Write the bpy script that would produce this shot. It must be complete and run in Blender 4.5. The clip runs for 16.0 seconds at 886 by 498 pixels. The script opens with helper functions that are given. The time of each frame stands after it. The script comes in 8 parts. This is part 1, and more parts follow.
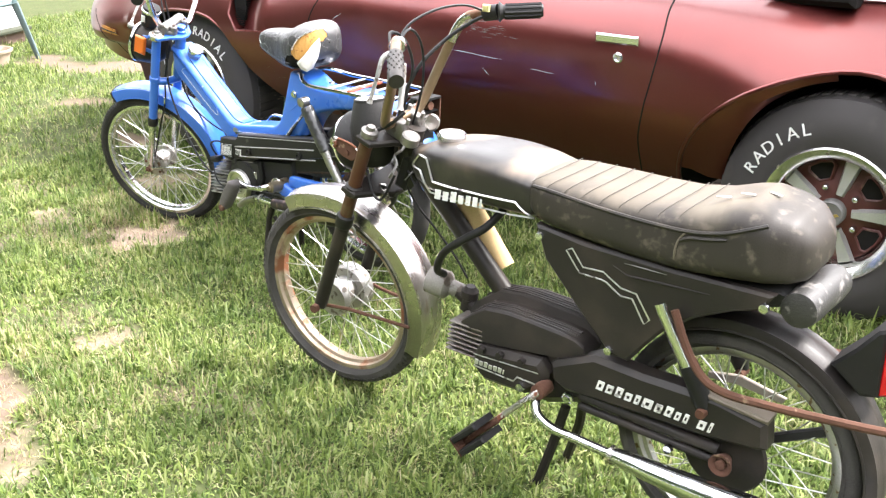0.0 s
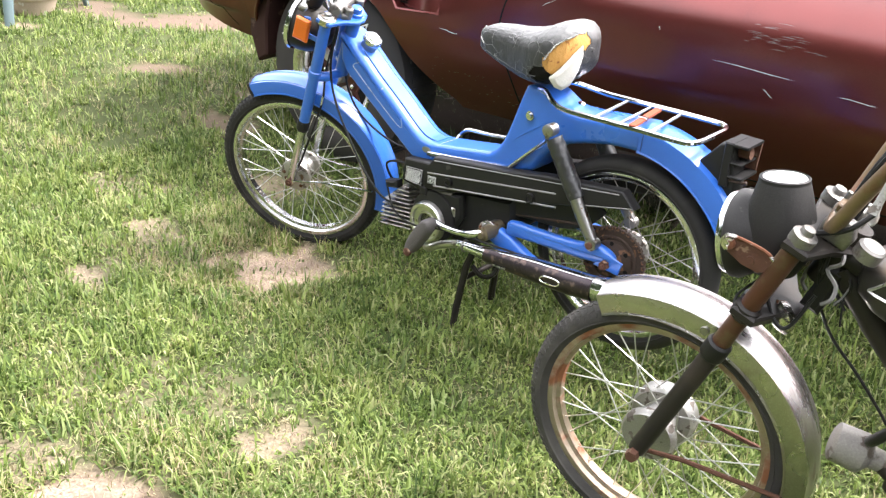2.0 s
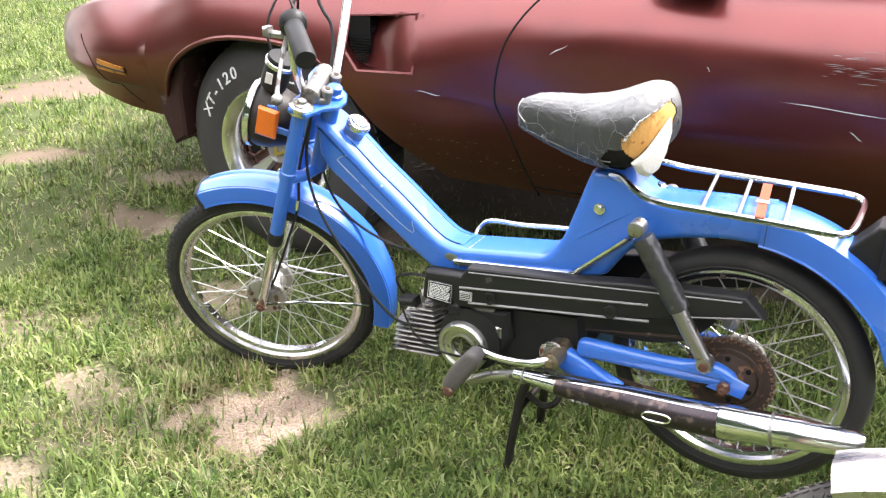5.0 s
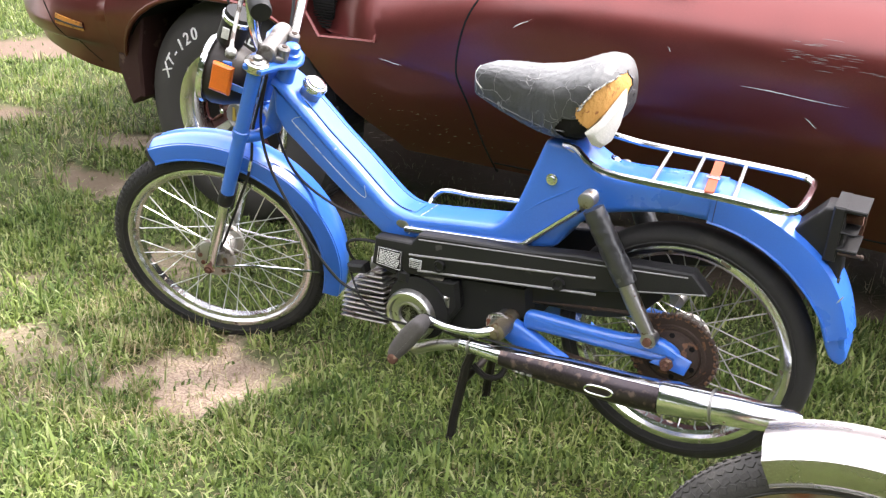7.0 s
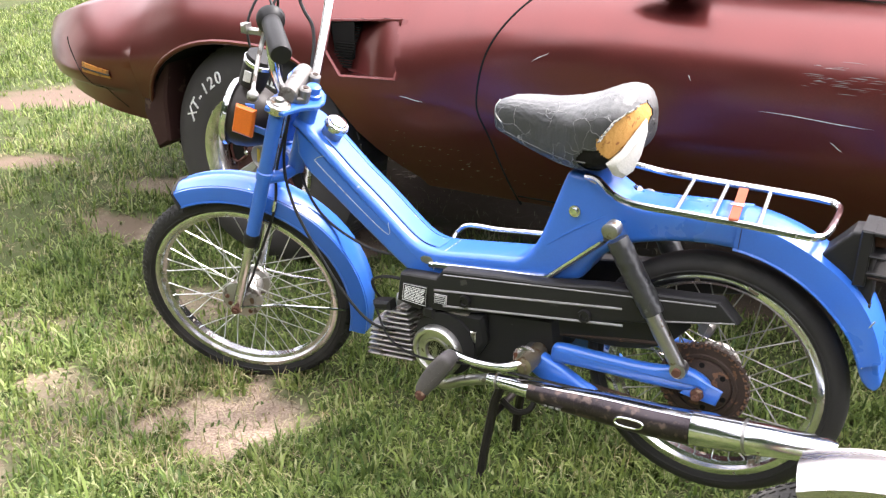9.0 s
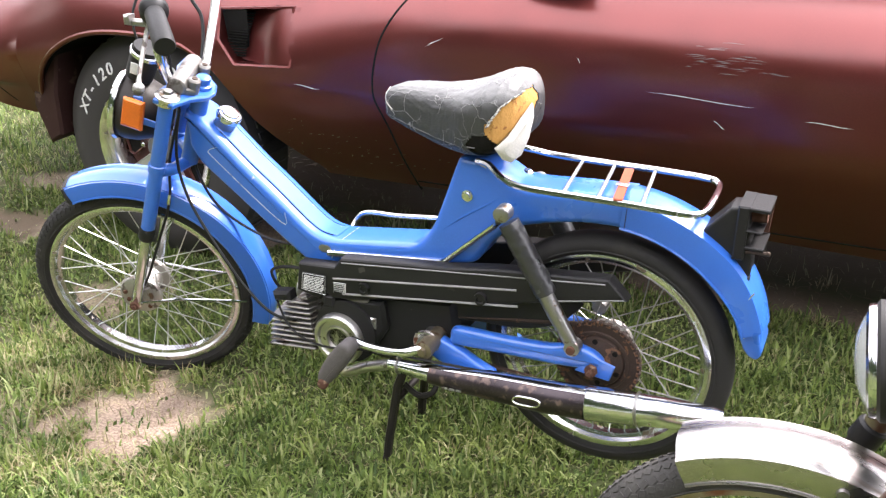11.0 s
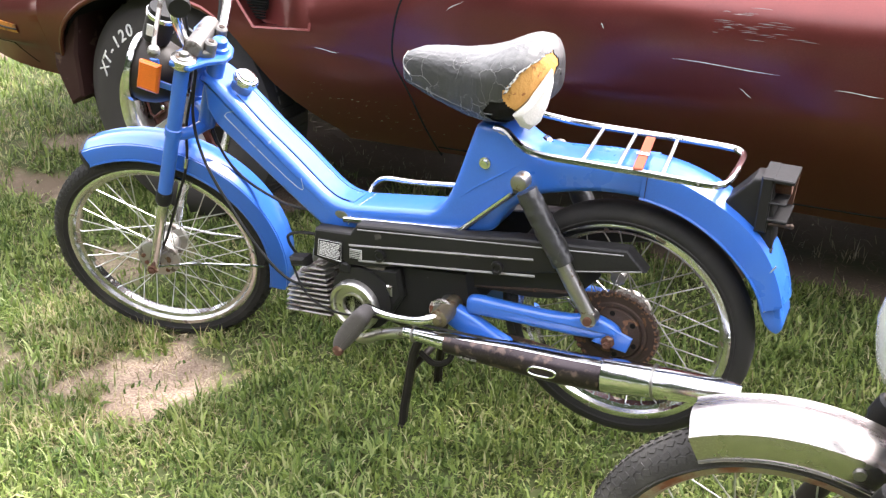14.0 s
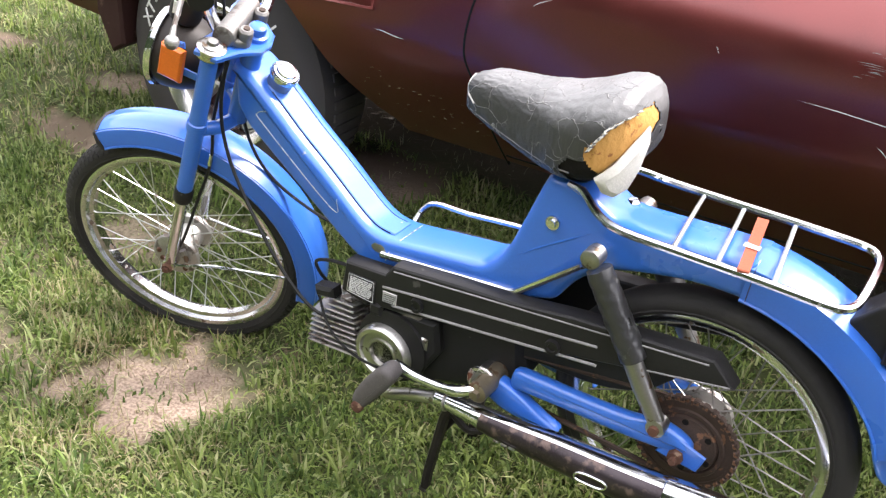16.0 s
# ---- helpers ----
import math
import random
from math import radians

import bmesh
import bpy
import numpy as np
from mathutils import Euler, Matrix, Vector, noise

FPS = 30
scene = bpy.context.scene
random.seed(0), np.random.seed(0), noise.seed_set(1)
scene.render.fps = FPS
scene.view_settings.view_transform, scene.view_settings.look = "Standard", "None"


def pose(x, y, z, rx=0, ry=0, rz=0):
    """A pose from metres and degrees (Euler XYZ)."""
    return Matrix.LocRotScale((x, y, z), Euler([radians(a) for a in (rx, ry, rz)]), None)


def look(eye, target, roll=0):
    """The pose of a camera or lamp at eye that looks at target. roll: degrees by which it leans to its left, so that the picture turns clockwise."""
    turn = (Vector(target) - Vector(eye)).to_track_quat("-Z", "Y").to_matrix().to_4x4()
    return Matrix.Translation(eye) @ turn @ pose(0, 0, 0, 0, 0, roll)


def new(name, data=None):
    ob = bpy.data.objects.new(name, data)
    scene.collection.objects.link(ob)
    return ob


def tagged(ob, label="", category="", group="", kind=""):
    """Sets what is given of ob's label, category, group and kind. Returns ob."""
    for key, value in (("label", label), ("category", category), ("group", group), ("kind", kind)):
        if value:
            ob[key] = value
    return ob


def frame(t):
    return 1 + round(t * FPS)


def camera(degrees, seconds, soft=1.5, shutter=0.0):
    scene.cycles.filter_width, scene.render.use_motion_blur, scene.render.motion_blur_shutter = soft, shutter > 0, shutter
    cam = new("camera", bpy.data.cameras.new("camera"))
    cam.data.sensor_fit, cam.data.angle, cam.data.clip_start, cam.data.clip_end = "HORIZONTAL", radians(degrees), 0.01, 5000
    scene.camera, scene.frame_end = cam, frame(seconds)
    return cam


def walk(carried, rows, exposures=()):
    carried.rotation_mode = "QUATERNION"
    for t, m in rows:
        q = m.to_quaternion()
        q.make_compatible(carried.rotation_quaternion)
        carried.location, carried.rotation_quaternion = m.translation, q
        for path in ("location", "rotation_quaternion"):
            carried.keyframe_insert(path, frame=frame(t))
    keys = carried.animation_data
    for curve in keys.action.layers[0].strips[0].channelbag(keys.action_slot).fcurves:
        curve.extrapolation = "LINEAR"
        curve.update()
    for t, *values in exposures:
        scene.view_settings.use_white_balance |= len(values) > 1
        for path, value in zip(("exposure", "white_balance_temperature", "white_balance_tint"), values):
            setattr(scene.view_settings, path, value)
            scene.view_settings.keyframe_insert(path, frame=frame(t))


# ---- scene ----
LENS = 49.59
PATH = [
    (0, (0.235, 0.052, 1.366), (-1.058, 1.379, 0.613), 0.1),
    (0.5, (-0.03, 0.029, 1.356), (-1.372, 1.282, 0.562), 1.6),
    (1, (-0.305, -0.003, 1.363), (-1.555, 1.341, 0.568), 4.1),
    (1.5, (-0.628, 0.098, 1.364), (-1.918, 1.411, 0.583), 3.5),
    (2, (-0.895, 0.138, 1.351), (-2.125, 1.462, 0.496), 3.6),
    (2.5, (-1.179, 0.117, 1.39), (-2.317, 1.536, 0.559), 3.0),
    (3, (-1.331, 0.233, 1.373), (-2.318, 1.761, 0.541), 2.3),
    (3.5, (-1.47, 0.366, 1.378), (-2.388, 1.966, 0.606), 0.3),
    (4, (-1.531, 0.382, 1.389), (-2.392, 1.989, 0.567), -0.5),
    (4.5, (-1.588, 0.377, 1.372), (-2.517, 1.941, 0.539), -1.0),
    (4.7, (-1.607, 0.375, 1.369), (-2.611, 1.883, 0.522), -1.6),
    (6.8, (-1.577, 0.397, 1.305), (-2.584, 1.897, 0.447), 2.5),
    (7, (-1.573, 0.391, 1.306), (-2.537, 1.918, 0.445), 2.8),
    (7.5, (-1.568, 0.394, 1.317), (-2.527, 1.94, 0.487), 2.1),
    (8, (-1.569, 0.396, 1.316), (-2.589, 1.917, 0.513), 1.1),
    (10.3, (-1.547, 0.403, 1.299), (-2.557, 1.934, 0.502), -0.6),
    (10.5, (-1.534, 0.405, 1.312), (-2.522, 1.944, 0.504), -0.5),
    (11, (-1.52, 0.417, 1.322), (-2.403, 2.008, 0.491), 0.5),
    (11.5, (-1.508, 0.427, 1.296), (-2.286, 2.055, 0.434), 1.8),
    (12, (-1.504, 0.438, 1.306), (-2.157, 2.08, 0.37), 2.3),
    (12.5, (-1.51, 0.435, 1.32), (-2.137, 2.077, 0.364), 1.9),
    (13, (-1.519, 0.429, 1.322), (-2.231, 2.047, 0.387), 0.7),
    (13.5, (-1.524, 0.431, 1.313), (-2.366, 2.0, 0.403), 0.5),
    (14, (-1.516, 0.447, 1.317), (-2.429, 1.984, 0.42), 0.5),
    (14.5, (-1.559, 0.5, 1.321), (-2.552, 1.992, 0.433), -0.2),
    (15, (-1.688, 0.612, 1.334), (-2.732, 2.043, 0.405), 1.4),
    (15.5, (-1.741, 0.705, 1.342), (-2.691, 2.164, 0.357), 5.8),
    (16, (-1.71, 0.793, 1.376), (-2.69, 2.192, 0.335), 5.0),
]

cam = camera(LENS, 16.0, soft=1.3)
walk(cam, [(t, look(eye, target, roll)) for t, eye, target, roll in PATH], [(0.0, 1.69, 6500, 12.2), (0.5, 1.45, 6500, 12.2), (1.0, 1.35, 6500, 12.2), (2.0, 1.34, 6500, 12.2), (3.5, 1.54, 6500, 13.2), (4.7, 1.46, 6500, 13.2), (7.0, 1.29, 6500, 15), (12.0, 1.36, 6500, 16), (13.5, 1.45, 6500, 16), (14.5, 1.28, 6500, 15.5), (16.0, 1.11, 6500, 15)])

# ---- light: a bright, thinly clouded day ----
world = bpy.data.worlds.new("sky")
scene.world = world
world.use_nodes = True
wn, wl = world.node_tree.nodes, world.node_tree.links
wn.clear()
SUN_EL, SUN_AZ = 52.0, 35.0
sky = wn.new("ShaderNodeTexSky")
sky.sky_type, sky.sun_disc = "NISHITA", False
sky.sun_elevation, sky.sun_rotation = radians(SUN_EL), radians(SUN_AZ)
sky.dust_density, sky.air_density = 3.0, 1.2
dim = wn.new("ShaderNodeVectorMath")
dim.operation = "SCALE"
dim.inputs["Scale"].default_value = 0.09
wl.new(sky.outputs["Color"], dim.inputs[0])
coord = wn.new("ShaderNodeTexCoord")
squash = wn.new("ShaderNodeMapping")
squash.inputs["Scale"].default_value = (1.0, 1.0, 3.0)
wl.new(coord.outputs["Generated"], squash.inputs["Vector"])
clouds = wn.new("ShaderNodeTexNoise")
clouds.inputs["Scale"].default_value, clouds.inputs["Detail"].default_value = 2.2, 6.0
wl.new(squash.outputs["Vector"], clouds.inputs["Vector"])
cover = wn.new("ShaderNodeMapRange")
cover.inputs["From Min"].default_value, cover.inputs["From Max"].default_value = 0.06, 0.34
wl.new(clouds.outputs["Fac"], cover.inputs["Value"])
blend = wn.new("ShaderNodeMix")
blend.data_type = "RGBA"
blend.inputs["B"].default_value = (1.85, 1.88, 1.97, 1.0)
wl.new(cover.outputs["Result"], blend.inputs["Factor"])
wl.new(dim.outputs["Vector"], blend.inputs["A"])
back = wn.new("ShaderNodeBackground")
back.inputs["Strength"].default_value = 1.0
wl.new(blend.outputs["Result"], back.inputs["Color"])
wout = wn.new("ShaderNodeOutputWorld")
wl.new(back.outputs["Background"], wout.inputs["Surface"])
lamp = bpy.data.lights.new("sun", "SUN")
lamp.energy, lamp.angle, lamp.color = 4.8, radians(15), (1.0, 0.96, 0.92)
sun = new("sun", lamp)
_az = radians(SUN_AZ)
sun.matrix_world = look(Vector((math.sin(_az) * math.cos(radians(SUN_EL)), math.cos(_az) * math.cos(radians(SUN_EL)), math.sin(radians(SUN_EL)))) * 30, (0, 0, 0))

# ---- materials ----
def surf(name, base, rough=0.5, metal=0.0, alt=None, spots=None, spot_level=0.6, spot_size=18.0, grain=300.0, bump=0.1, vary=0.12, coat=0.0,
         spot_rough=None, spot_metal=None, island=0.0, stretch=(1, 1, 1), trans=0.0, ior=1.5, gap=0.03, spec=0.5):
    """A surface with a coarse change of tone, a fine grain with relief, and spots of another colour: wear, dirt or
    painted glints.
    """
    m = bpy.data.materials.new(name)
    m.use_nodes = True
    n, l = m.node_tree.nodes, m.node_tree.links
    p = n["Principled BSDF"]
    tc = n.new("ShaderNodeTexCoord")
    mp = n.new("ShaderNodeMapping")
    mp.inputs["Scale"].default_value = stretch
    l.new(tc.outputs["Object"], mp.inputs["Vector"])

    def tex(scale, detail=4.0):
        t = n.new("ShaderNodeTexNoise")
        t.inputs["Scale"].default_value, t.inputs["Detail"].default_value = scale, detail
        l.new(mp.outputs["Vector"], t.inputs["Vector"])
        return t.outputs["Fac"]

    def ramp(value, low, high):
        r = n.new("ShaderNodeMapRange")
        r.inputs["From Min"].default_value, r.inputs["From Max"].default_value = low, high
        l.new(value, r.inputs["Value"])
        return r.outputs["Result"]

    def mix(fac, a, b, kind="RGBA"):
        x = n.new("ShaderNodeMix")
        x.data_type = kind
        sockets = [s for s in x.inputs if s.enabled]
        l.new(fac, sockets[0])
        for s, v in zip(sockets[1:], (a, b)):
            if hasattr(v, "node"):
                l.new(v, s)
            else:
                s.default_value = v
        return [s for s in x.outputs if s.enabled][0]

    rgb = lambda c: (*c, 1.0)
    alt = alt or tuple(c * (1 - 2.2 * vary) for c in base)
    coarse, fine = tex(7.0), tex(grain, 3.0)
    col = mix(ramp(coarse, 0.3, 0.7), rgb(base), rgb(alt))
    col = mix(ramp(fine, 0.25, 0.75), col, mix(ramp(fine, 0.0, 1.0), rgb(alt), rgb(tuple(min(1, c * (1 + vary)) for c in base))))
    if island:
        info = n.new("ShaderNodeObjectInfo")
        hsv = n.new("ShaderNodeHueSaturation")
        l.new(ramp(info.outputs["Random"], -1.0 / island, 1.0 / island + 1), hsv.inputs["Value"])
        l.new(col, hsv.inputs["Color"])
        col = hsv.outputs["Color"]
    rgh = mix(ramp(coarse, 0.3, 0.7), rough, min(1.0, rough * 1.25 + 0.03), "FLOAT")
    if spots:
        mask = ramp(tex(spot_size, 8.0), spot_level, spot_level + gap)
        col = mix(mask, col, rgb(spots))
        if spot_rough is not None:
            rgh = mix(mask, rgh, spot_rough, "FLOAT")
        if spot_metal is not None:
            l.new(mix(mask, metal, spot_metal, "FLOAT"), p.inputs["Metallic"])
    l.new(col, p.inputs["Base Color"])
    l.new(rgh, p.inputs["Roughness"])
    if not (spots and spot_metal is not None):
        p.inputs["Metallic"].default_value = metal
    if coat:
        p.inputs["Coat Weight"].default_value, p.inputs["Coat Roughness"].default_value = coat, 0.07
    if trans:
        p.inputs["Transmission Weight"].default_value = trans
    p.inputs["IOR"].default_value, p.inputs["Specular IOR Level"].default_value = ior, spec
    if bump:
        b = n.new("ShaderNodeBump")
        b.inputs["Strength"].default_value, b.inputs["Distance"].default_value = bump, 0.002
        l.new(fine, b.inputs["Height"])
        l.new(b.outputs["Normal"], p.inputs["Normal"])
    return m


MAROON = surf("maroon_metallic_paint", (0.148, 0.0285, 0.0255), 0.32, 0.9, alt=(0.126, 0.024, 0.0215), spots=(0.12, 0.07, 0.05), spot_level=0.775, spot_size=45, spot_rough=0.7, bump=0.02, coat=0.62, vary=0.06)
MAROON.node_tree.nodes["Principled BSDF"].inputs["Coat Roughness"].default_value = 0.22
MAROON.node_tree.nodes["Principled BSDF"].inputs["Coat IOR"].default_value = 1.6
BLUE = surf("blue_enamel", (0.03, 0.135, 0.52), 0.26, 0.0, alt=(0.027, 0.12, 0.47), spots=(0.35, 0.36, 0.36), spot_level=0.745, spot_size=30, spot_rough=0.6, bump=0.03, coat=0.5, vary=0.05)
CHROME = surf("chrome", (0.70, 0.715, 0.75), 0.12, 1.0, spots=(0.3, 0.25, 0.2), spot_level=0.68, spot_size=60, spot_rough=0.55, bump=0.02, vary=0.05)
RIM = surf("bright_rolled_steel", (0.64, 0.655, 0.69), 0.17, 1.0, alt=(0.53, 0.535, 0.56), spots=(0.24, 0.19, 0.15), spot_level=0.63, spot_size=45, spot_rough=0.6, bump=0.05, vary=0.05)
DULL_CAST = surf("dirty_cast_metal", (0.26, 0.25, 0.235), 0.42, 0.85, alt=(0.17, 0.16, 0.15), spots=(0.08, 0.06, 0.05), spot_level=0.55, spot_size=45, spot_rough=0.8, spot_metal=0.2, bump=0.3, gap=0.12)
PITTED = surf("pitted_chrome", (0.62, 0.59, 0.56), 0.22, 1.0, spots=(0.14, 0.05, 0.025), spot_level=0.56, spot_size=22, spot_rough=0.85, spot_metal=0.1, bump=0.15)
BURNT = surf("burnt_heat_shield", (0.075, 0.062, 0.068), 0.3, 0.8, alt=(0.022, 0.016, 0.017), spots=(0.15, 0.105, 0.09), spot_level=0.54, spot_size=48, spot_rough=0.5, spot_metal=0.5, bump=0.1, gap=0.12)
RUST = surf("rusty_steel", (0.11, 0.045, 0.025), 0.8, 0.2, alt=(0.06, 0.03, 0.02), spots=(0.2, 0.13, 0.085), spot_level=0.62, spot_size=30, bump=0.4)
DARK_RUST = surf("oily_rust", (0.06, 0.035, 0.025), 0.6, 0.4, alt=(0.035, 0.025, 0.02), spots=(0.16, 0.08, 0.045), spot_level=0.6, spot_size=40, bump=0.4)
RUSTRIM = surf("rusty_rim", (0.42, 0.37, 0.31), 0.34, 0.8, alt=(0.3, 0.21, 0.14), spots=(0.22, 0.085, 0.038), spot_level=0.52, spot_size=13, spot_rough=0.8, spot_metal=0.1, bump=0.3, gap=0.1)
ALU = surf("cast_aluminium", (0.4, 0.39, 0.37), 0.4, 0.85, spots=(0.13, 0.11, 0.095), spot_level=0.57, spot_size=40, spot_rough=0.8, spot_metal=0.2, bump=0.3)
OILY = surf("oily_cast_metal", (0.23, 0.215, 0.2), 0.48, 0.7, alt=(0.13, 0.115, 0.1), spots=(0.09, 0.05, 0.035), spot_level=0.55, spot_size=30, spot_rough=0.75, spot_metal=0.1, bump=0.35, gap=0.2)
STEEL = surf("dull_steel", (0.36, 0.35, 0.34), 0.36, 1.0, spots=(0.16, 0.11, 0.075), spot_level=0.6, spot_size=50, bump=0.1)
SPOKE = surf("zinc_spoke", (0.62, 0.62, 0.6), 0.35, 1.0, bump=0.0)
FENDER_GREY = surf("dulled_stainless", (0.47, 0.455, 0.45), 0.24, 1.0, alt=(0.31, 0.28, 0.26), spots=(0.2, 0.16, 0.13), spot_level=0.56, spot_size=9, spot_rough=0.45, bump=0.05, stretch=(1, 4, 1), gap=0.15)
RUBBER = surf("tyre_rubber", (0.024, 0.0235, 0.0235), 0.55, 0.0, alt=(0.028, 0.026, 0.025), spots=(0.07, 0.063, 0.056), spot_level=0.55, spot_size=9, bump=0.2, spec=0.2, gap=0.3)
DUST_RUBBER = surf("dusty_tyre_rubber", (0.06, 0.057, 0.053), 0.7, 0.0, alt=(0.035, 0.033, 0.031), spots=(0.1, 0.093, 0.083), spot_level=0.52, spot_size=9, bump=0.2, spec=0.2, gap=0.25)
BLACK = surf("black_plastic", (0.010, 0.010, 0.0105), 0.4, 0.0, alt=(0.018, 0.017, 0.017), spots=(0.05, 0.047, 0.044), spot_level=0.68, spot_size=30, bump=0.15, spec=0.24)
SATIN = surf("satin_black_paint", (0.014, 0.0125, 0.012), 0.36, 0.0, alt=(0.026, 0.022, 0.019), spots=(0.055, 0.042, 0.033), spot_level=0.5, spot_size=7, spot_rough=0.6, bump=0.12, spec=0.22, gap=0.4)
WORN_BLACK = surf("faded_black_paint", (0.026, 0.0225, 0.021), 0.38, 0.0, alt=(0.018, 0.016, 0.015), spots=(0.058, 0.045, 0.037), spot_level=0.5, spot_size=9, spot_rough=0.75, bump=0.15, spec=0.2, gap=0.35)
FORK = surf("worn_fork_tube", (0.085, 0.019, 0.014), 0.34, 0.3, alt=(0.058, 0.042, 0.022), spots=(0.1, 0.083, 0.04), spot_level=0.52, spot_size=18, spot_rough=0.45, bump=0.2, gap=0.12)
BAR = surf("tarnished_handlebar", (0.21, 0.155, 0.095), 0.35, 0.6, alt=(0.15, 0.09, 0.05), spots=(0.17, 0.07, 0.038), spot_level=0.54, spot_size=14, spot_rough=0.7, spot_metal=0.2, bump=0.15, gap=0.12)
VINYL = surf("dusty_black_vinyl", (0.018, 0.0165, 0.0155), 0.42, 0.0, alt=(0.034, 0.029, 0.025), spots=(0.1, 0.083, 0.067), spot_level=0.52, spot_size=9, bump=0.08, spec=0.32, gap=0.35)
DUSTY = surf("sun_faded_vinyl", (0.135, 0.113, 0.086), 0.5, 0.0, alt=(0.088, 0.074, 0.057), spots=(0.17, 0.145, 0.112), spot_level=0.52, spot_size=8, bump=0.1, spec=0.4, gap=0.25)
DUSTY_SEAM = surf("dusty_seam", (0.04, 0.034, 0.027), 0.6, 0.0, alt=(0.06, 0.05, 0.039), bump=0.1)
CRACKED = surf("cracked_grey_vinyl", (0.125, 0.124, 0.124), 0.45, 0.0, alt=(0.075, 0.075, 0.076), spots=(0.2, 0.197, 0.193), spot_level=0.55, spot_size=14, bump=0.4, gap=0.2)


def add_cracks(m, scale, width, colour):
    """Fine raised cracks with pale edges, in long bent lines."""
    n, l = m.node_tree.nodes, m.node_tree.links
    p = n["Principled BSDF"]
    tc = n.new("ShaderNodeTexCoord")
    warp = n.new("ShaderNodeTexNoise")
    warp.inputs["Scale"].default_value, warp.inputs["Detail"].default_value = 28.0, 4.0
    l.new(tc.outputs["Object"], warp.inputs["Vector"])
    add = n.new("ShaderNodeVectorMath")
    add.operation = "MULTIPLY_ADD"
    add.inputs[1].default_value = (0.035, 0.035, 0.035)
    l.new(warp.outputs["Color"], add.inputs[0])
    l.new(tc.outputs["Object"], add.inputs[2])
    vor = n.new("ShaderNodeTexVoronoi")
    vor.feature = "DISTANCE_TO_EDGE"
    vor.inputs["Scale"].default_value = scale
    l.new(add.outputs["Vector"], vor.inputs["Vector"])
    line = n.new("ShaderNodeMapRange")
    line.inputs["From Min"].default_value, line.inputs["From Max"].default_value = width, 0.0
    l.new(vor.outputs["Distance"], line.inputs["Value"])
    some = n.new("ShaderNodeTexNoise")
    some.inputs["Scale"].default_value = 16.0
    l.new(tc.outputs["Object"], some.inputs["Vector"])
    here = n.new("ShaderNodeMapRange")
    here.inputs["From Min"].default_value, here.inputs["From Max"].default_value = 0.42, 0.58
    l.new(some.outputs["Fac"], here.inputs["Value"])
    both = n.new("ShaderNodeMath")
    both.operation = "MULTIPLY"
    l.new(line.outputs["Result"], both.inputs[0])
    l.new(here.outputs["Result"], both.inputs[1])
    mx = n.new("ShaderNodeMix")
    mx.data_type = "RGBA"
    s = [q for q in mx.inputs if q.enabled]
    l.new(both.outputs["Value"], s[0])
    l.new(p.inputs["Base Color"].links[0].from_socket, s[1])
    s[2].default_value = (*colour, 1)
    l.new([q for q in mx.outputs if q.enabled][0], p.inputs["Base Color"])
    b = n.new("ShaderNodeBump")
    b.inputs["Strength"].default_value, b.inputs["Distance"].default_value = 0.9, 0.0025
    l.new(both.outputs["Value"], b.inputs["Height"])
    l.new(p.inputs["Normal"].links[0].from_socket, b.inputs["Normal"])
    l.new(b.outputs["Normal"], p.inputs["Normal"])


def add_layer(m, name, colour, rough):
    """Lets a second tone (dust, a saddle top paler by fading and light) cover the surface as far as the mesh's own
    attribute says.
    """
    n, l = m.node_tree.nodes, m.node_tree.links
    p = n["Principled BSDF"]
    a = n.new("ShaderNodeAttribute")
    a.attribute_name = name
    for socket, value in (("Base Color", (*colour, 1)), ("Roughness", rough)):
        mx = n.new("ShaderNodeMix")
        mx.data_type = "RGBA" if socket == "Base Color" else "FLOAT"
        q = [k for k in mx.inputs if k.enabled]
        l.new(a.outputs["Fac"], q[0])
        l.new(p.inputs[socket].links[0].from_socket, q[1])
        q[2].default_value = value
        l.new([k for k in mx.outputs if k.enabled][0], p.inputs[socket])


def lay(ob, name, how):
    """Stores how(x, y, z), from 0 to 1, on the vertices of a part."""
    ob.data.attributes.new(name, "FLOAT", "POINT").data.foreach_set("value", [min(1.0, max(0.0, how(*v.co))) for v in ob.data.vertices])


FADED_LIT_TOP = surf("cracked_vinyl_faded_lit_top", (0.03, 0.03, 0.031), 0.42, 0.0, alt=(0.045, 0.045, 0.046), spots=(0.07, 0.07, 0.07), spot_level=0.58, spot_size=20, bump=0.25, gap=0.2)
# paler top: sun fading, and the sky's light on it put into the colour
add_layer(FADED_LIT_TOP, "faded_lit_top", (0.14, 0.139, 0.138), 0.5)
SEAT_VINYL = surf("dust_covered_vinyl", (0.023, 0.0205, 0.019), 0.42, 0.0, alt=(0.042, 0.035, 0.029), spots=(0.105, 0.088, 0.072), spot_level=0.56, spot_size=36, bump=0.12, spec=0.28, gap=0.16)
add_layer(SEAT_VINYL, "dust", (0.112, 0.094, 0.07), 0.55)
TANK_PAINT = surf("dusty_black_tank", (0.016, 0.0145, 0.0135), 0.3, 0.0, alt=(0.024, 0.021, 0.019), spots=(0.05, 0.043, 0.036), spot_level=0.55, spot_size=12, bump=0.08, spec=0.45, gap=0.25)
add_layer(TANK_PAINT, "dust", (0.135, 0.105, 0.078), 0.55)
add_cracks(FADED_LIT_TOP, 24.0, 0.018, (0.25, 0.245, 0.24))
add_cracks(CRACKED, 19.0, 0.022, (0.42, 0.41, 0.4))
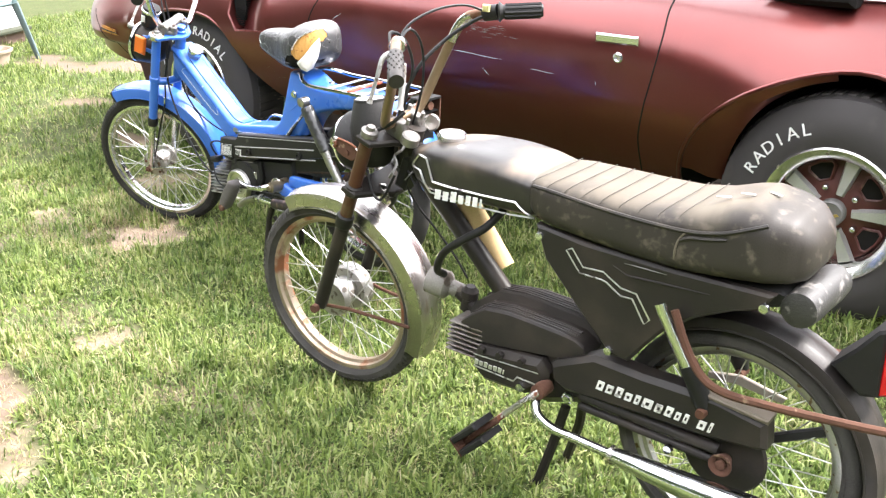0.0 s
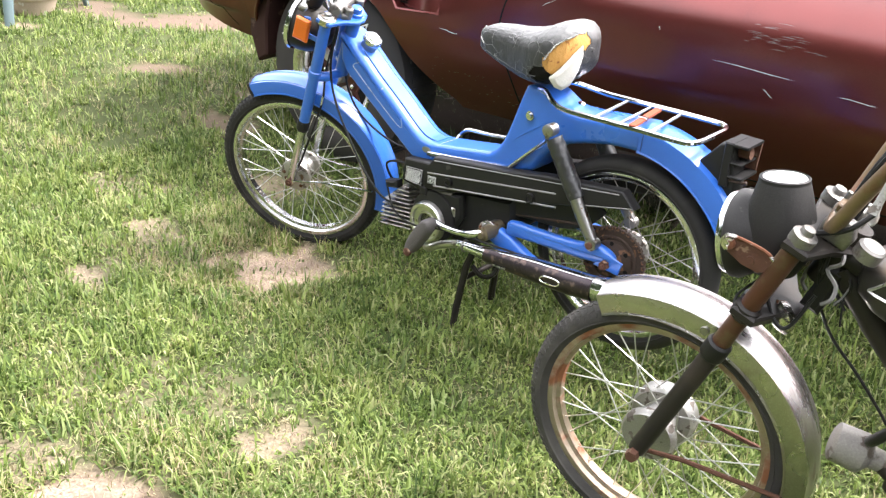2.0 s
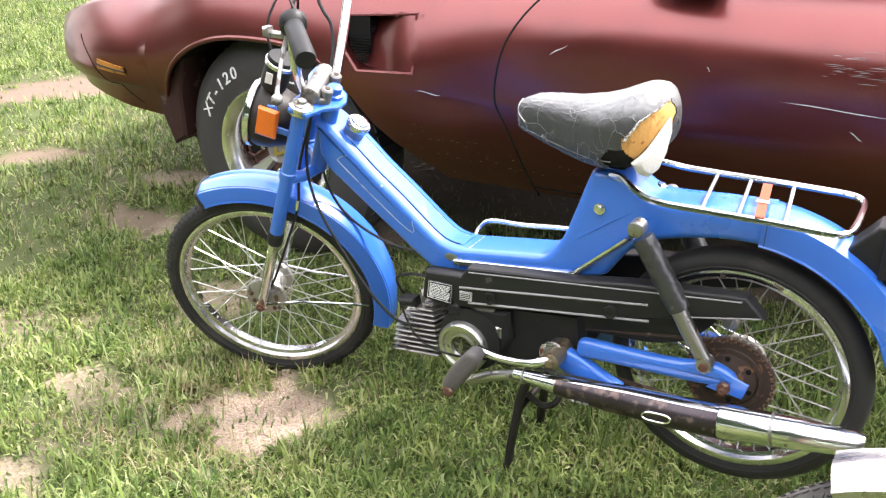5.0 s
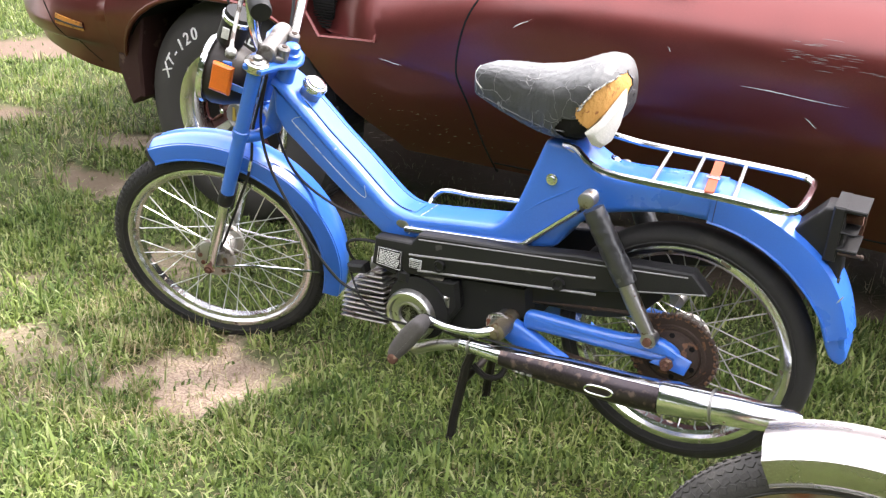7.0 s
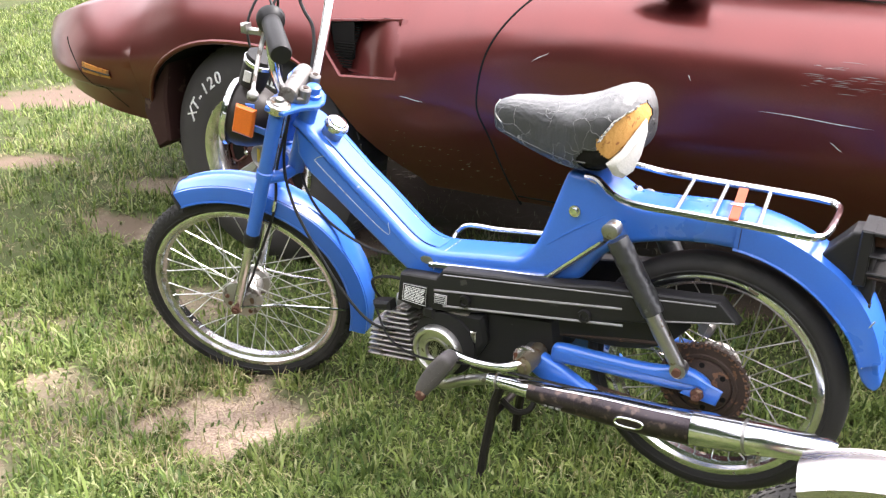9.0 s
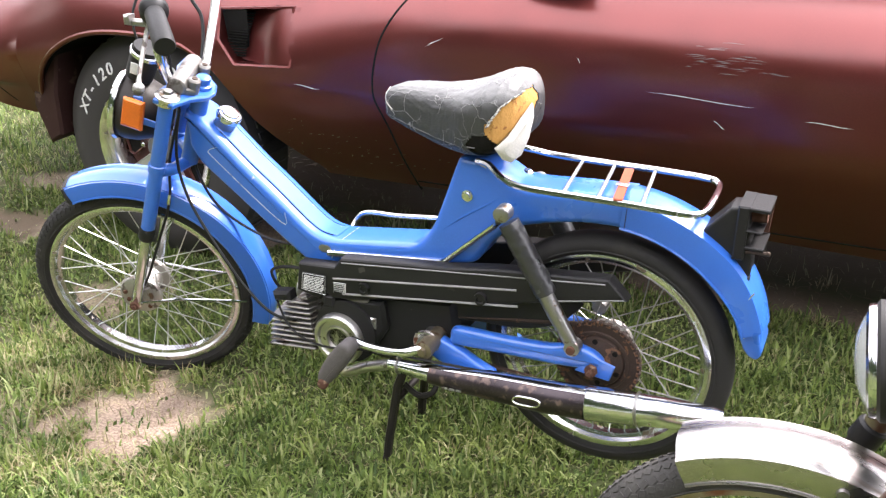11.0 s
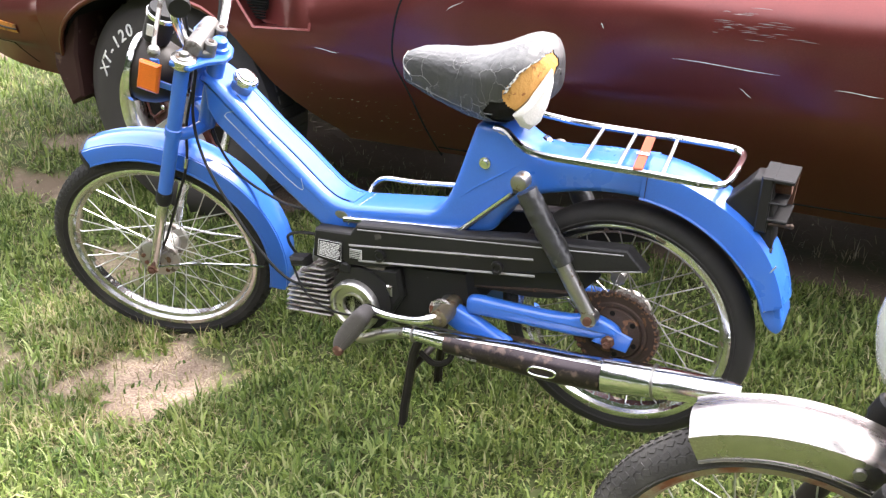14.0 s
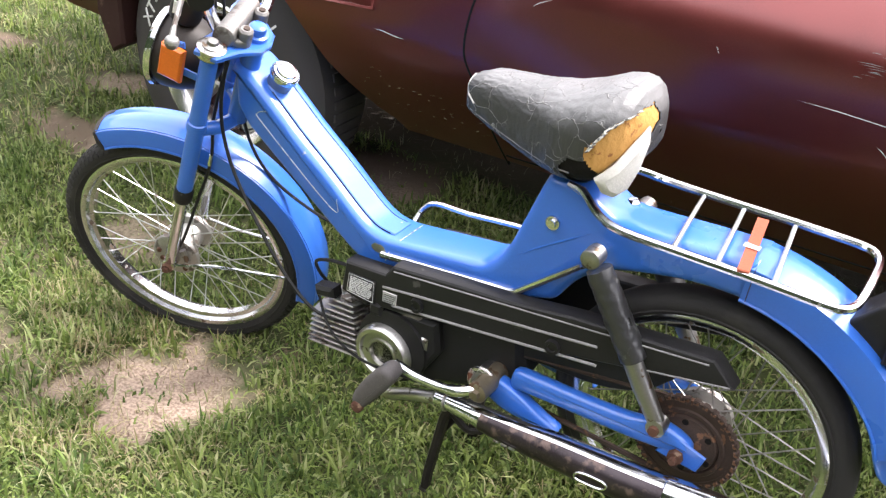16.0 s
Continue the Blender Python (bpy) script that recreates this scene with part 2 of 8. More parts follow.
# pale spots put the glints of shiny tape into the colour
TAPE = surf("wrinkled_black_tape", (0.02, 0.02, 0.021), 0.25, 0.0, alt=(0.033, 0.033, 0.034), spots=(0.15, 0.15, 0.15), spot_level=0.64, spot_size=55, grain=90, bump=0.5, spec=0.6, gap=0.1)
FOAM = surf("yellowed_foam", (0.5, 0.27, 0.075), 0.85, 0.0, alt=(0.42, 0.2, 0.05), spots=(0.25, 0.1, 0.03), spot_level=0.62, spot_size=40, bump=0.8, grain=160)
CLOTH = surf("torn_white_backing", (0.6, 0.58, 0.53), 0.85, 0.0, bump=0.5)
AMBER = surf("amber_lens", (0.62, 0.13, 0.01), 0.3, 0.0, bump=0.1, coat=0.3)
RED = surf("red_lens", (0.5, 0.008, 0.012), 0.18, 0.0, bump=0.05, coat=0.5)
CREAM_METAL = surf("dusty_pale_metal", (0.3, 0.27, 0.23), 0.55, 0.3, alt=(0.2, 0.17, 0.14), spots=(0.13, 0.09, 0.06), spot_level=0.6, bump=0.2)
CREAM = surf("cream_paper_tube", (0.58, 0.43, 0.22), 0.7, 0.0, alt=(0.5, 0.34, 0.16), bump=0.2)
WHITE = surf("white_print", (0.72, 0.72, 0.7), 0.5, 0.0, spots=(0.3, 0.29, 0.28), spot_level=0.62, spot_size=60, bump=0.0)
SILVER_TAPE = surf("silver_trim", (0.62, 0.62, 0.6), 0.28, 0.8, spots=(0.2, 0.19, 0.18), spot_level=0.6, spot_size=50, spot_rough=0.7, bump=0.05)
POLISHED = surf("polished_alloy", (0.6, 0.59, 0.56), 0.27, 1.0, alt=(0.45, 0.44, 0.42), spots=(0.2, 0.18, 0.15), spot_level=0.62, spot_size=40, spot_rough=0.6, bump=0.05)
RIB = surf("rubbed_grey_rib", (0.3, 0.295, 0.29), 0.45, 0.0, alt=(0.16, 0.155, 0.15), bump=0.05)
BRASS = surf("tarnished_brass", (0.24, 0.2, 0.14), 0.4, 0.8, spots=(0.14, 0.09, 0.05), spot_level=0.58, spot_size=60, spot_rough=0.7, bump=0.2)
BROWN_STRAP = surf("faded_red_strap", (0.3, 0.08, 0.045), 0.8, 0.0, alt=(0.22, 0.06, 0.035), bump=0.3, spec=0.2)
# near-black for hollows and gaps: their shade is put into the colour
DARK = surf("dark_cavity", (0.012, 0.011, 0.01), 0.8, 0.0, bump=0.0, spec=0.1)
SPEEDO_WHITE = surf("scuffed_clear_dial", (0.62, 0.62, 0.6), 0.25, 0.0, alt=(0.5, 0.49, 0.47), bump=0.05)
CAR_RUBBER = surf("dusty_sidewall", (0.034, 0.031, 0.031), 0.6, 0.0, alt=(0.045, 0.041, 0.04), spots=(0.075, 0.066, 0.06), spot_level=0.6, spot_size=8, bump=0.2, spec=0.3, gap=0.25)
TRIM_RING = surf("polished_trim_ring", (0.72, 0.71, 0.69), 0.2, 1.0, alt=(0.6, 0.59, 0.57), spots=(0.3, 0.26, 0.22), spot_level=0.66, spot_size=40, spot_rough=0.5, bump=0.03)
GOLD = surf("gold_foil", (0.5, 0.36, 0.1), 0.35, 0.8)
WHEEL_PAINT = surf("wheel_maroon_paint", (0.075, 0.017, 0.013), 0.4, 0.0, spots=(0.13, 0.07, 0.05), spot_level=0.6, bump=0.1)
WHEEL_SILVER = surf("wheel_silver_paint", (0.5, 0.5, 0.48), 0.4, 0.7, spots=(0.25, 0.2, 0.16), spot_level=0.64, bump=0.1)
CLAY = surf("terracotta_clay", (0.42, 0.33, 0.25), 0.8, 0.0, spots=(0.5, 0.45, 0.38), spot_level=0.6, bump=0.4)
GREENPL = surf("faded_green_plastic", (0.11, 0.155, 0.165), 0.45, 0.0, alt=(0.08, 0.12, 0.125), bump=0.1)
GLASS = surf("tinted_window_glass", (0.1, 0.12, 0.11), 0.02, 0.0, bump=0.5, grain=22, trans=0.95)
LENS_GLASS = surf("headlight_glass", (0.8, 0.82, 0.8), 0.12, 0.0, bump=0.2, trans=0.6)
GREY_PLASTIC = surf("grey_plastic", (0.16, 0.155, 0.15), 0.5, 0.0, spots=(0.3, 0.29, 0.28), spot_level=0.66, bump=0.15, spec=0.35)


# ---- mesh building ----
class Shape:
    """Collects vertices and faces of one part."""

    def __init__(self):
        self.v, self.f = [], []

    def add(self, v, f):
        b = len(self.v)
        self.v += [tuple(p) for p in v]
        self.f += [tuple(i + b for i in face) for face in f]
        return self

    def rings(self, rings, close=True, caps=True):
        n, v, f = len(rings[0]), [p for r in rings for p in r], []
        for a in range(len(rings) - 1):
            for i in range(n if close else n - 1):
                j = (i + 1) % n
                f.append((a * n + i, a * n + j, (a + 1) * n + j, (a + 1) * n + i))
        if caps:
            f.append(tuple(range(n - 1, -1, -1)))
            f.append(tuple((len(rings) - 1) * n + i for i in range(n)))
        return self.add(v, f)

    def tube(self, pts, r, seg=8, caps=True, flat=1.0, up=(0, 0, 1)):
        """A round bar along points; r is one radius or one for each point."""
        pts = [Vector(p) for p in pts]
        rr = r if isinstance(r, (list, tuple)) else [r] * len(pts)
        rings, side = [], None
        for i, p in enumerate(pts):
            d = (pts[min(i + 1, len(pts) - 1)] - pts[max(i - 1, 0)]).normalized()
            if side is None:
                u = Vector(up)
                side = d.cross(u if abs(d.dot(u)) < 0.95 else Vector((0, 1, 0))).normalized()
            side = (side - d * side.dot(d)).normalized()
            top = side.cross(d)
            rings.append([p + side * (math.cos(2 * math.pi * k / seg) * rr[i]) + top * (math.sin(2 * math.pi * k / seg) * rr[i] * flat) for k in range(seg)])
        return self.rings(rings, True, caps)

    def cyl(self, a, b, r, r2=None, seg=16):
        return self.tube([a, b], [r, r if r2 is None else r2], seg)

    def lathe(self, prof, centre=(0, 0, 0), axis=(0, 1, 0), seg=32, closed=False):
        """Turns (along the axis, radius) pairs round an axis through centre."""
        ax = Vector(axis).normalized()
        u = ax.orthogonal().normalized()
        w = ax.cross(u)
        c = Vector(centre)
        rings = [[c + ax * h + (u * math.cos(2 * math.pi * k / seg) + w * math.sin(2 * math.pi * k / seg)) * max(r, 1e-5) for k in range(seg)] for h, r in prof]
        if closed:
            rings.append(rings[0])
        return self.rings(rings, True, not closed)

    def plate(self, poly, y0, y1, bevel=0.0, axes="xz", steps=1):
        """A flat piece with the outline poly (x, z), from y0 to y1, with chamfered edges, or rounded ones in several steps."""
        n = len(poly)
        area = sum(poly[i][0] * poly[(i + 1) % n][1] - poly[(i + 1) % n][0] * poly[i][1] for i in range(n))
        s = 1 if area > 0 else -1

        def inset(d):
            out = []
            for i in range(n):
                a, b, c = (Vector(poly[(i + k) % n]) for k in (-1, 0, 1))
                e, g = (b - a).normalized(), (c - b).normalized()
                m = Vector((-(e.y + g.y), e.x + g.x)) * s
                m = m.normalized() * d / max(0.35, (1 + e.dot(g)) / 2) ** 0.5 if m.length > 1e-6 else Vector((0, 0))
                out.append(b + m)
            return out

        rings = [(y0, bevel), (y0 + bevel, 0), (y1 - bevel, 0), (y1, bevel)] if bevel else [(y0, 0), (y1, 0)]
        if steps > 1:
            arc = [(bevel * (1 - math.sin(math.pi / 2 * k / steps)), bevel * (1 - math.cos(math.pi / 2 * k / steps))) for k in range(steps, -1, -1)]
            rings = [(y0 + a, d) for a, d in arc] + [(y1 - a, d) for a, d in reversed(arc)]
        put = (lambda q, y: (q[0], y, q[1])) if axes == "xz" else ((lambda q, y: (q[0], q[1], y)) if axes == "xy" else (lambda q, y: (y, q[0], q[1])))
        return self.rings([[put(q, y) for q in inset(d)] for y, d in rings])

    def box(self, c, s, bevel=0.003, m=None):
        x, y, z = (v / 2 for v in s)
        b = len(self.v)
        self.plate([(-x, -z), (x, -z), (x, z), (-x, z)], -y, y, min(bevel, min(x, y, z) * 0.6))
        m = m or Matrix()
        for i in range(b, len(self.v)):
            self.v[i] = tuple(Vector(c) + (m.to_3x3() @ Vector(self.v[i])))
        return self

    def ball(self, c, r, seg=14, squash=(1, 1, 1), rows=8):
        rings = []
        for a in range(1, rows):
            t = math.pi * a / rows
            rings.append([(c[0] + r * squash[0] * math.sin(t) * math.cos(2 * math.pi * k / seg), c[1] + r * squash[1] * math.sin(t) * math.sin(2 * math.pi * k / seg), c[2] + r * squash[2] * math.cos(t)) for k in range(seg)])
        return self.rings(rings)

    def loft(self, secs, seg=16, power=2.6, caps=True):
        """Sections (x, z, dx, dz, up, down, half_width): centre in the x-z plane, the way the section's height points, its height above and below, its half width."""
        rings = []
        for x, z, dx, dz, hu, hd, w in secs:
            k = math.hypot(dx, dz)
            dx, dz = dx / k, dz / k
            ring = []
            for i in range(seg):
                t = 2 * math.pi * i / seg
                c, s = math.cos(t), math.sin(t)
                yy = math.copysign(abs(c) ** (2 / power), c) * w
                hh = math.copysign(abs(s) ** (2 / power), s) * (hu if s > 0 else hd)
                ring.append((x + dx * hh, yy, z + dz * hh))
            rings.append(ring)
        return self.rings(rings, True, caps)

    def moved(self, m):
        self.v = [tuple(m @ Vector(p)) for p in self.v]
        return self

    def mesh(self, name, sharp=38):
        me = bpy.data.meshes.new(name)
        me.from_pydata(self.v, [], self.f)
        bm = bmesh.new()
        bm.from_mesh(me)
        bmesh.ops.recalc_face_normals(bm, faces=bm.faces)
        bm.to_mesh(me)
        bm.free()
        me.polygons.foreach_set("use_smooth", [True] * len(me.polygons))
        me.set_sharp_from_angle(angle=radians(sharp))
        return me


def part(name, shape, material, parent, label="", sharp=38, m=None):
    """One mesh under a thing or under a part."""
    me = shape if isinstance(shape, bpy.types.Mesh) else shape.mesh(name, sharp)
    if not me.materials:
        me.materials.append(material)
    ob = new(name, me)
    ob.parent = parent
    if m is not None:
        ob.matrix_local = m
    return tagged(ob, label)


def thing(name, m, label, category, group="", kind=""):
    ob = new(name)
    ob.empty_display_size = 0.1
    ob.matrix_world = m
    return tagged(ob, label, category, group, kind)


def smooth(pts, n=6):
    """Points along a smooth curve through the given ones."""
    p = [Vector(q) for q in pts]
    p = [2 * p[0] - p[1], *p, 2 * p[-1] - p[-2]]
    out = []
    for i in range(1, len(p) - 2):
        for k in range(n):
            t = k / n
            out.append(0.5 * (2 * p[i] + (p[i + 1] - p[i - 1]) * t + (2 * p[i - 1] - 5 * p[i] + 4 * p[i + 1] - p[i + 2]) * t * t + (3 * p[i] - p[i - 1] - 3 * p[i + 1] + p[i + 2]) * t ** 3))
    return out + [p[-2]]


def blob(outline, push, inner=0.55):
    """A bulging thick patch inside an outline: push is the way and height of the bulge."""
    o = [Vector(p) for p in outline]
    c = sum(o, Vector()) / len(o)
    push = Vector(push)
    sh = Shape()
    a = [tuple(p) for p in o]
    m = [tuple(c + (p - c) * 0.82 + push * 0.7) for p in o]
    n = [tuple(c + (p - c) * inner + push) for p in o]
    k = [tuple(p - push * 0.5) for p in o]
    return sh.rings([k, a, m, n])


def step(a, b, v):
    t = min(1.0, max(0.0, (v - a) / (b - a)))
    return t * t * (3 - 2 * t)


def text_mesh(word, size, depth):
    c = bpy.data.curves.new("lettering", "FONT")
    c.body, c.size, c.extrude, c.align_x, c.align_y = word, size, depth, "CENTER", "CENTER"
    c.resolution_u = 3
    o = new("lettering", c)
    me = bpy.data.meshes.new_from_object(o.evaluated_get(bpy.context.evaluated_depsgraph_get()))
    bpy.data.objects.remove(o)
    bpy.data.curves.remove(c)
    return me

# ---- ground ----
BARE = [(-3.155, 1.75, 0.205, 0.16, 65, 1.0), (-3.38, 1.55, 0.28, 0.16, 40, 0.35), (-2.44, 1.17, 0.13, 0.08, 40, 0.6), (-2.36, 0.76, 0.26, 0.14, -20, 0.95), (-2.03, 0.69, 0.2, 0.12, -20, 0.7), (-2.75, 0.75, 0.15, 0.08, 20, 0.4), (-3.62, 1.62, 0.13, 0.08, 20, 0.55), (-2.75, 1.1, 0.3, 0.16, 30, 0.25),
        (-5.07, 2.56, 0.20, 0.11, 30, 0.9), (-6.05, 3.25, 0.42, 0.24, 55, 1.0), (-6.45, 3.0, 0.3, 0.14, 10, 0.95), (-6.8, 3.06, 0.16, 0.12, 30, 0.9), (-6.45, 2.45, 0.16, 0.06, 30, 0.8), (-4.26, 2.33, 0.15, 0.08, 10, 0.8), (-3.42, 1.28, 0.1, 0.07, 0, 0.6), (-3.62, 2.15, 0.2, 0.1, 50, 0.55), (-4.0, 1.75, 0.3, 0.12, 30, 0.45), (-1.9, 1.25, 0.2, 0.1, 20, 0.35),
        (-3.42, 2.72, 0.3, 0.16, 30, 0.85), (-2.15, 2.98, 0.26, 0.12, 10, 0.8), (-1.79, 3.02, 0.2, 0.08, 10, 0.8), (-4.42, 2.63, 0.16, 0.09, 40, 0.7)]

DAMP = [(-5.07, 2.56, 0.3), (-4.26, 2.33, 0.12), (-2.05, 0.70, 0.13), (-6.05, 3.25, 0.5), (-6.45, 3.0, 0.4), (-6.8, 3.06, 0.25), (-2.34, 0.81, 0.17), (-2.39, 0.94, 0.1), (-2.24, 0.70, 0.11)]


def damp_and_shade_at(x, y):
    """Browned soil, 0 to 1: DAMP spots, plus shade painted under the car."""
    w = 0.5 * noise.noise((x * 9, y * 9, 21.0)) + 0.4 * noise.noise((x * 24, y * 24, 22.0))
    # band below the car: its shade put into the soil colour
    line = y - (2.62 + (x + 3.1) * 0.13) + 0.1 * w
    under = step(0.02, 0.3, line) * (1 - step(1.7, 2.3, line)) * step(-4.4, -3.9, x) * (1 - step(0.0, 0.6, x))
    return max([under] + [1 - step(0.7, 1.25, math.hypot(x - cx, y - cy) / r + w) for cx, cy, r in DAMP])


def bare(x, y):
    """How far the turf is worn off, 0 to 1."""
    w = 0.5 * noise.noise((x * 4.1, y * 4.1, 3.0)) + 0.5 * noise.noise((x * 11, y * 11, 7.0)) + 0.28 * noise.noise((x * 27, y * 27, 9.0))
    most = 0.0
    for cx, cy, a, b, turn, much in BARE:
        c, s = math.cos(radians(turn)), math.sin(radians(turn))
        u, v = (x - cx) * c + (y - cy) * s, -(x - cx) * s + (y - cy) * c
        most = max(most, much * (1 - step(0.75, 1.3, math.hypot(u / a, v / b) + w)))
    line = y - (2.62 + (x + 3.1) * 0.13)
    return max(most, 0.9 * step(0.2, 0.65, line) * (1 - step(1.7, 2.3, line)) * step(-4.15, -3.7, x) * (1 - step(0.0, 0.6, x)))


def ground_z(x, y):
    return -0.03 + 0.085 * step(1.9, 2.65, y - 0.05 * x - 0.13) * step(-9, -4, x) * (1 - 0.2 * step(0, 6, y - 3)) + 0.012 * noise.noise((x * 1.3, y * 1.3, 0)) - 0.014 * bare(x, y) * (1 if y < 2.4 else 0.3) - 0.022 * math.exp(-((x + 3.23) / 0.3) ** 2 - ((y - 1.93) / 0.25) ** 2)


def make_ground():
    xs = [-300, -80, -30, -16] + [-11 + 0.1 * i for i in range(66)] + [-4.4 + 0.035 * i for i in range(86)] + [-1.35 + 0.1 * i for i in range(35)] + [6, 15, 40, 120, 300]
    ys = [-300, -80, -25, -8, -3] + [-1.0 + 0.1 * i for i in range(14)] + [0.4 + 0.035 * i for i in range(75)] + [3.05 + 0.1 * i for i in range(28)] + [8, 14, 30, 90, 300]
    v, worn, damp_and_shade = [], [], []
    for y in ys:
        for x in xs:
            near = -12 < x < 3 and -2 < y < 7
            v.append((x, y, ground_z(x, y) if near else -0.02))
            worn.append(bare(x, y) if near else 0.0)
            damp_and_shade.append(damp_and_shade_at(x, y) if near else 0.0)
    n = len(xs)
    me = bpy.data.meshes.new("ground")
    me.from_pydata(v, [], [(j * n + i, j * n + i + 1, (j + 1) * n + i + 1, (j + 1) * n + i) for j in range(len(ys) - 1) for i in range(n - 1)])
    me.polygons.foreach_set("use_smooth", [True] * len(me.polygons))
    at = me.attributes.new("worn", "FLOAT", "POINT")
    at.data.foreach_set("value", worn)
    me.attributes.new("soil_dark", "FLOAT", "POINT").data.foreach_set("value", damp_and_shade)
    m = surf("turf_and_soil", (0.07, 0.085, 0.03), 0.95, 0.0, alt=(0.04, 0.048, 0.02), spots=(0.11, 0.085, 0.05), spot_level=0.66, spot_size=9.0, grain=90, bump=0.9, gap=0.12)
    nt = m.node_tree
    p = nt.nodes["Principled BSDF"]
    green = p.inputs["Base Color"].links[0].from_socket
    soil = nt.nodes.new("ShaderNodeTexNoise")
    soil.inputs["Scale"].default_value, soil.inputs["Detail"].default_value = 150.0, 14.0
    ramp = nt.nodes.new("ShaderNodeValToRGB")
    ramp.color_ramp.elements[0].color, ramp.color_ramp.elements[1].color = (0.18, 0.13, 0.098, 1), (0.385, 0.295, 0.226, 1)
    ramp.color_ramp.elements[0].position, ramp.color_ramp.elements[1].position = 0.34, 0.64
    tc = nt.nodes.new("ShaderNodeTexCoord")
    nt.links.new(tc.outputs["Object"], soil.inputs["Vector"])
    nt.links.new(soil.outputs["Fac"], ramp.inputs["Fac"])
    a = nt.nodes.new("ShaderNodeAttribute")
    a.attribute_name = "worn"
    mx = nt.nodes.new("ShaderNodeMix")
    mx.data_type = "RGBA"
    s = [q for q in mx.inputs if q.enabled]
    nt.links.new(a.outputs["Fac"], s[0])
    nt.links.new(green, s[1])
    soil_dark = nt.nodes.new("ShaderNodeTexNoise")
    soil_dark.inputs["Scale"].default_value, soil_dark.inputs["Detail"].default_value = 4.2, 6.0
    nt.links.new(tc.outputs["Object"], soil_dark.inputs["Vector"])
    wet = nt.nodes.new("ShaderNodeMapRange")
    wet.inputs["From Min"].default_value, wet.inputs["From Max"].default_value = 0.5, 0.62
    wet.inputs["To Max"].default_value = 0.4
    nt.links.new(soil_dark.outputs["Fac"], wet.inputs["Value"])
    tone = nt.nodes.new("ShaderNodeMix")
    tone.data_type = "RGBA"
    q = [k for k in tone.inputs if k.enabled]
    # mesh value holds DAMP spots and the painted shade below the car
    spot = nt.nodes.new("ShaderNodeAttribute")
    spot.attribute_name = "soil_dark"
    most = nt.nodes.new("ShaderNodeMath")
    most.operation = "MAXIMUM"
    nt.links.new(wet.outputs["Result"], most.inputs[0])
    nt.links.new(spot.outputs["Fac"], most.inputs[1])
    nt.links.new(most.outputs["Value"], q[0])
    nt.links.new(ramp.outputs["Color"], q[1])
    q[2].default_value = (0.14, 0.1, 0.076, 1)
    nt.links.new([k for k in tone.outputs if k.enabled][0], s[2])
    nt.links.new([q for q in mx.outputs if q.enabled][0], p.inputs["Base Color"])
    p.inputs["Specular IOR Level"].default_value = 0.15
    add_cracks(m, 15.0, 0.018, (0.2, 0.14, 0.105))
    me.materials.append(m)
    tagged(new("ground", me), "uneven lawn soil with worn bare patches", "ground", kind="structure")


make_ground()

# ---- the parked car: x to its tail, y to its right side, z up ----
CAR = Matrix.Translation((-3.1, 2.40, 0)) @ Matrix.Rotation(math.atan2(0.22, 1.66), 4, "Z")
WIDE, XF, XR, AXLE = 1.84, -0.513, 2.312, 0.385
ARCHES = ((-0.475, 0.482, 0.40, 0.345, 3.0), (2.33, 0.51, 0.435, 0.375, 1.85))


def lower_edge(x):
    if x < -0.9:
        return 0.425 + 0.055 * step(-0.92, -1.35, x)
    return 0.372 - 0.02 * step(0.8, 1.7, x) if x < XR + 0.46 else 0.33


def top_edge(x):
    """Height of the shoulder where side and deck meet."""
    if x < -0.6:
        return 0.885 - 0.26 * ((-0.6 - x) / 1.1) ** 1.7
    if x < 0.5:
        return 0.875 + 0.085 * step(-0.6, 0.6, x)
    return 0.96 + 0.01 * math.sin((x - 0.5) * 1.2) - 0.05 * step(2.3, 3.4, x)


def plan_in(x):
    """How far the side draws in towards nose and tail."""
    return 0.62 * max(0.0, (-1.07 - x) / 0.75) ** 2.2 + 0.035 * step(0.0, -0.9, x) + 0.22 * max(0.0, (x - 2.5) / 0.9) ** 2 - 0.018 * math.exp(-((x - XR) / 0.55) ** 2) - 0.012 * math.exp(-((x - XF) / 0.5) ** 2)


def side_y(x, z):
    """The outer face of the car's side: turned under below, leaning in above."""
    t = (z - 0.60) / 0.36
    nose = step(-0.98, -1.2, x)
    ahead = step(0.55, 0.0, x)
    lean = (0.14 + 0.05 * ahead + 0.20 * math.exp(-((x - 2.35) / 0.42) ** 2)) * max(0.0, t) ** (6.0 - 3.2 * ahead - 4.1 * math.exp(-((x - 2.35) / 0.42) ** 2)) if z > 0.60 else 0.0
    lean += 0.14 * (max(0.0, 0.66 - z) / 0.30) ** 1.5 * (1 - 0.6 * nose) + 0.085 * step(-0.72, -1.12, x) * (max(0.0, z - 0.625) / 0.16) ** 1.5
    lip = (0.04 * step(0.545, 0.528, z) - 0.01 * math.exp(-((z - 0.58) / 0.03) ** 2)) * nose
    return plan_in(x) + lean + lip


def arch_z(x):
    """Height of the wheel opening's edge; the front one runs out in a long slant to the sill."""
    if -0.475 <= x < 0.0299:
        return float(np.interp(x + 0.475, (0, 0.08, 0.15, 0.205, 0.25, 0.29, 0.345, 0.395, 0.455, 0.505), (0.745, 0.741, 0.726, 0.70, 0.667, 0.618, 0.535, 0.482, 0.432, 0.40)))
    for xc, rx, rz, zc, p in ARCHES:
        u = abs(x - xc) / rx
        if u < 1:
            return zc + rz * (1 - u ** p) ** 0.5
    return None


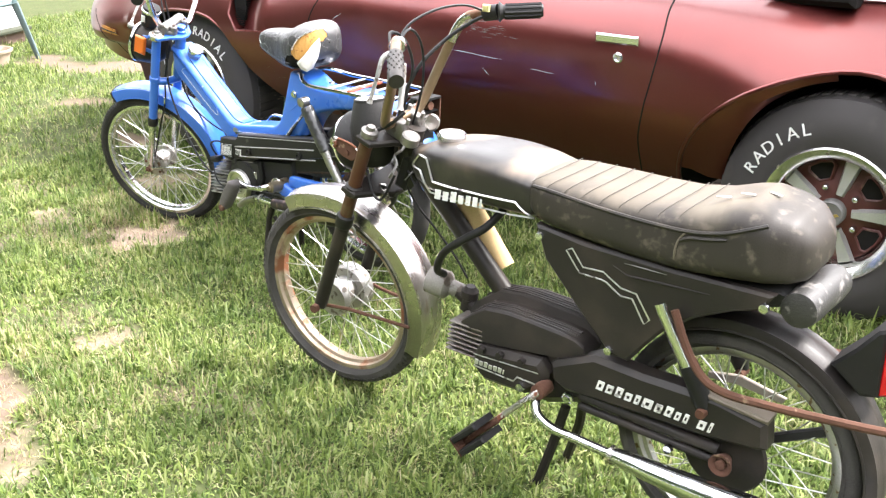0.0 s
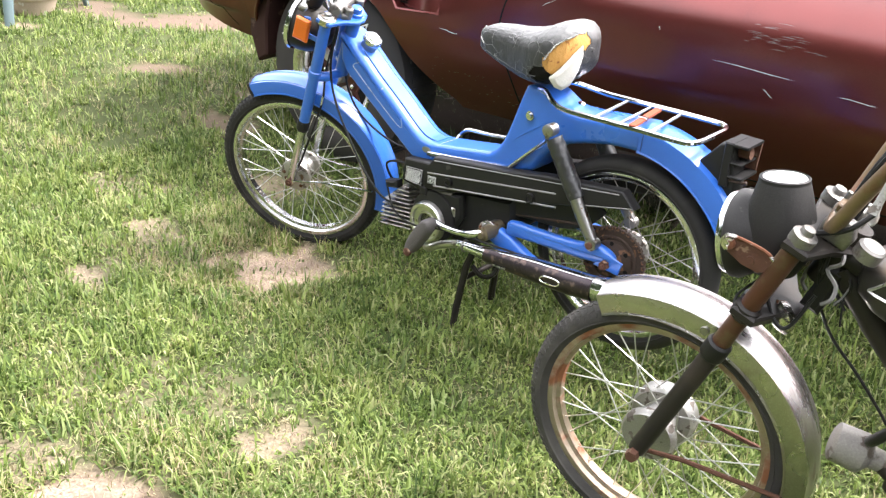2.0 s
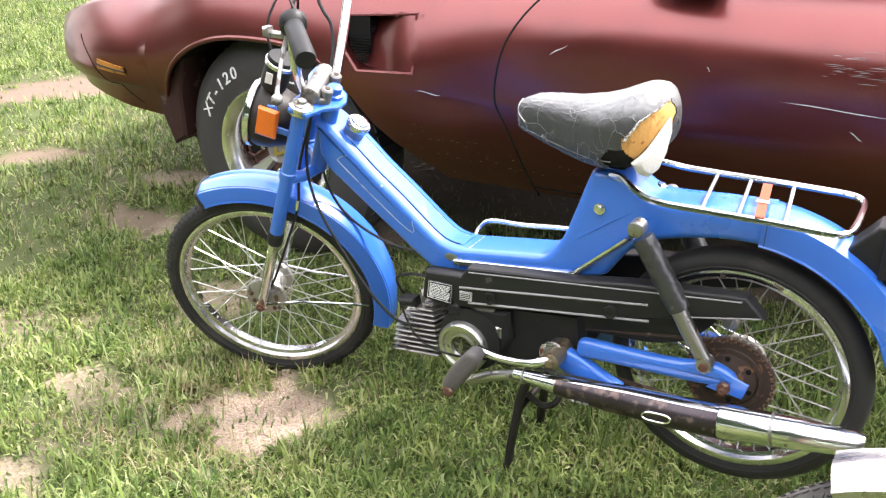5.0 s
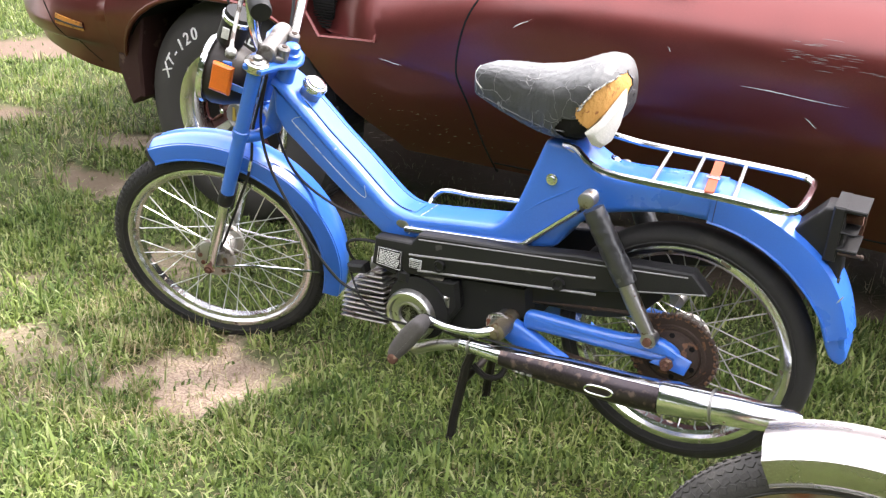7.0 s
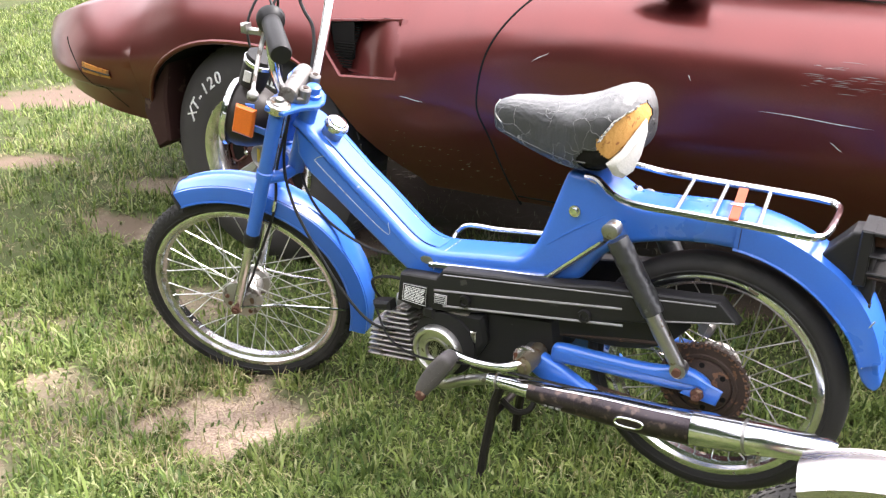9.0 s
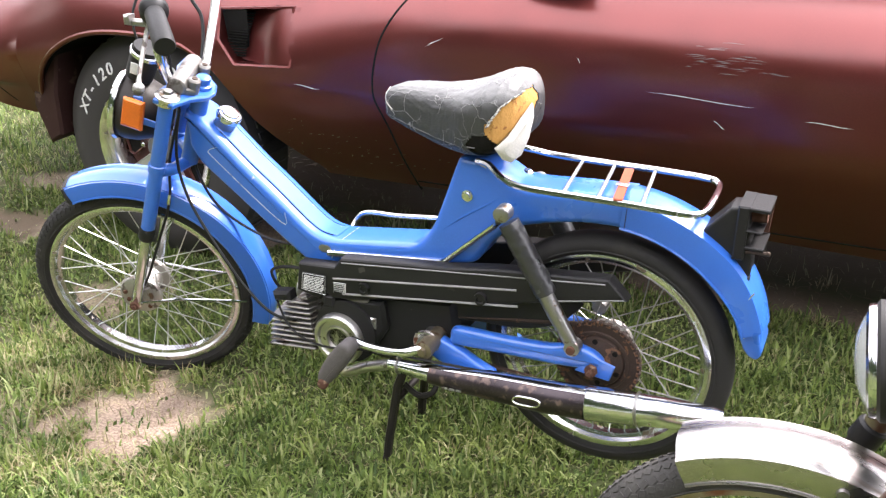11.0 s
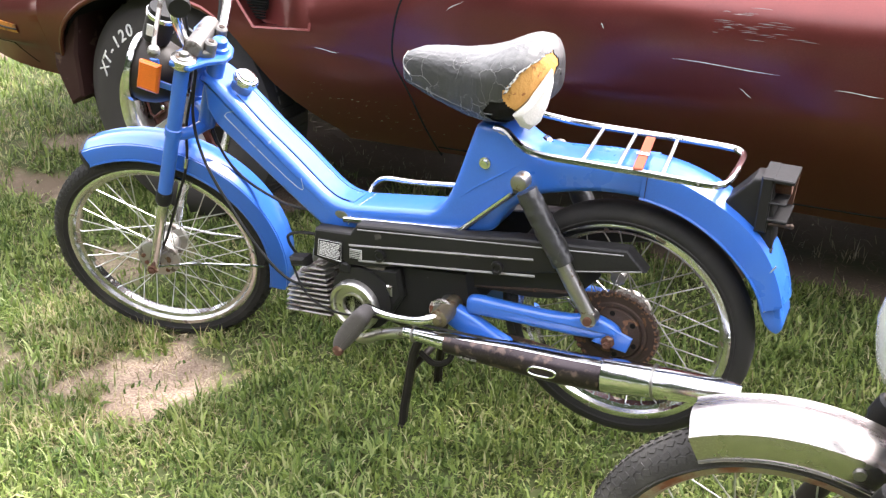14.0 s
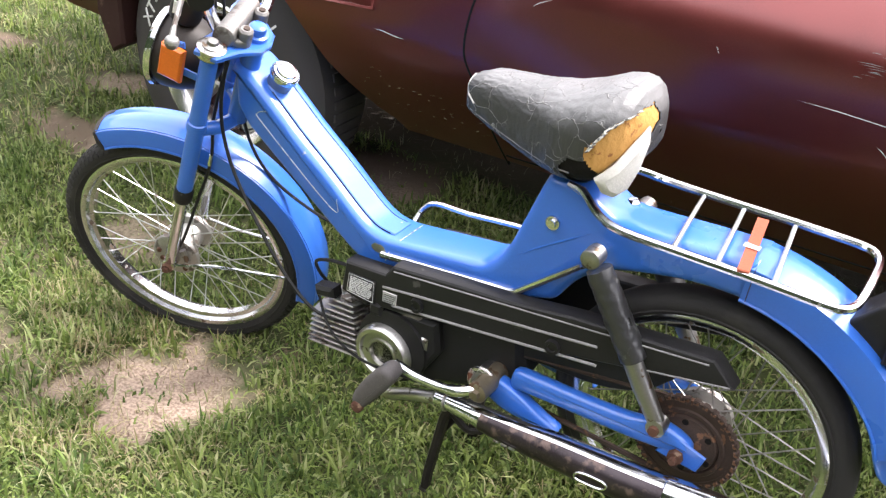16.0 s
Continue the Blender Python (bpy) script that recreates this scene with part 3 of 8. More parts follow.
def car_stations():
    xs = [-1.55 + 0.05 * i for i in range(100)]
    for xc, rx, *_ in ARCHES:
        xs = [x for x in xs if abs(abs(x - xc) - rx) > 0.03 and not abs(x - xc) < rx]
        for k in range(33):
            xs.append(xc - rx * math.cos(math.pi * k / 32) * (1 - 1e-4))
        xs += [xc - rx - 0.001, xc + rx + 0.001]
    xs = [x for x in xs if not -0.235 < x < 0.03] + [-0.235 + 0.0075 * k for k in range(36)]
    return sorted(xs)


VENT = [(-0.222, 0.832), (-0.002, 0.849), (0.012, 0.705), (-0.158, 0.697), (-0.212, 0.758)]


def make_car():
    car = thing("car", CAR, "maroon two-door coupe with dull scuffed paint parked on grass", "car")
    rings = []
    for x in car_stations():
        lo = arch_z(x) or lower_edge(x)
        hi = top_edge(x)
        lo = min(lo, hi - 0.05)
        ring = []
        n = 44
        for i in range(n + 1):
            z = lo + (hi - lo) * (i / n)
            ring.append((x, side_y(x, z), z))
        crown = 0.03 + 0.02 * step(-1.2, 0, x)
        y0 = ring[-1][1]
        for k in (0.012, 0.035, 0.08, 0.16, 0.3, 0.5, 0.75):
            ring.append((x, y0 + k, hi + crown * (1 - math.exp(-k * 9))))
        far = [(x, WIDE - y, z) for x, y, z in reversed(ring)]
        rings.append(ring + far)
    s = Shape().rings(rings, close=False, caps=False)

    def in_vent(face):
        c = sum((Vector(s.v[i]) for i in face), Vector()) / len(face)
        if c.y > 0.5:
            return False
        hit = False
        for (x0, z0), (x1, z1) in zip(VENT, VENT[1:] + VENT[:1]):
            if (z0 > c.z) != (z1 > c.z) and c.x < x0 + (c.z - z0) / (z1 - z0) * (x1 - x0):
                hit = not hit
        return hit

    s.f = [face for face in s.f if not in_vent(face)]
    nose, tail = rings[0], rings[-1]
    s.add(nose, [tuple(range(len(nose)))]).add(tail, [tuple(range(len(tail)))])
    part("body", s, MAROON, car, sharp=50)
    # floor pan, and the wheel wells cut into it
    part("underbody", Shape().box((1.2, WIDE / 2, 0.44), (3.4, 1.3, 0.12), 0.03), DARK, car, "underside with its shade in the colour")
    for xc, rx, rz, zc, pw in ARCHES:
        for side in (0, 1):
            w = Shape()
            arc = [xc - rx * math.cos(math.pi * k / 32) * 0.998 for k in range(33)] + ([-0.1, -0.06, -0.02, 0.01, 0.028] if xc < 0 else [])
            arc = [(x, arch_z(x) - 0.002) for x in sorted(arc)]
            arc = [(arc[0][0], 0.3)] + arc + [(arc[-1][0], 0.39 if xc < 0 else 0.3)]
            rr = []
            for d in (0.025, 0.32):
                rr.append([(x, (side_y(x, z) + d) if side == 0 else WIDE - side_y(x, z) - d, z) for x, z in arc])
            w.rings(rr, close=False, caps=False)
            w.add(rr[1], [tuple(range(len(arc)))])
            part("wheel_well", w, DARK, car, "wheel well with its shade in the colour")
            edge = [(x, z) for x, z in arc[1:-1] if not (xc < 0 and x > -0.2)]
            thin = [0.008 if xc > 0 else 0.008 - 0.0075 * step(-0.34, -0.2, x) for x, z in edge]
            lip = Shape().tube([(x, (side_y(x, z) + 0.004) if side == 0 else WIDE - side_y(x, z) - 0.004, z) for x, z in edge], thin, 8)
            part("arch_lip", lip, MAROON, car)
    # turned-in flange ahead of the rear wheel
    rings = []
    for k in range(17):
        x = 1.826 + 0.44 * (k / 16) ** 1.3
        z = arch_z(x)
        w = 1 - step(0.0, 1.0, k / 16)
        rings.append([(x - 0.004, side_y(x, z) + 0.006, z + 0.004), (x + 0.03 * w + 0.004, side_y(x, z) + 0.018, z - 0.012 * (1 - w)), (x + 0.085 * w + 0.006, side_y(x, z) + 0.03, z - 0.03 * (1 - w) - 0.02 * w), (x + 0.125 * w + 0.008, side_y(x, z) + 0.06, z - 0.034 * (1 - w) - 0.03 * w)])
    part("arch_flange", Shape().rings(rings, False, False), MAROON, car, "turned-in flange of the wheel opening")
    # shut lines of the door
    front_gap = smooth([(0.425, 0.99), (0.331, 0.899), (0.277, 0.813), (0.256, 0.73), (0.254, 0.656), (0.277, 0.593), (0.292, 0.542), (0.31, 0.45), (0.33, 0.36)], 8)
    rear_gap = smooth([(1.73, 0.962), (1.757, 0.881), (1.758, 0.816), (1.750, 0.76), (1.738, 0.70), (1.72, 0.62), (1.698, 0.53), (1.69, 0.43), (1.685, 0.36)], 8)
    sill_gap = [(0.33 + 1.355 * i / 20, 0.392) for i in range(21)]
    for line in (front_gap, rear_gap, sill_gap):
        s = Shape().tube([(p[0], side_y(p[0], p[1]) + 0.0012, p[1]) for p in line], 0.0032, 6)
        part("shut_line", s, DARK, car, "dark gap round the door")
    # pressed edge that runs from the rear arch forward along the quarter panel
    part("crease", Shape().tube([(x, side_y(x, z) + 0.006, z) for x, z in smooth([(1.86, 0.56), (1.93, 0.648), (1.99, 0.706), (2.05, 0.752)], 5)], [0.0005, 0.003, 0.005] + [0.0065] * 8 + [0.005, 0.0035, 0.002, 0.001, 0.0003], 6), MAROON, car)
    # vent behind the front wheel
    def on_side(poly, d):
        return [(x, side_y(x, z) + (d(x) if callable(d) else d), z) for x, z in poly]

    deep = lambda x: -0.0016 + 0.045 * step(-0.02, -0.15, x)
    mid = Vector((-0.105, 0.77))
    wide = [tuple(mid + (Vector(q) - mid) * 1.05) for q in VENT]
    vent = part("fender_vent", Shape().rings([on_side(wide, 0.0015), on_side([tuple(mid + (Vector(q) - mid) * 1.035) for q in VENT], -0.0055), on_side([tuple(mid + (Vector(q) - mid) * 0.97) for q in VENT], -0.003), on_side([tuple(mid + (Vector(q) - mid) * 0.965) for q in VENT], 0.004)], caps=False), MAROON, car, "raised rim of the fender vent")
    ramp = []
    for k in range(13):
        f = k / 12
        top = (-0.222 + 0.242 * f, 0.832 + 0.0185 * f)
        x = top[0]
        low = 0.758 - (x + 0.212) / 0.054 * 0.061 if x < -0.158 else 0.697 + (x + 0.158) / 0.17 * 0.008
        ramp.append([(x, side_y(x, z) + deep(x), z) for z in (top[1], (top[1] + low) / 2, low)])
    part("vent_ramp", Shape().rings(ramp, False, False), MAROON, vent, "scooped panel that runs out flush")
    part("vent_wall", Shape().rings([on_side(VENT, 0.0), on_side(VENT, deep)], caps=False), MAROON, vent)
    for k in range(17):
        z = 0.712 + 0.0068 * k
        part("vent_slat", Shape().box((-0.178 + 0.0018 * k * 0.5, side_y(-0.17, z) + 0.034, z), (0.062, 0.012, 0.0026), 0.0006), DARK, vent, "black grille slat")
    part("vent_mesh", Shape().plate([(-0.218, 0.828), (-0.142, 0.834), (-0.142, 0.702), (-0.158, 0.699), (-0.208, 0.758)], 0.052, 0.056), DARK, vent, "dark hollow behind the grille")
    # handle and lock
    h = part("door_handle", Shape().plate([(1.53, 0.808), (1.70, 0.808), (1.70, 0.862), (1.53, 0.862)], 0.042, 0.09, 0.003), MAROON, car, "recess of the door handle")
    y = side_y(1.62, 0.84)
    part("handle_flap", Shape().box((1.615, y - 0.006, 0.842), (0.150, 0.018, 0.030), 0.006), CHROME, h, "chrome pull-up flap")
    part("door_lock", Shape().lathe([(0.01, 0.001), (0.01, 0.017), (-0.004, 0.017), (-0.007, 0.012), (-0.004, 0.009), (-0.005, 0.001)], (1.626, side_y(1.626, 0.786), 0.786), seg=20), CHROME, car, "round chrome lock")
    # marker lamp on the nose
    lens = surf("dull_marker_lens", (0.42, 0.17, 0.025), 0.35, bump=0.3, spots=(0.16, 0.07, 0.02), spot_level=0.55, spot_size=60)
    grid = []
    for k in range(9):
        f = k / 8
        x, z0, z1 = -1.168 + 0.112 * f, 0.588 - 0.014 * f, 0.620 - 0.018 * f
        grid.append([(x, side_y(x, z) - d, z) for z, d in ((z0, -0.002), (z0 + 0.001, 0.004), ((z0 + z1) / 2, 0.0055), (z1 - 0.001, 0.004), (z1, -0.002))])
    marker = part("marker_lamp", Shape().rings(grid, False, False), lens, car, "dull amber side marker lamp")
    part("marker_bar", Shape().tube([(-1.168 + 0.112 * k / 8, side_y(-1.168 + 0.112 * k / 8, 0.603 - 0.002 * k) - 0.006, 0.603 - 0.002 * k) for k in range(9)], 0.003, 5), BLACK, marker)
    part("bumper_seam", Shape().tube([(x, side_y(x, z) + 0.001, z) for x, z in smooth([(-1.275, 0.68), (-1.228, 0.637), (-1.15, 0.552), (-1.05, 0.469)], 8)], 0.0022, 6), DARK, car, "dark seam of the bumper cover")
    # belt trim, glass, roof and pillars
    belt = [(0.62 + 0.1 * i, top_edge(0.62 + 0.1 * i) + 0.012) for i in range(20)]
    part("belt_trim", Shape().tube([(x, side_y(x, top_edge(x)) + 0.012, z) for x, z in belt], 0.011, 8, flat=0.7), CHROME, car, "chrome strip under the windows")
    for side in (0, 1):
        f = lambda y: y if side == 0 else WIDE - y
        low = [(0.72 + 0.09 * i, f(side_y(0.72 + 0.09 * i, 0.955) + 0.03), 0.96) for i in range(16)]
        high = [(1.22 + 0.055 * i, f(0.30), 1.235) for i in range(16)]
        part("side_window", Shape().rings([low, high], close=False, caps=False), GLASS, car, "dark tinted side glass")
        part("windshield_pillar", Shape().tube([(0.56, f(0.16), 0.955), (0.86, f(0.22), 1.12), (1.2, f(0.30), 1.245)], 0.026, 8), MAROON, car)
        part("rear_pillar", Shape().rings([[(2.07, f(0.37), 0.955), (2.65, f(0.42), 0.955)], [(2.05, f(0.31), 1.235), (2.2, f(0.34), 1.235)]], close=False, caps=False), MAROON, car)
    part("windshield", Shape().add([(0.6, 0.2, 0.965), (0.6, WIDE - 0.2, 0.965), (1.21, WIDE - 0.37, 1.24), (1.21, 0.37, 1.24)], [(0, 1, 2, 3)]), GLASS, car, "raked windshield glass")
    part("rear_window", Shape().add([(2.75, 0.3, 0.96), (2.75, WIDE - 0.3, 0.96), (2.15, WIDE - 0.4, 1.24), (2.15, 0.4, 1.24)], [(0, 1, 2, 3)]), GLASS, car)
    part("roof", Shape().box((1.68, WIDE / 2, 1.25), (1.02, WIDE - 0.57, 0.035), 0.015), MAROON, car)
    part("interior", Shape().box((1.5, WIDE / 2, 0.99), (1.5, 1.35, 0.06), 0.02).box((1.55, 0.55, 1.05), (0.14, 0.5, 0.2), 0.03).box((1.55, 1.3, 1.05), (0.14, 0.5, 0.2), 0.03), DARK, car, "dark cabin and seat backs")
    # door mirror
    mir = Shape().loft([(0.60, 0.975, 0, 1, 0.004, 0.004, 0.006), (0.63, 0.98, 0, 1, 0.035, 0.03, 0.035), (0.68, 0.985, 0, 1, 0.055, 0.045, 0.055), (0.74, 0.985, 0, 1, 0.062, 0.05, 0.062), (0.775, 0.985, 0, 1, 0.06, 0.05, 0.06), (0.785, 0.985, 0, 1, 0.052, 0.042, 0.052)], 18, 2.2)
    mirror = part("door_mirror", mir.moved(Matrix.Translation((0.0, 0.085, 0.028))), MAROON, car, "bullet-shaped body-coloured mirror")
    part("mirror_foot", Shape().loft([(0.71, 0.945, 1, 0, 0.06, 0.06, 0.05), (0.705, 0.965, 1, 0, 0.035, 0.04, 0.03), (0.70, 0.985, 1, 0, 0.03, 0.03, 0.028)], 14, 2.0).moved(Matrix.Translation((0, 0.155, 0.0))), MAROON, mirror)
    part("mirror_glass", Shape().lathe([(0, 0.001), (0, 0.045), (0.002, 0.045)], (0.7865, 0.085, 1.013), (1, 0, 0), 18), CHROME, mirror)
    for (x0, z0), (x1, z1) in (((0.927, 0.739), (1.211, 0.729)), ((1.288, 0.709), (1.409, 0.707)), ((1.101, 0.69), (1.136, 0.671)), ((0.394, 0.789), (0.451, 0.825)), ((0.02, 0.66), (0.10, 0.655)), ((0.78, 0.80), (0.79, 0.79)), ((1.55, 0.70), (1.553, 0.69))):
        part("scratch", Shape().tube([(x0 + (x1 - x0) * k / 6, side_y(x0 + (x1 - x0) * k / 6, z0 + (z1 - z0) * k / 6) + 0.0006, z0 + (z1 - z0) * k / 6 + 0.002 * math.sin(k)) for k in range(7)], [0.0003, 0.001, 0.0014, 0.0012, 0.0014, 0.001, 0.0003], 4), CLOTH, car, "pale scratch in the paint")
    for k in range(34):
        x, z = random.gauss(1.09, 0.05), random.gauss(0.825, 0.014)
        ln = random.uniform(0.01, 0.06)
        part("scratch", Shape().tube([(x, side_y(x, z) + 0.0004, z), (x + ln * 0.5, side_y(x + ln * 0.5, z) + 0.0004, z + 0.001), (x + ln, side_y(x + ln, z) + 0.0004, z)], [0.0002, random.uniform(0.0004, 0.0009), 0.0002], 4), GREY_PLASTIC, car, "fine scuff in the paint")
    MUD = surf("dried_mud", (0.26, 0.2, 0.16), 0.9, bump=0.3, spec=0.1)
    for k in range(260):
        x, z = random.uniform(-0.06, 0.75), random.uniform(0.385, 0.58)
        if z > 0.565 - 0.2 * max(0, x) or random.random() < 0.5 * noise.noise((x * 9, z * 14, 1.0)) + 0.45:
            continue
        ln = random.uniform(0.003, 0.028)
        part("dirt_streak", Shape().tube([(x, side_y(x, z) + 0.0004, z), (x + ln * 0.5, side_y(x + ln * 0.5, z + 0.002) + 0.0004, z + ln * 0.12), (x + ln, side_y(x + ln, z) + 0.0004, z + ln * 0.2)], [0.0004, random.uniform(0.0006, 0.0014), 0.0003], 4), MUD, car, "dried mud streak")
    # splash flap ahead of the front tyre
    part("splash_flap", Shape().plate([(-0.965, 0.47), (-0.955, 0.56), (-0.90, 0.66), (-0.83, 0.70), (-0.868, 0.523), (-0.868, 0.385), (-0.92, 0.352)], 0.075, 0.30, 0.008), surf("dirty_maroon_plastic", (0.035, 0.014, 0.012), 0.6, 0.0, spots=(0.08, 0.05, 0.04), spot_level=0.62, bump=0.2, spec=0.25), car, "dirty flap ahead of the front wheel")
    for xc, side, lit in ((XF, 0, "XT-120"), (XR, 0, "RADIAL"), (XF, 1, ""), (XR, 1, "")):
        car_wheel(car, xc, 0.075 if side == 0 else WIDE - 0.075, -1 if side == 0 else 1, lit)
    return car


def car_wheel(car, x, y, out, words):
    """A five-spoke steel wheel with a trim ring and a raised-letter tyre. out: which way its face looks along y."""
    c = (x, y, AXLE)
    R = 0.352
    at = Matrix.Translation(c) @ Matrix.Rotation(radians(-3 if x < 0 else 0), 4, "Z")
    prof = [(-0.02, 0.188), (0.008, 0.204), (0.020, 0.245), (0.008, 0.30), (-0.02, R - 0.008), (-0.055, R), (-0.165, R), (-0.2, R - 0.012), (-0.22, 0.28), (-0.2, 0.2)]
    tyre = part("tyre", Shape().lathe([(h, r) for h, r in prof], (0, 0, 0), (0, out, 0), 56, closed=True), CAR_RUBBER, car, "black tyre with raised white letters", m=at)
    for k in range(60):
        t = 2 * math.pi * k / 60
        part("tread_block", TREAD, CAR_RUBBER, tyre, m=Matrix.Rotation(t, 4, "Y") @ Matrix.Translation((0, -0.11 * out, R + 0.001)))
    rim = part("rim", Shape().lathe([(-0.12, 0.160), (-0.045, 0.163), (-0.012, 0.168), (-0.002, 0.174), (0.006, 0.186), (0.014, 0.196), (0.017, 0.203), (0.012, 0.208), (-0.004, 0.206), (-0.02, 0.200), (-0.12, 0.190)], (0, 0, 0), (0, out, 0), 56, closed=True), TRIM_RING, car, "polished trim ring and rim", m=at)
    part("wheel_disc", Shape().lathe([(-0.105, 0.172), (-0.07, 0.166), (-0.062, 0.160), (-0.066, 0.150), (-0.060, 0.11), (-0.045, 0.07), (-0.04, 0.001)], (0, 0, 0), (0, out, 0), 40), WHEEL_PAINT, rim, "maroon painted wheel centre")
    for k in range(5):
        t = radians(14) + 2 * math.pi * k / 5
        s = Shape().add([(-0.014, -0.012 * out, 0.052), (0.014, -0.012 * out, 0.052), (0.025, -0.012 * out, 0.162), (-0.025, -0.012 * out, 0.162), (-0.0085, 0.010 * out, 0.058), (0.0085, 0.010 * out, 0.058), (0.0185, 0.004 * out, 0.160), (-0.0185, 0.004 * out, 0.160)],
                        [(4, 5, 6, 7), (0, 1, 5, 4), (1, 2, 6, 5), (2, 3, 7, 6), (3, 0, 4, 7)])
        part("wheel_spoke", s, WHEEL_SILVER, rim, "silver spoke", m=Matrix.Translation((0, -0.038 * out, 0)) @ Matrix.Rotation(t, 4, "Y"))
        edge = [(-0.034, 0.150), (-0.040, 0.135), (-0.017, 0.098), (0.017, 0.098), (0.040, 0.135), (0.034, 0.150), (0.0, 0.156)]
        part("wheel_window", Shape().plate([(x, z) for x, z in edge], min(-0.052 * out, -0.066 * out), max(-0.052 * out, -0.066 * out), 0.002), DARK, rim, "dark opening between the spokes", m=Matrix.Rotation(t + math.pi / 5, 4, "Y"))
        part("window_edge", Shape().tube([(x, -0.051 * out, z) for x, z in edge + edge[:1]], 0.0045, 6), WHEEL_PAINT, rim, m=Matrix.Rotation(t + math.pi / 5, 4, "Y"))
        part("lug_nut", Shape().cyl((0, -0.02 * out, 0), (0, 0.012 * out, 0), 0.0105, 0.009, 6).ball((0, 0.012 * out, 0), 0.008, 8, (1, 0.6, 1), 6), CHROME, rim, m=Matrix.Rotation(t + 0.63, 4, "Y") @ Matrix.Translation((0, -0.042 * out, 0.078)))
    part("hub_cap", Shape().lathe([(-0.065, 0.042), (-0.012, 0.041), (-0.006, 0.036), (-0.008, 0.033), (-0.009, 0.001)], (0, 0, 0), (0, out, 0), 32), GREY_PLASTIC, rim, "grey cap with a gold chevron")
    part("chevron", Shape().plate([(-0.024, 0.016), (-0.014, 0.016), (0.0, -0.006), (0.014, 0.016), (0.024, 0.016), (0.003, -0.02), (-0.003, -0.02)], min(-0.010 * out, -0.005 * out), max(-0.010 * out, -0.005 * out)), GOLD, rim, m=Matrix.Rotation(0.6, 4, "Y"))
    for words, start in (((words, -66), ("RADIAL", 4)) if words == "XT-120" else ((words, -66),)):
        for k, ch in enumerate(words):
            if ch == " ":
                continue
            t = radians(start + k * (7.6 if words == "XT-120" else 9.0))
            me = text_mesh(ch, 0.054, 0.0015)
            m = Matrix.Rotation(t, 4, "Y") @ Matrix.Translation((0, 0.0175 * out, 0.266)) @ Matrix.Rotation(radians(14) * out, 4, "X") @ Matrix.Rotation(radians(90), 4, "X")
            part("raised_letter", me, WHITE, tyre, "white raised letter", m=m)


TREAD = Shape().box((0, 0, 0), (0.022, 0.12, 0.006), 0.001).mesh("tread_block")
make_car()

# ---- moped wheels ----
def moped_wheel(name, bike, m, radius, rim_mat, width=0.03, hub_r=0.045, spokes=36, rim_label="", tread=0, rubber=RUBBER, wire=SPOKE):
    """A wire-spoked wheel round the y axis: rim, with tyre, hub and spokes under it."""
    rr = radius - 0.047
    rim = part(name, Shape().lathe([(-0.014, rr + 0.008), (-0.0235, rr + 0.007), (-0.025, rr + 0.003), (-0.023, rr - 0.006), (-0.013, rr - 0.009), (-0.009, rr - 0.017), (0.009, rr - 0.017), (0.013, rr - 0.009), (0.023, rr - 0.006), (0.025, rr + 0.003), (0.0235, rr + 0.007), (0.014, rr + 0.008)], seg=64, closed=True), rim_mat, bike, rim_label, m=m)
    prof = []
    for k in range(13):
        t = radians(-118 + 236 * k / 12)
        prof.append((math.sin(t) * width * (0.78 if k in (0, 12) else 1), radius - 0.0245 + math.cos(t) * 0.0245 - (0.006 if k in (0, 12) else 0)))
    part("tyre", Shape().lathe(prof, seg=72, closed=True), rubber, rim, "black ribbed moped tyre")
    for side in (-1, 1):
        part("sidewall_ring", Shape().lathe([(side * (width * 0.97), radius - 0.033), (side * (width + 0.0012), radius - 0.031), (side * (width * 0.99), radius - 0.029)], seg=64, closed=True), rubber, rim)
    part("hub", Shape().lathe([(-0.05, 0.012), (-0.05, hub_r * 0.9), (-0.042, hub_r), (-0.03, hub_r), (-0.026, hub_r * 0.7), (0.022, hub_r * 0.7), (0.028, hub_r), (0.04, hub_r), (0.046, 0.012)], seg=28), ALU, rim, "dull cast hub")
    spoke = Shape().tube([(0, 0, 0), (0, 0, 1)], 0.0014, 5).mesh("spoke")
    for k in range(spokes):
        side = 1 if k % 2 else -1
        a = 2 * math.pi * k / spokes
        lean = (1 if (k // 2) % 2 else -1) * 1.15
        p = Vector((math.cos(a + lean) * hub_r * 0.93, side * 0.034, math.sin(a + lean) * hub_r * 0.93))
        q = Vector((math.cos(a) * (rr - 0.015), 0, math.sin(a) * (rr - 0.015)))
        d = q - p
        mm = Matrix.Translation(p) @ d.to_track_quat("Z", "Y").to_matrix().to_4x4() @ Matrix.Diagonal((1, 1, d.length, 1))
        part("spoke", spoke, wire, rim, m=mm)
    if tread:
        whole = Shape()
        for k in range(tread):
            for row, ang in enumerate((-64, -42, -14, 14, 42, 64)):
                t = 2 * math.pi * (k + 0.5 * (row % 2)) / tread
                g = radians(ang)
                pos = Matrix.Rotation(-t, 4, "Y") @ Matrix.Translation((0, math.sin(g) * (width + 0.0002), radius - 0.0245 + math.cos(g) * 0.0247)) @ Matrix.Rotation(-g, 4, "X") @ Matrix.Rotation(radians(0.35 if row % 2 else -0.35) * 60, 4, "Z")
                blk = Shape().box((0, 0, 0.0003), (0.0098, 0.0098, 0.0022), 0.0004).moved(pos)
                whole.add(blk.v, blk.f)
        part("tread", whole, rubber, rim, "fine block tread")
    return rim

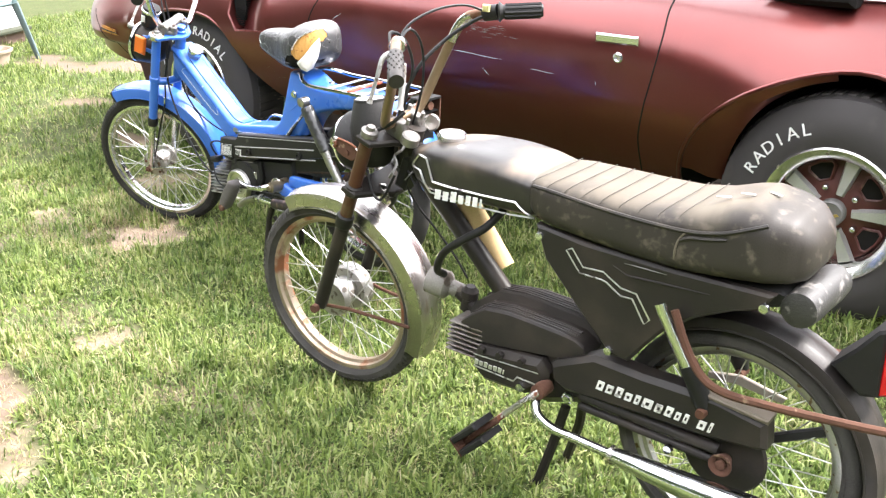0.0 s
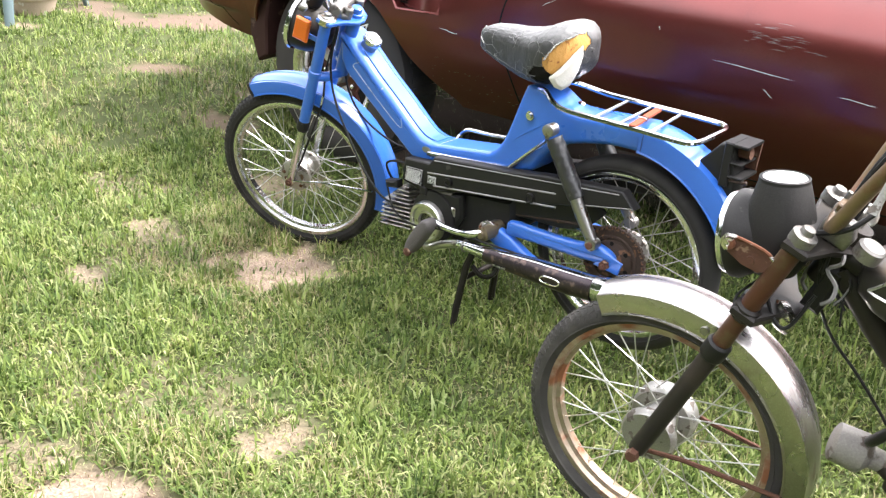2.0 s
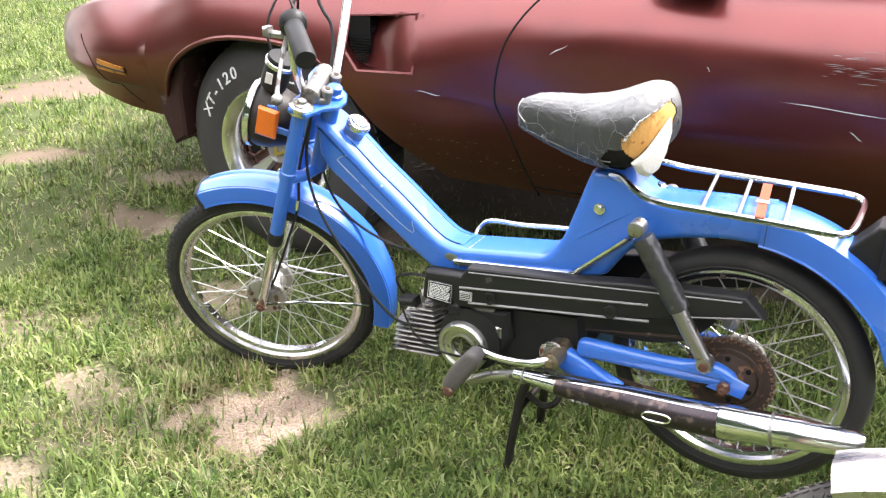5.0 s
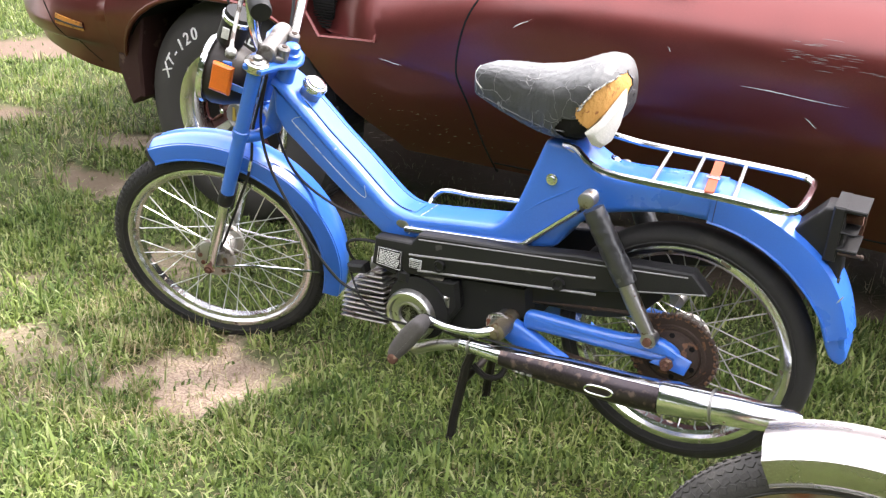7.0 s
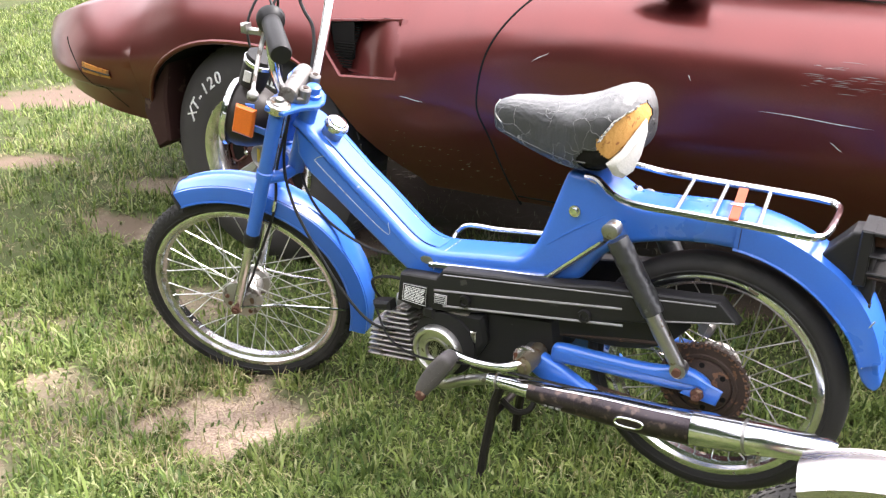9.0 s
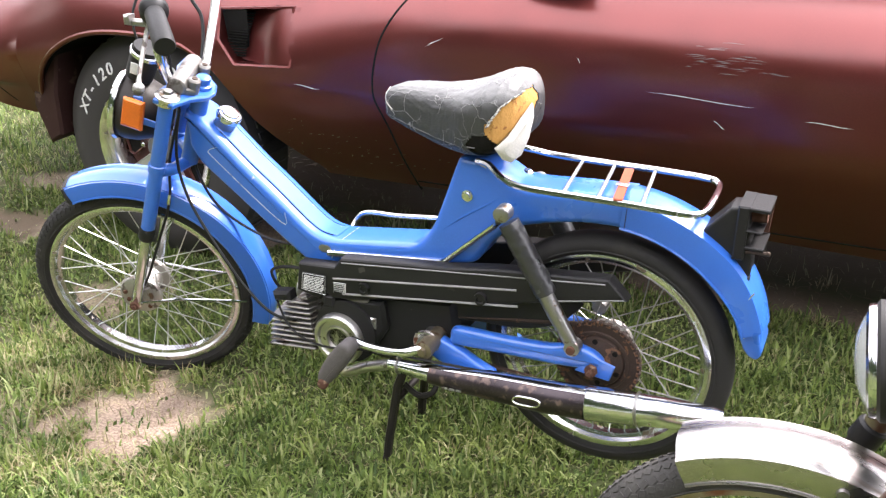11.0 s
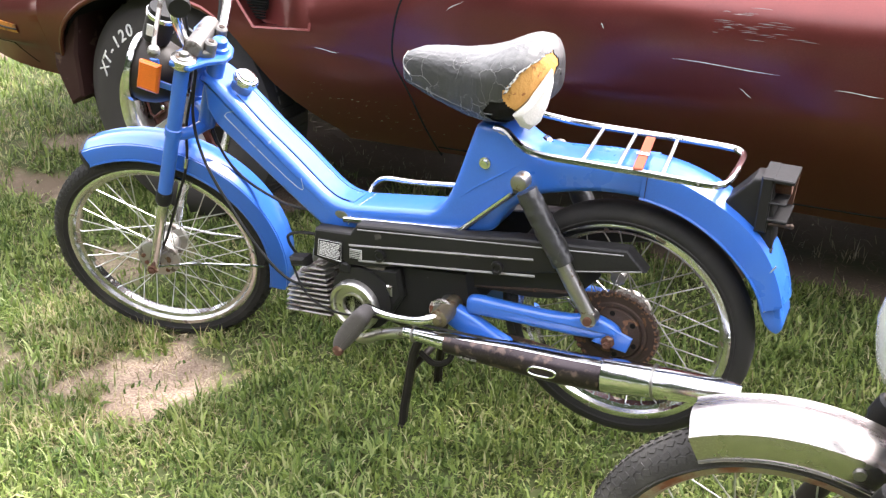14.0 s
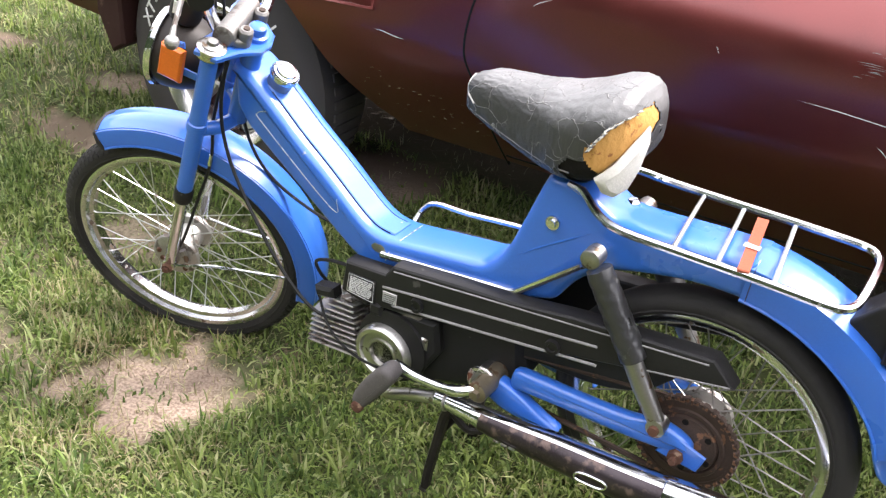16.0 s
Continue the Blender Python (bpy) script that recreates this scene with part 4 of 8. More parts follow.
# ---- blue step-through moped: x to its tail, y to its right, z up ----
BLUE_AT = Matrix.Translation((-3.20, 1.96, 0)) @ Matrix.Rotation(math.atan2(0.085, 1.15), 4, "Z")


def fender(centre, r, a0, a1, w, depth, n=26, thick=0.003, roll=True):
    """A mudguard: a channel bent round a wheel, from angle a0 to a1 (degrees, 0 to the tail, 90 up)."""
    s = Shape()
    deep = depth if callable(depth) else (lambda a: depth)

    def profile(depth):
        return [(-w, -depth), (-w * 1.0, -depth * 0.45), (-w * 0.93, -depth * 0.14), (-w * 0.72, -0.006), (-w * 0.35, 0.0), (0, 0.002), (w * 0.35, 0.0), (w * 0.72, -0.006), (w * 0.93, -depth * 0.14), (w, -depth * 0.45), (w, -depth)]

    rings = []
    for k in range(n + 1):
        a = radians(a0 + (a1 - a0) * k / n)
        rr = r(math.degrees(a)) if callable(r) else r
        prof = profile(deep(math.degrees(a)))
        inner = [(y * 0.94, h - thick) for y, h in reversed(prof)]
        rings.append([(centre[0] + math.cos(a) * (rr + h), y, centre[1] + math.sin(a) * (rr + h)) for y, h in prof + inner])
    s.rings(rings)
    if roll:
        for side in (-1, 1):
            pts = []
            for k in range(n + 1):
                a = radians(a0 + (a1 - a0) * k / n)
                rr = (r(math.degrees(a)) if callable(r) else r) - deep(math.degrees(a))
                pts.append((centre[0] + math.cos(a) * rr, side * w, centre[1] + math.sin(a) * rr))
            s.tube(pts, 0.0028, 6)
    return s


def make_blue():
    b = thing("moped", BLUE_AT, "bright blue step-through moped with a torn grey seat on its stand", "moped", "old mopeds on the lawn")
    # pressed-steel frame
    spine = [(0.186, 0.722), (0.206, 0.713), (0.25, 0.683), (0.292, 0.649), (0.334, 0.614), (0.40, 0.565), (0.46, 0.517), (0.49, 0.495), (0.517, 0.482), (0.552, 0.478), (0.60, 0.484), (0.66, 0.493), (0.72, 0.502)]
    tower = [(0.748, 0.507), (0.768, 0.520), (0.783, 0.541), (0.797, 0.570), (0.810, 0.606), (0.836, 0.682), (0.846, 0.708)]
    tail = [(0.856, 0.713), (0.888, 0.712), (0.918, 0.702), (0.945, 0.686), (0.972, 0.674), (1.01, 0.673), (1.06, 0.677), (1.12, 0.681), (1.185, 0.684)]
    belly = [(1.185, 0.622), (1.15, 0.622), (1.104, 0.619), (1.051, 0.609), (1.013, 0.599), (0.974, 0.586), (0.940, 0.563), (0.912, 0.532), (0.890, 0.497), (0.862, 0.484), (0.81, 0.468), (0.70, 0.447), (0.60, 0.430), (0.555, 0.419), (0.528, 0.409), (0.50, 0.410), (0.467, 0.426), (0.393, 0.477), (0.317, 0.531), (0.249, 0.579), (0.213, 0.606), (0.190, 0.640)]
    s = Shape().plate(smooth(spine + tower, 4) + smooth(tail, 4) + smooth(belly, 3), -0.052, 0.052, 0.0155, steps=5)
    fr = part("frame", s, BLUE, b, "pressed-steel step-through frame", sharp=60)
    deck, line = [], smooth(spine[2:10], 4)
    for k, p in enumerate(line):
        d = (line[min(k + 1, len(line) - 1)] - line[max(k - 1, 0)]).normalized()
        deck.append([(p.x - d.y * h, y, p.y + d.x * h) for y, h in ((-0.029, -0.004), (-0.0265, 0.0012), (-0.024, 0.0028), (0.024, 0.0028), (0.0265, 0.0012), (0.029, -0.004))])
    part("raised_panel", Shape().rings(deck), BLUE, fr, sharp=25)
    for y in (-0.0268, 0.0268):
        part("panel_groove", Shape().tube([(p[1][0], y, p[1][2]) for p in deck[1:-1]], 0.0011, 5), DARK, fr, "dark groove beside the raised panel")
    for y in (-0.0525, 0.0525):
        part("pressed_line", Shape().tube(smooth([(0.268, y, 0.647), (0.246, y, 0.636), (0.262, y, 0.617), (0.425, y, 0.499), (0.437, y, 0.523)], 5), 0.0008, 5), SILVER_TAPE, fr, "scratched pale outline on the side")
        part("tower_crease", Shape().tube([(0.813, y * 0.985, 0.553), (0.85, y * 0.985, 0.583), (0.90, y * 0.985, 0.618), (0.938, y * 0.985, 0.644)], [0.0005, 0.0022, 0.0022, 0.0005], 6), BLUE, fr)
    part("weld_seam", Shape().tube([(0.552, -0.0522, 0.437), (0.558, -0.0524, 0.455), (0.566, -0.046, 0.472), (0.572, -0.036, 0.4795), (0.572, 0.036, 0.4795)], 0.0012, 5), SILVER_TAPE, fr, "chipped weld seam across the step")
    part("chipped_paint", Shape().ball((0.535, -0.0518, 0.456), 0.014, 10, (1.2, 0.1, 0.7)).ball((0.512, -0.045, 0.417), 0.016, 10, (1.6, 0.35, 0.5)), STEEL, fr, "bare metal where paint is chipped")
    part("tower_bolt", Shape().lathe([(0.0, 0.012), (-0.005, 0.012), (-0.005, 0.008), (-0.011, 0.0075), (-0.011, 0.0005)], (0.870, -0.0515, 0.638), seg=14), RIM, b, "grey bolt head")
    part("panel_seam", Shape().tube([(1.184, -0.0548, 0.618), (1.186, -0.0548, 0.66), (1.186, -0.048, 0.681)], 0.0007, 5), DARK_RUST, fr, "rusty joint of the mudguard")
    # rear mudguard and flap
    top = lambda a: 0.350 - 0.03 * step(50, 10, a)
    rf = part("rear_mudguard", fender((1.155, 0.337), top, 86, 24, 0.0535, lambda a: 0.061 - 0.022 * step(50, 20, a)), BLUE, b)
    part("mud_flap", Shape().plate(smooth([(1.388, 0.540), (1.402, 0.556), (1.425, 0.530), (1.440, 0.49), (1.450, 0.45), (1.456, 0.425), (1.446, 0.409), (1.424, 0.423), (1.402, 0.472), (1.388, 0.50)], 3), -0.045, 0.045, 0.006, steps=3), BLUE, rf, "blue painted end of the mudguard")
    part("flap_fold", Shape().plate([(1.401, 0.486), (1.412, 0.518), (1.434, 0.494), (1.424, 0.452)], -0.050, -0.044, 0.0015), BLUE, rf)
    part("flap_edge", Shape().tube([(1.421, -0.0505, 0.453), (1.401, -0.0505, 0.487), (1.412, -0.0505, 0.520), (1.427, -0.049, 0.545)], 0.0017, 6), SILVER_TAPE, rf, "chipped bright edge")
    # chrome trim along the step, both sides
    for y in (-0.056, 0.056):
        part("side_trim", Shape().tube([(0.545, y, 0.449), (0.70, y, 0.468), (0.812, y, 0.483), (0.824, y, 0.488), (0.935, y * 1.25, 0.592), (0.95, y * 1.6, 0.61)], 0.0062, 8), CHROME, b, "thin chrome trim strip")
    part("foot_loop", Shape().tube(smooth([(0.51, 0.10, 0.43), (0.517, 0.12, 0.457), (0.545, 0.125, 0.477), (0.62, 0.125, 0.482), (0.735, 0.125, 0.496), (0.78, 0.11, 0.50), (0.80, 0.05, 0.50)], 4), 0.0065, 8), CHROME, b, "chrome bar beside the step")
    # filler cap
    n = Vector((0.553, 0, 0.833))
    cap = part("filler_cap", Shape().lathe([(0, 0.027), (0.010, 0.0275), (0.014, 0.025), (0.015, 0.0205), (0.019, 0.020), (0.021, 0.017), (0.021, 0.001)], Vector((0.268, 0.0, 0.704)) - n * 0.006, n, 26), CHROME, b, "round chrome fuel cap")
    for k in range(28):
        a = 2 * math.pi * k / 28
        side = Vector((0, 1, 0)) * math.cos(a) + n.cross(Vector((0, 1, 0))) * math.sin(a)
        foot = Vector((0.268, 0.0, 0.704)) - n * 0.004 + side * 0.0272
        part("cap_ridge", Shape().cyl(foot, foot + n * 0.009, 0.0011, seg=5), CHROME, cap)
    part("cap_neck", Shape().lathe([(-0.04, 0.024), (-0.004, 0.024), (0.002, 0.027), (0.002, 0.001)], Vector((0.268, 0.0, 0.704)) - n * 0.006, n, 20), STEEL, cap)
    # black engine cover with ribs and stickers
    cov = [(0.481, 0.362), (0.490, 0.430), (0.580, 0.438), (0.596, 0.461), (0.72, 0.477), (0.837, 0.490), (0.949, 0.510), (1.174, 0.535), (1.212, 0.497), (1.053, 0.458), (0.909, 0.423), (0.70, 0.385), (0.612, 0.366), (0.572, 0.361), (0.556, 0.370), (0.541, 0.350)]
    cover = part("engine_cover", Shape().plate(cov, -0.092, -0.054, 0.008, steps=3), BLACK, b, "long ribbed black plastic cover", sharp=25)
    part("engine_cover", Shape().plate(cov, 0.054, 0.092, 0.008, steps=3), BLACK, b, sharp=25)
    for (x0, z0), (x1, z1) in (((0.578, 0.411), (0.994, 0.475)), ((0.60, 0.379), (0.998, 0.440)), ((0.60, 0.452), (1.168, 0.525)), ((1.075, 0.470), (1.205, 0.500))):
        part("cover_rib", Shape().tube([(x0, -0.0925, z0), (x1, -0.0925, z1)], 0.0026 if x0 < 1 and x1 < 1 else 0.0015, 6), RIB, cover, "worn light rib")
    for x, z in ((0.653, 0.404), (0.920, 0.441)):
        part("cover_screw", Shape().lathe([(0, 0.014), (-0.008, 0.013), (-0.008, 0.008), (-0.004, 0.007), (-0.004, 0.0005)], (x, -0.092, z), seg=16), BLACK, cover)
    part("cover_lug", Shape().box((0.562, -0.075, 0.352), (0.03, 0.035, 0.03), 0.006), BLACK, cover)

    def sticker(corners, name, base, ink, rows, say):
        """A printed plate between four corners (from the lower front one round), with bars for its print."""
        a, c, d, e = (Vector(q) for q in corners)
        on = lambda u, v: tuple((a * (1 - u) + c * u) * (1 - v) + (e * (1 - u) + d * u) * v)
        plate = part(name, Shape().plate(corners, -0.0945, -0.0915), base, cover, say)
        for k in range(rows):
            v, u = 0.12 + 0.78 * k / rows, 0.09
            while u < 0.86:
                ln = min(0.91, u + 0.07 + 0.16 * ((k * 7 + int(u * 40) * 3) % 5) / 4)
                part("print_bar", Shape().plate([on(u, v), on(ln, v), on(ln, v + 0.42 / rows), on(u, v + 0.42 / rows)], -0.0952, -0.0944), ink, plate)
                u = ln + 0.035
        part("print_frame", Shape().tube([(x, -0.0949, z) for x, z in (on(0.03, 0.04), on(0.97, 0.04), on(0.97, 0.96), on(0.03, 0.96), on(0.03, 0.04))], 0.0007, 4), ink, plate)

    sticker([(0.496, 0.369), (0.559, 0.366), (0.561, 0.414), (0.501, 0.411)], "data_sticker", BLACK, WHITE, 9, "black data sticker with white print")
    sticker([(0.578, 0.381), (0.608, 0.383), (0.609, 0.405), (0.579, 0.403)], "small_sticker", WHITE, BLACK, 4, "small white sticker with dark print")
    # engine: crankcase, finned cylinder, clutch cover
    eng = part("crankcase", Shape().plate([(0.53, 0.35), (0.66, 0.382), (0.85, 0.405), (0.862, 0.32), (0.80, 0.262), (0.68, 0.215), (0.57, 0.225), (0.53, 0.27)], -0.062, 0.062, 0.015), BLACK, b, "oily dark crankcase")
    part("crankcase_side", Shape().plate([(0.545, 0.30), (0.57, 0.36), (0.69, 0.372), (0.70, 0.31), (0.665, 0.25), (0.60, 0.225)], -0.082, -0.055, 0.008), BLACK, eng, "dark cast side casing")
    part("clutch_drum", Shape().lathe([(0.03, 0.070), (-0.006, 0.076), (-0.012, 0.074), (-0.014, 0.060)], (0.600, -0.075, 0.284), seg=40), BLACK, eng, "black drum behind the clutch cover")
    part("clutch_cover", Shape().lathe([(0.02, 0.060), (-0.020, 0.060), (-0.027, 0.055), (-0.027, 0.048), (-0.020, 0.045), (-0.019, 0.033), (-0.023, 0.031), (-0.023, 0.027), (-0.014, 0.025)], (0.588, -0.080, 0.268), seg=44), POLISHED, eng, "dull polished round clutch cover")
    part("cover_recess", Shape().lathe([(0, 0.026), (-0.012, 0.026), (-0.012, 0.0005)], (0.588, -0.082, 0.268), seg=24), BLACK, eng, "dark recess")
    part("drum_lug", Shape().box((0.668, -0.075, 0.318), (0.018, 0.02, 0.03), 0.005), POLISHED, eng)
    part("engine_top", Shape().plate([(0.575, 0.335), (0.585, 0.362), (0.655, 0.372), (0.665, 0.345)], -0.080, -0.05, 0.008, steps=3), OILY, eng, "oily grey casting")
    tilt = Matrix.Translation((0.45, 0, 0.27)) @ Matrix.Rotation(radians(-7), 4, "Y") @ Matrix.Translation((-0.45, 0, -0.27))
    cyl = part("cylinder", Shape().plate([(0.425, 0.20), (0.505, 0.20), (0.525, 0.35), (0.45, 0.35)], -0.05, 0.045, 0.008), ALU, b, "finned grey cylinder")
    for k in range(11):
        z = 0.206 + 0.0125 * k
        x = 0.385 + 0.0035 * k + (0.0 if k < 7 else 0.016 * (k - 6))
        part("cooling_fin", Shape().plate([(x, -0.082), (0.512, -0.085), (0.522, -0.05), (0.522, 0.06), (x, 0.06), (x - 0.012, 0.0)], z, z + 0.0045, 0.0012, axes="xy").moved(tilt), ALU, cyl)
    part("plug_cap", Shape().box((0.437, -0.072, 0.334), (0.045, 0.035, 0.022), 0.006, Matrix.Rotation(radians(-12), 4, "Y")), BLACK, cyl, "black spark plug cap")
    part("spark_lead", Shape().tube(smooth([(0.505, -0.06, 0.40), (0.45, -0.075, 0.405), (0.405, -0.07, 0.385), (0.398, -0.05, 0.345), (0.41, -0.03, 0.31)], 6), 0.0035, 6), BLACK, cyl, "black lead to the spark plug")
    part("intake", Shape().tube(smooth([(0.47, -0.04, 0.35), (0.50, -0.045, 0.375), (0.53, -0.05, 0.39)], 4), 0.016, 10), ALU, cyl)
    # swing arm, brace, shocks
    for y in (-0.075, 0.075):
        y0, y1 = min(y * 0.82, y * 1.2), max(y * 0.82, y * 1.2)
        arm = Shape().tube([(0.85, y, 0.335), (1.0, y, 0.337), (1.155, y, 0.337)], 0.016, 12) if y > 0 else None
        part("swing_arm", arm or Shape().plate(smooth([(0.849, 0.324), (0.851, 0.346), (0.866, 0.357), (0.93, 0.359), (1.0, 0.361), (1.07, 0.367), (1.105, 0.378), (1.14, 0.376), (1.168, 0.363), (1.174, 0.346), (1.15, 0.334), (1.10, 0.326), (1.03, 0.322), (0.95, 0.319), (0.89, 0.316), (0.856, 0.314)], 3), y0, y1, 0.0125, steps=4), BLUE, b, sharp=60)
        part("frame_brace", Shape().plate(smooth([(0.782, 0.312), (0.797, 0.331), (0.825, 0.328), (0.871, 0.312), (0.92, 0.288), (0.952, 0.275), (0.946, 0.265), (0.92, 0.263), (0.868, 0.264), (0.836, 0.269), (0.80, 0.287)], 3), y0 - 0.006, y1 - 0.006, 0.009, steps=4), BLUE, b, sharp=60)
        a, e = Vector((0.974, y * 1.29, 0.616)), Vector((1.057, y * 1.26, 0.484))
        d = (e - a).normalized()
        u = d.cross(Vector((0, 1, 0))).normalized()
        rings = []
        for k in range(49):
            f = k / 48
            rad = 0.0205 + 0.0012 * step(0, 0.2, f)
            rings.append([a.lerp(e, f) + (u * math.cos(q) + Vector((0, 1, 0)) * math.sin(q)) * (rad + 0.0022 * noise.noise((f * 11 + math.sin(q) * 0.8, math.cos(q) * 1.3, math.sin(q) * 1.3 + y)) + 0.0009 * noise.noise((f * 34, math.cos(q) * 3, math.sin(q) * 3 + y))) for q in (2 * math.pi * i / 24 for i in range(24))])
        sh = part("shock_cover", Shape().rings(rings), TAPE, b, "shock absorber wrapped in wrinkled black tape")
        part("shock_rod", Shape().tube([(1.052, y * 1.26, 0.486), (1.075, y * 1.25, 0.446), (1.112, y * 1.25, 0.388)], [0.0165, 0.0165, 0.014], 14), STEEL, sh, "grey lower tube")
        part("shock_eye", Shape().lathe([(-0.016, 0.013), (-0.014, 0.016), (0.014, 0.016), (0.016, 0.013)], (0.963, y * 1.3, 0.634), seg=18), STEEL, sh)
        part("shock_foot", Shape().lathe([(-0.015, 0.010), (-0.013, 0.0155), (0.013, 0.0155), (0.015, 0.010)], (1.116, y * 1.25, 0.381), seg=18), STEEL, sh)
        part("shock_bolt", Shape().lathe([(0.0, 0.009), (-0.008 * (-1 if y > 0 else 1), 0.0085), (-0.009 * (-1 if y > 0 else 1), 0.001)], (1.116, y * 1.25 + (0.014 if y > 0 else -0.014), 0.381), seg=10), RUST, sh, "rusty bolt")
    part("chain_guard", Shape().plate(smooth([(0.80, 0.405), (0.79, 0.355), (0.90, 0.362), (0.99, 0.368), (1.06, 0.392), (1.10, 0.428), (1.11, 0.458), (0.98, 0.442)], 3), -0.05, -0.044, 0.002), BLACK, b, "black guard over the chain")
    part("pivot_boss", Shape().lathe([(-0.02, 0.018), (-0.018, 0.022), (0.15, 0.022)], (0.804, -0.085, 0.312), seg=20), STEEL, b)
    part("pivot_ring", Shape().tube([(0.803 + 0.024 * math.cos(q), -0.1, 0.313 + 0.024 * math.sin(q)) for q in (radians(a) for a in range(-20, 230, 12))], 0.006, 8), PITTED, b, "tarnished clamp round the pivot")
    # rear wheel, sprocket
    rw = moped_wheel("rear_wheel", b, Matrix.Translation((1.155, 0, 0.337)) @ Matrix.Rotation(0.4, 4, "Y"), 0.256, RIM, 0.031, 0.05, rim_label="bright steel rim with wire spokes", wire=STEEL)
    sp = []
    for k in range(72):
        a = 2 * math.pi * k / 72
        rr = 0.083 if k % 2 else 0.0765
        sp.append((math.cos(a) * rr, math.sin(a) * rr))
    part("sprocket", Shape().plate(sp, -0.052, -0.048).lathe([(-0.053, 0.066), (-0.056, 0.064), (-0.056, 0.058), (-0.052, 0.056)], seg=28, closed=True), DARK_RUST, rw, "dark rusty chain sprocket")
    hubp = part("hub_plate", Shape().lathe([(-0.05, 0.056), (-0.058, 0.052), (-0.060, 0.040), (-0.064, 0.034), (-0.064, 0.016), (-0.070, 0.014), (-0.070, 0.001)], seg=32), DARK_RUST, rw, "greasy dark hub plate")
    for k in range(6):
        q = 2 * math.pi * k / 6
        part("plate_hole", Shape().cyl((0.045 * math.cos(q), -0.0585, 0.045 * math.sin(q)), (0.045 * math.cos(q), -0.0605, 0.045 * math.sin(q)), 0.0055, seg=10), DARK, hubp)
    chain = part("chain", Shape().lathe([(-0.054, 0.0755), (-0.054, 0.085), (-0.046, 0.085), (-0.046, 0.0755)], seg=60, closed=True), DARK_RUST, rw)
    link = Shape().box((0, 0, 0), (0.0105, 0.013, 0.0085), 0.002).mesh("chain_link")
    for k in range(34):
        q = 2 * math.pi * k / 34
        part("chain_link", link, DARK_RUST, chain, m=Matrix.Rotation(q, 4, "Y") @ Matrix.Translation((0, -0.05, 0.0835)))
    for z0, z1 in ((0.352, 0.415), (0.265, 0.255)):
        part("chain_run", Shape().tube([(0.80, -0.045, z0), (1.15, -0.050, z1)], 0.005, 6), DARK_RUST, b, "rusty drive chain")
    part("axle_nut", Shape().lathe([(0.0, 0.013), (-0.012, 0.012), (-0.012, 0.006), (-0.022, 0.006), (-0.022, 0.0005)], (1.155, -0.09, 0.337), seg=6), RUST, b, "rusty axle nut")
    part("axle_bracket", Shape().plate([(1.12, 0.325), (1.19, 0.318), (1.20, 0.352), (1.15, 0.368)], -0.088, -0.082, 0.002), BLUE, b)
    # exhaust
    path = [(0.735, 0.2635, 0.0125), (0.757, 0.265, 0.014), (0.82, 0.2665, 0.0185), (0.90, 0.271, 0.0245), (0.985, 0.278, 0.0295), (1.09, 0.284, 0.0325), (1.172, 0.292, 0.0315)]
    ex = part("muffler", Shape().tube([(x, -0.135, z) for x, z, r in path], [r for x, z, r in path], 24), CHROME, b, "chrome muffler with a burnt heat shield")
    rings = []
    for k in range(21):
        x = 0.832 + 0.332 * k / 20
        z, r = (float(np.interp(x, [p[0] for p in path], [p[i] for p in path])) for i in (1, 2))
        rings.append([(x, -0.135 - (r + 0.0028) * math.cos(q), z + (r + 0.0028) * math.sin(q)) for q in (radians(58 - 150 * i / 14) for i in range(15))])
    part("heat_shield", Shape().rings(rings, False, False), BURNT, ex, "blackened rusty heat shield")
    part("muffler_sleeve", Shape().tube([(1.164, -0.135, 0.2912), (1.168, -0.135, 0.2916), (1.30, -0.135, 0.310), (1.40, -0.135, 0.323), (1.418, -0.135, 0.327)], [0.032, 0.0345, 0.030, 0.024, 0.016], 24), CHROME, ex, "bright chrome end of the muffler")
    for x, r in ((0.757, 0.0165), (1.262, 0.0325)):
        z = 0.2645 + max(0.0, x - 0.757) * 0.081
        part("muffler_band", Shape().lathe([(-0.003, r - 0.001), (-0.0015, r + 0.001), (0.0015, r + 0.001), (0.003, r - 0.001)], (x, -0.135, z), (1, 0, 0.14), 20, True), STEEL, ex)
    for x, z in ((0.87, 0.2585), (0.885, 0.2590), (0.90, 0.2598)):
        part("shield_slot", Shape().cyl((x, -0.1625, z), (x + 0.011, -0.1635, z + 0.0012), 0.0022, seg=6), POLISHED, ex)
    oval = [(1.052 + 0.028 * math.copysign(abs(math.cos(a)) ** 0.6, math.cos(a)), -0.1705, 0.2815 + 0.0095 * math.sin(a) + 0.0032 * math.cos(a)) for a in (2 * math.pi * k / 20 for k in range(21))]
    part("pressed_slot", Shape().tube(oval, 0.0022, 6), CHROME, ex, "raised oval pressing")
    part("header_pipe", Shape().tube(smooth([(0.50, 0.02, 0.215), (0.54, -0.03, 0.195), (0.585, -0.09, 0.195), (0.625, -0.125, 0.210), (0.675, -0.135, 0.240), (0.735, -0.136, 0.263)], 5), 0.0115, 12), POLISHED, ex, "thin curved exhaust pipe")
    # pedals
    crank = part("crank_arm", Shape().tube(smooth([(0.815, -0.13, 0.322), (0.79, -0.147, 0.314), (0.76, -0.15, 0.306), (0.70, -0.15, 0.302), (0.652, -0.15, 0.309)], 4), [0.011] * 8 + [0.009] * 9, 10), CHROME, b, "bent chrome pedal crank")
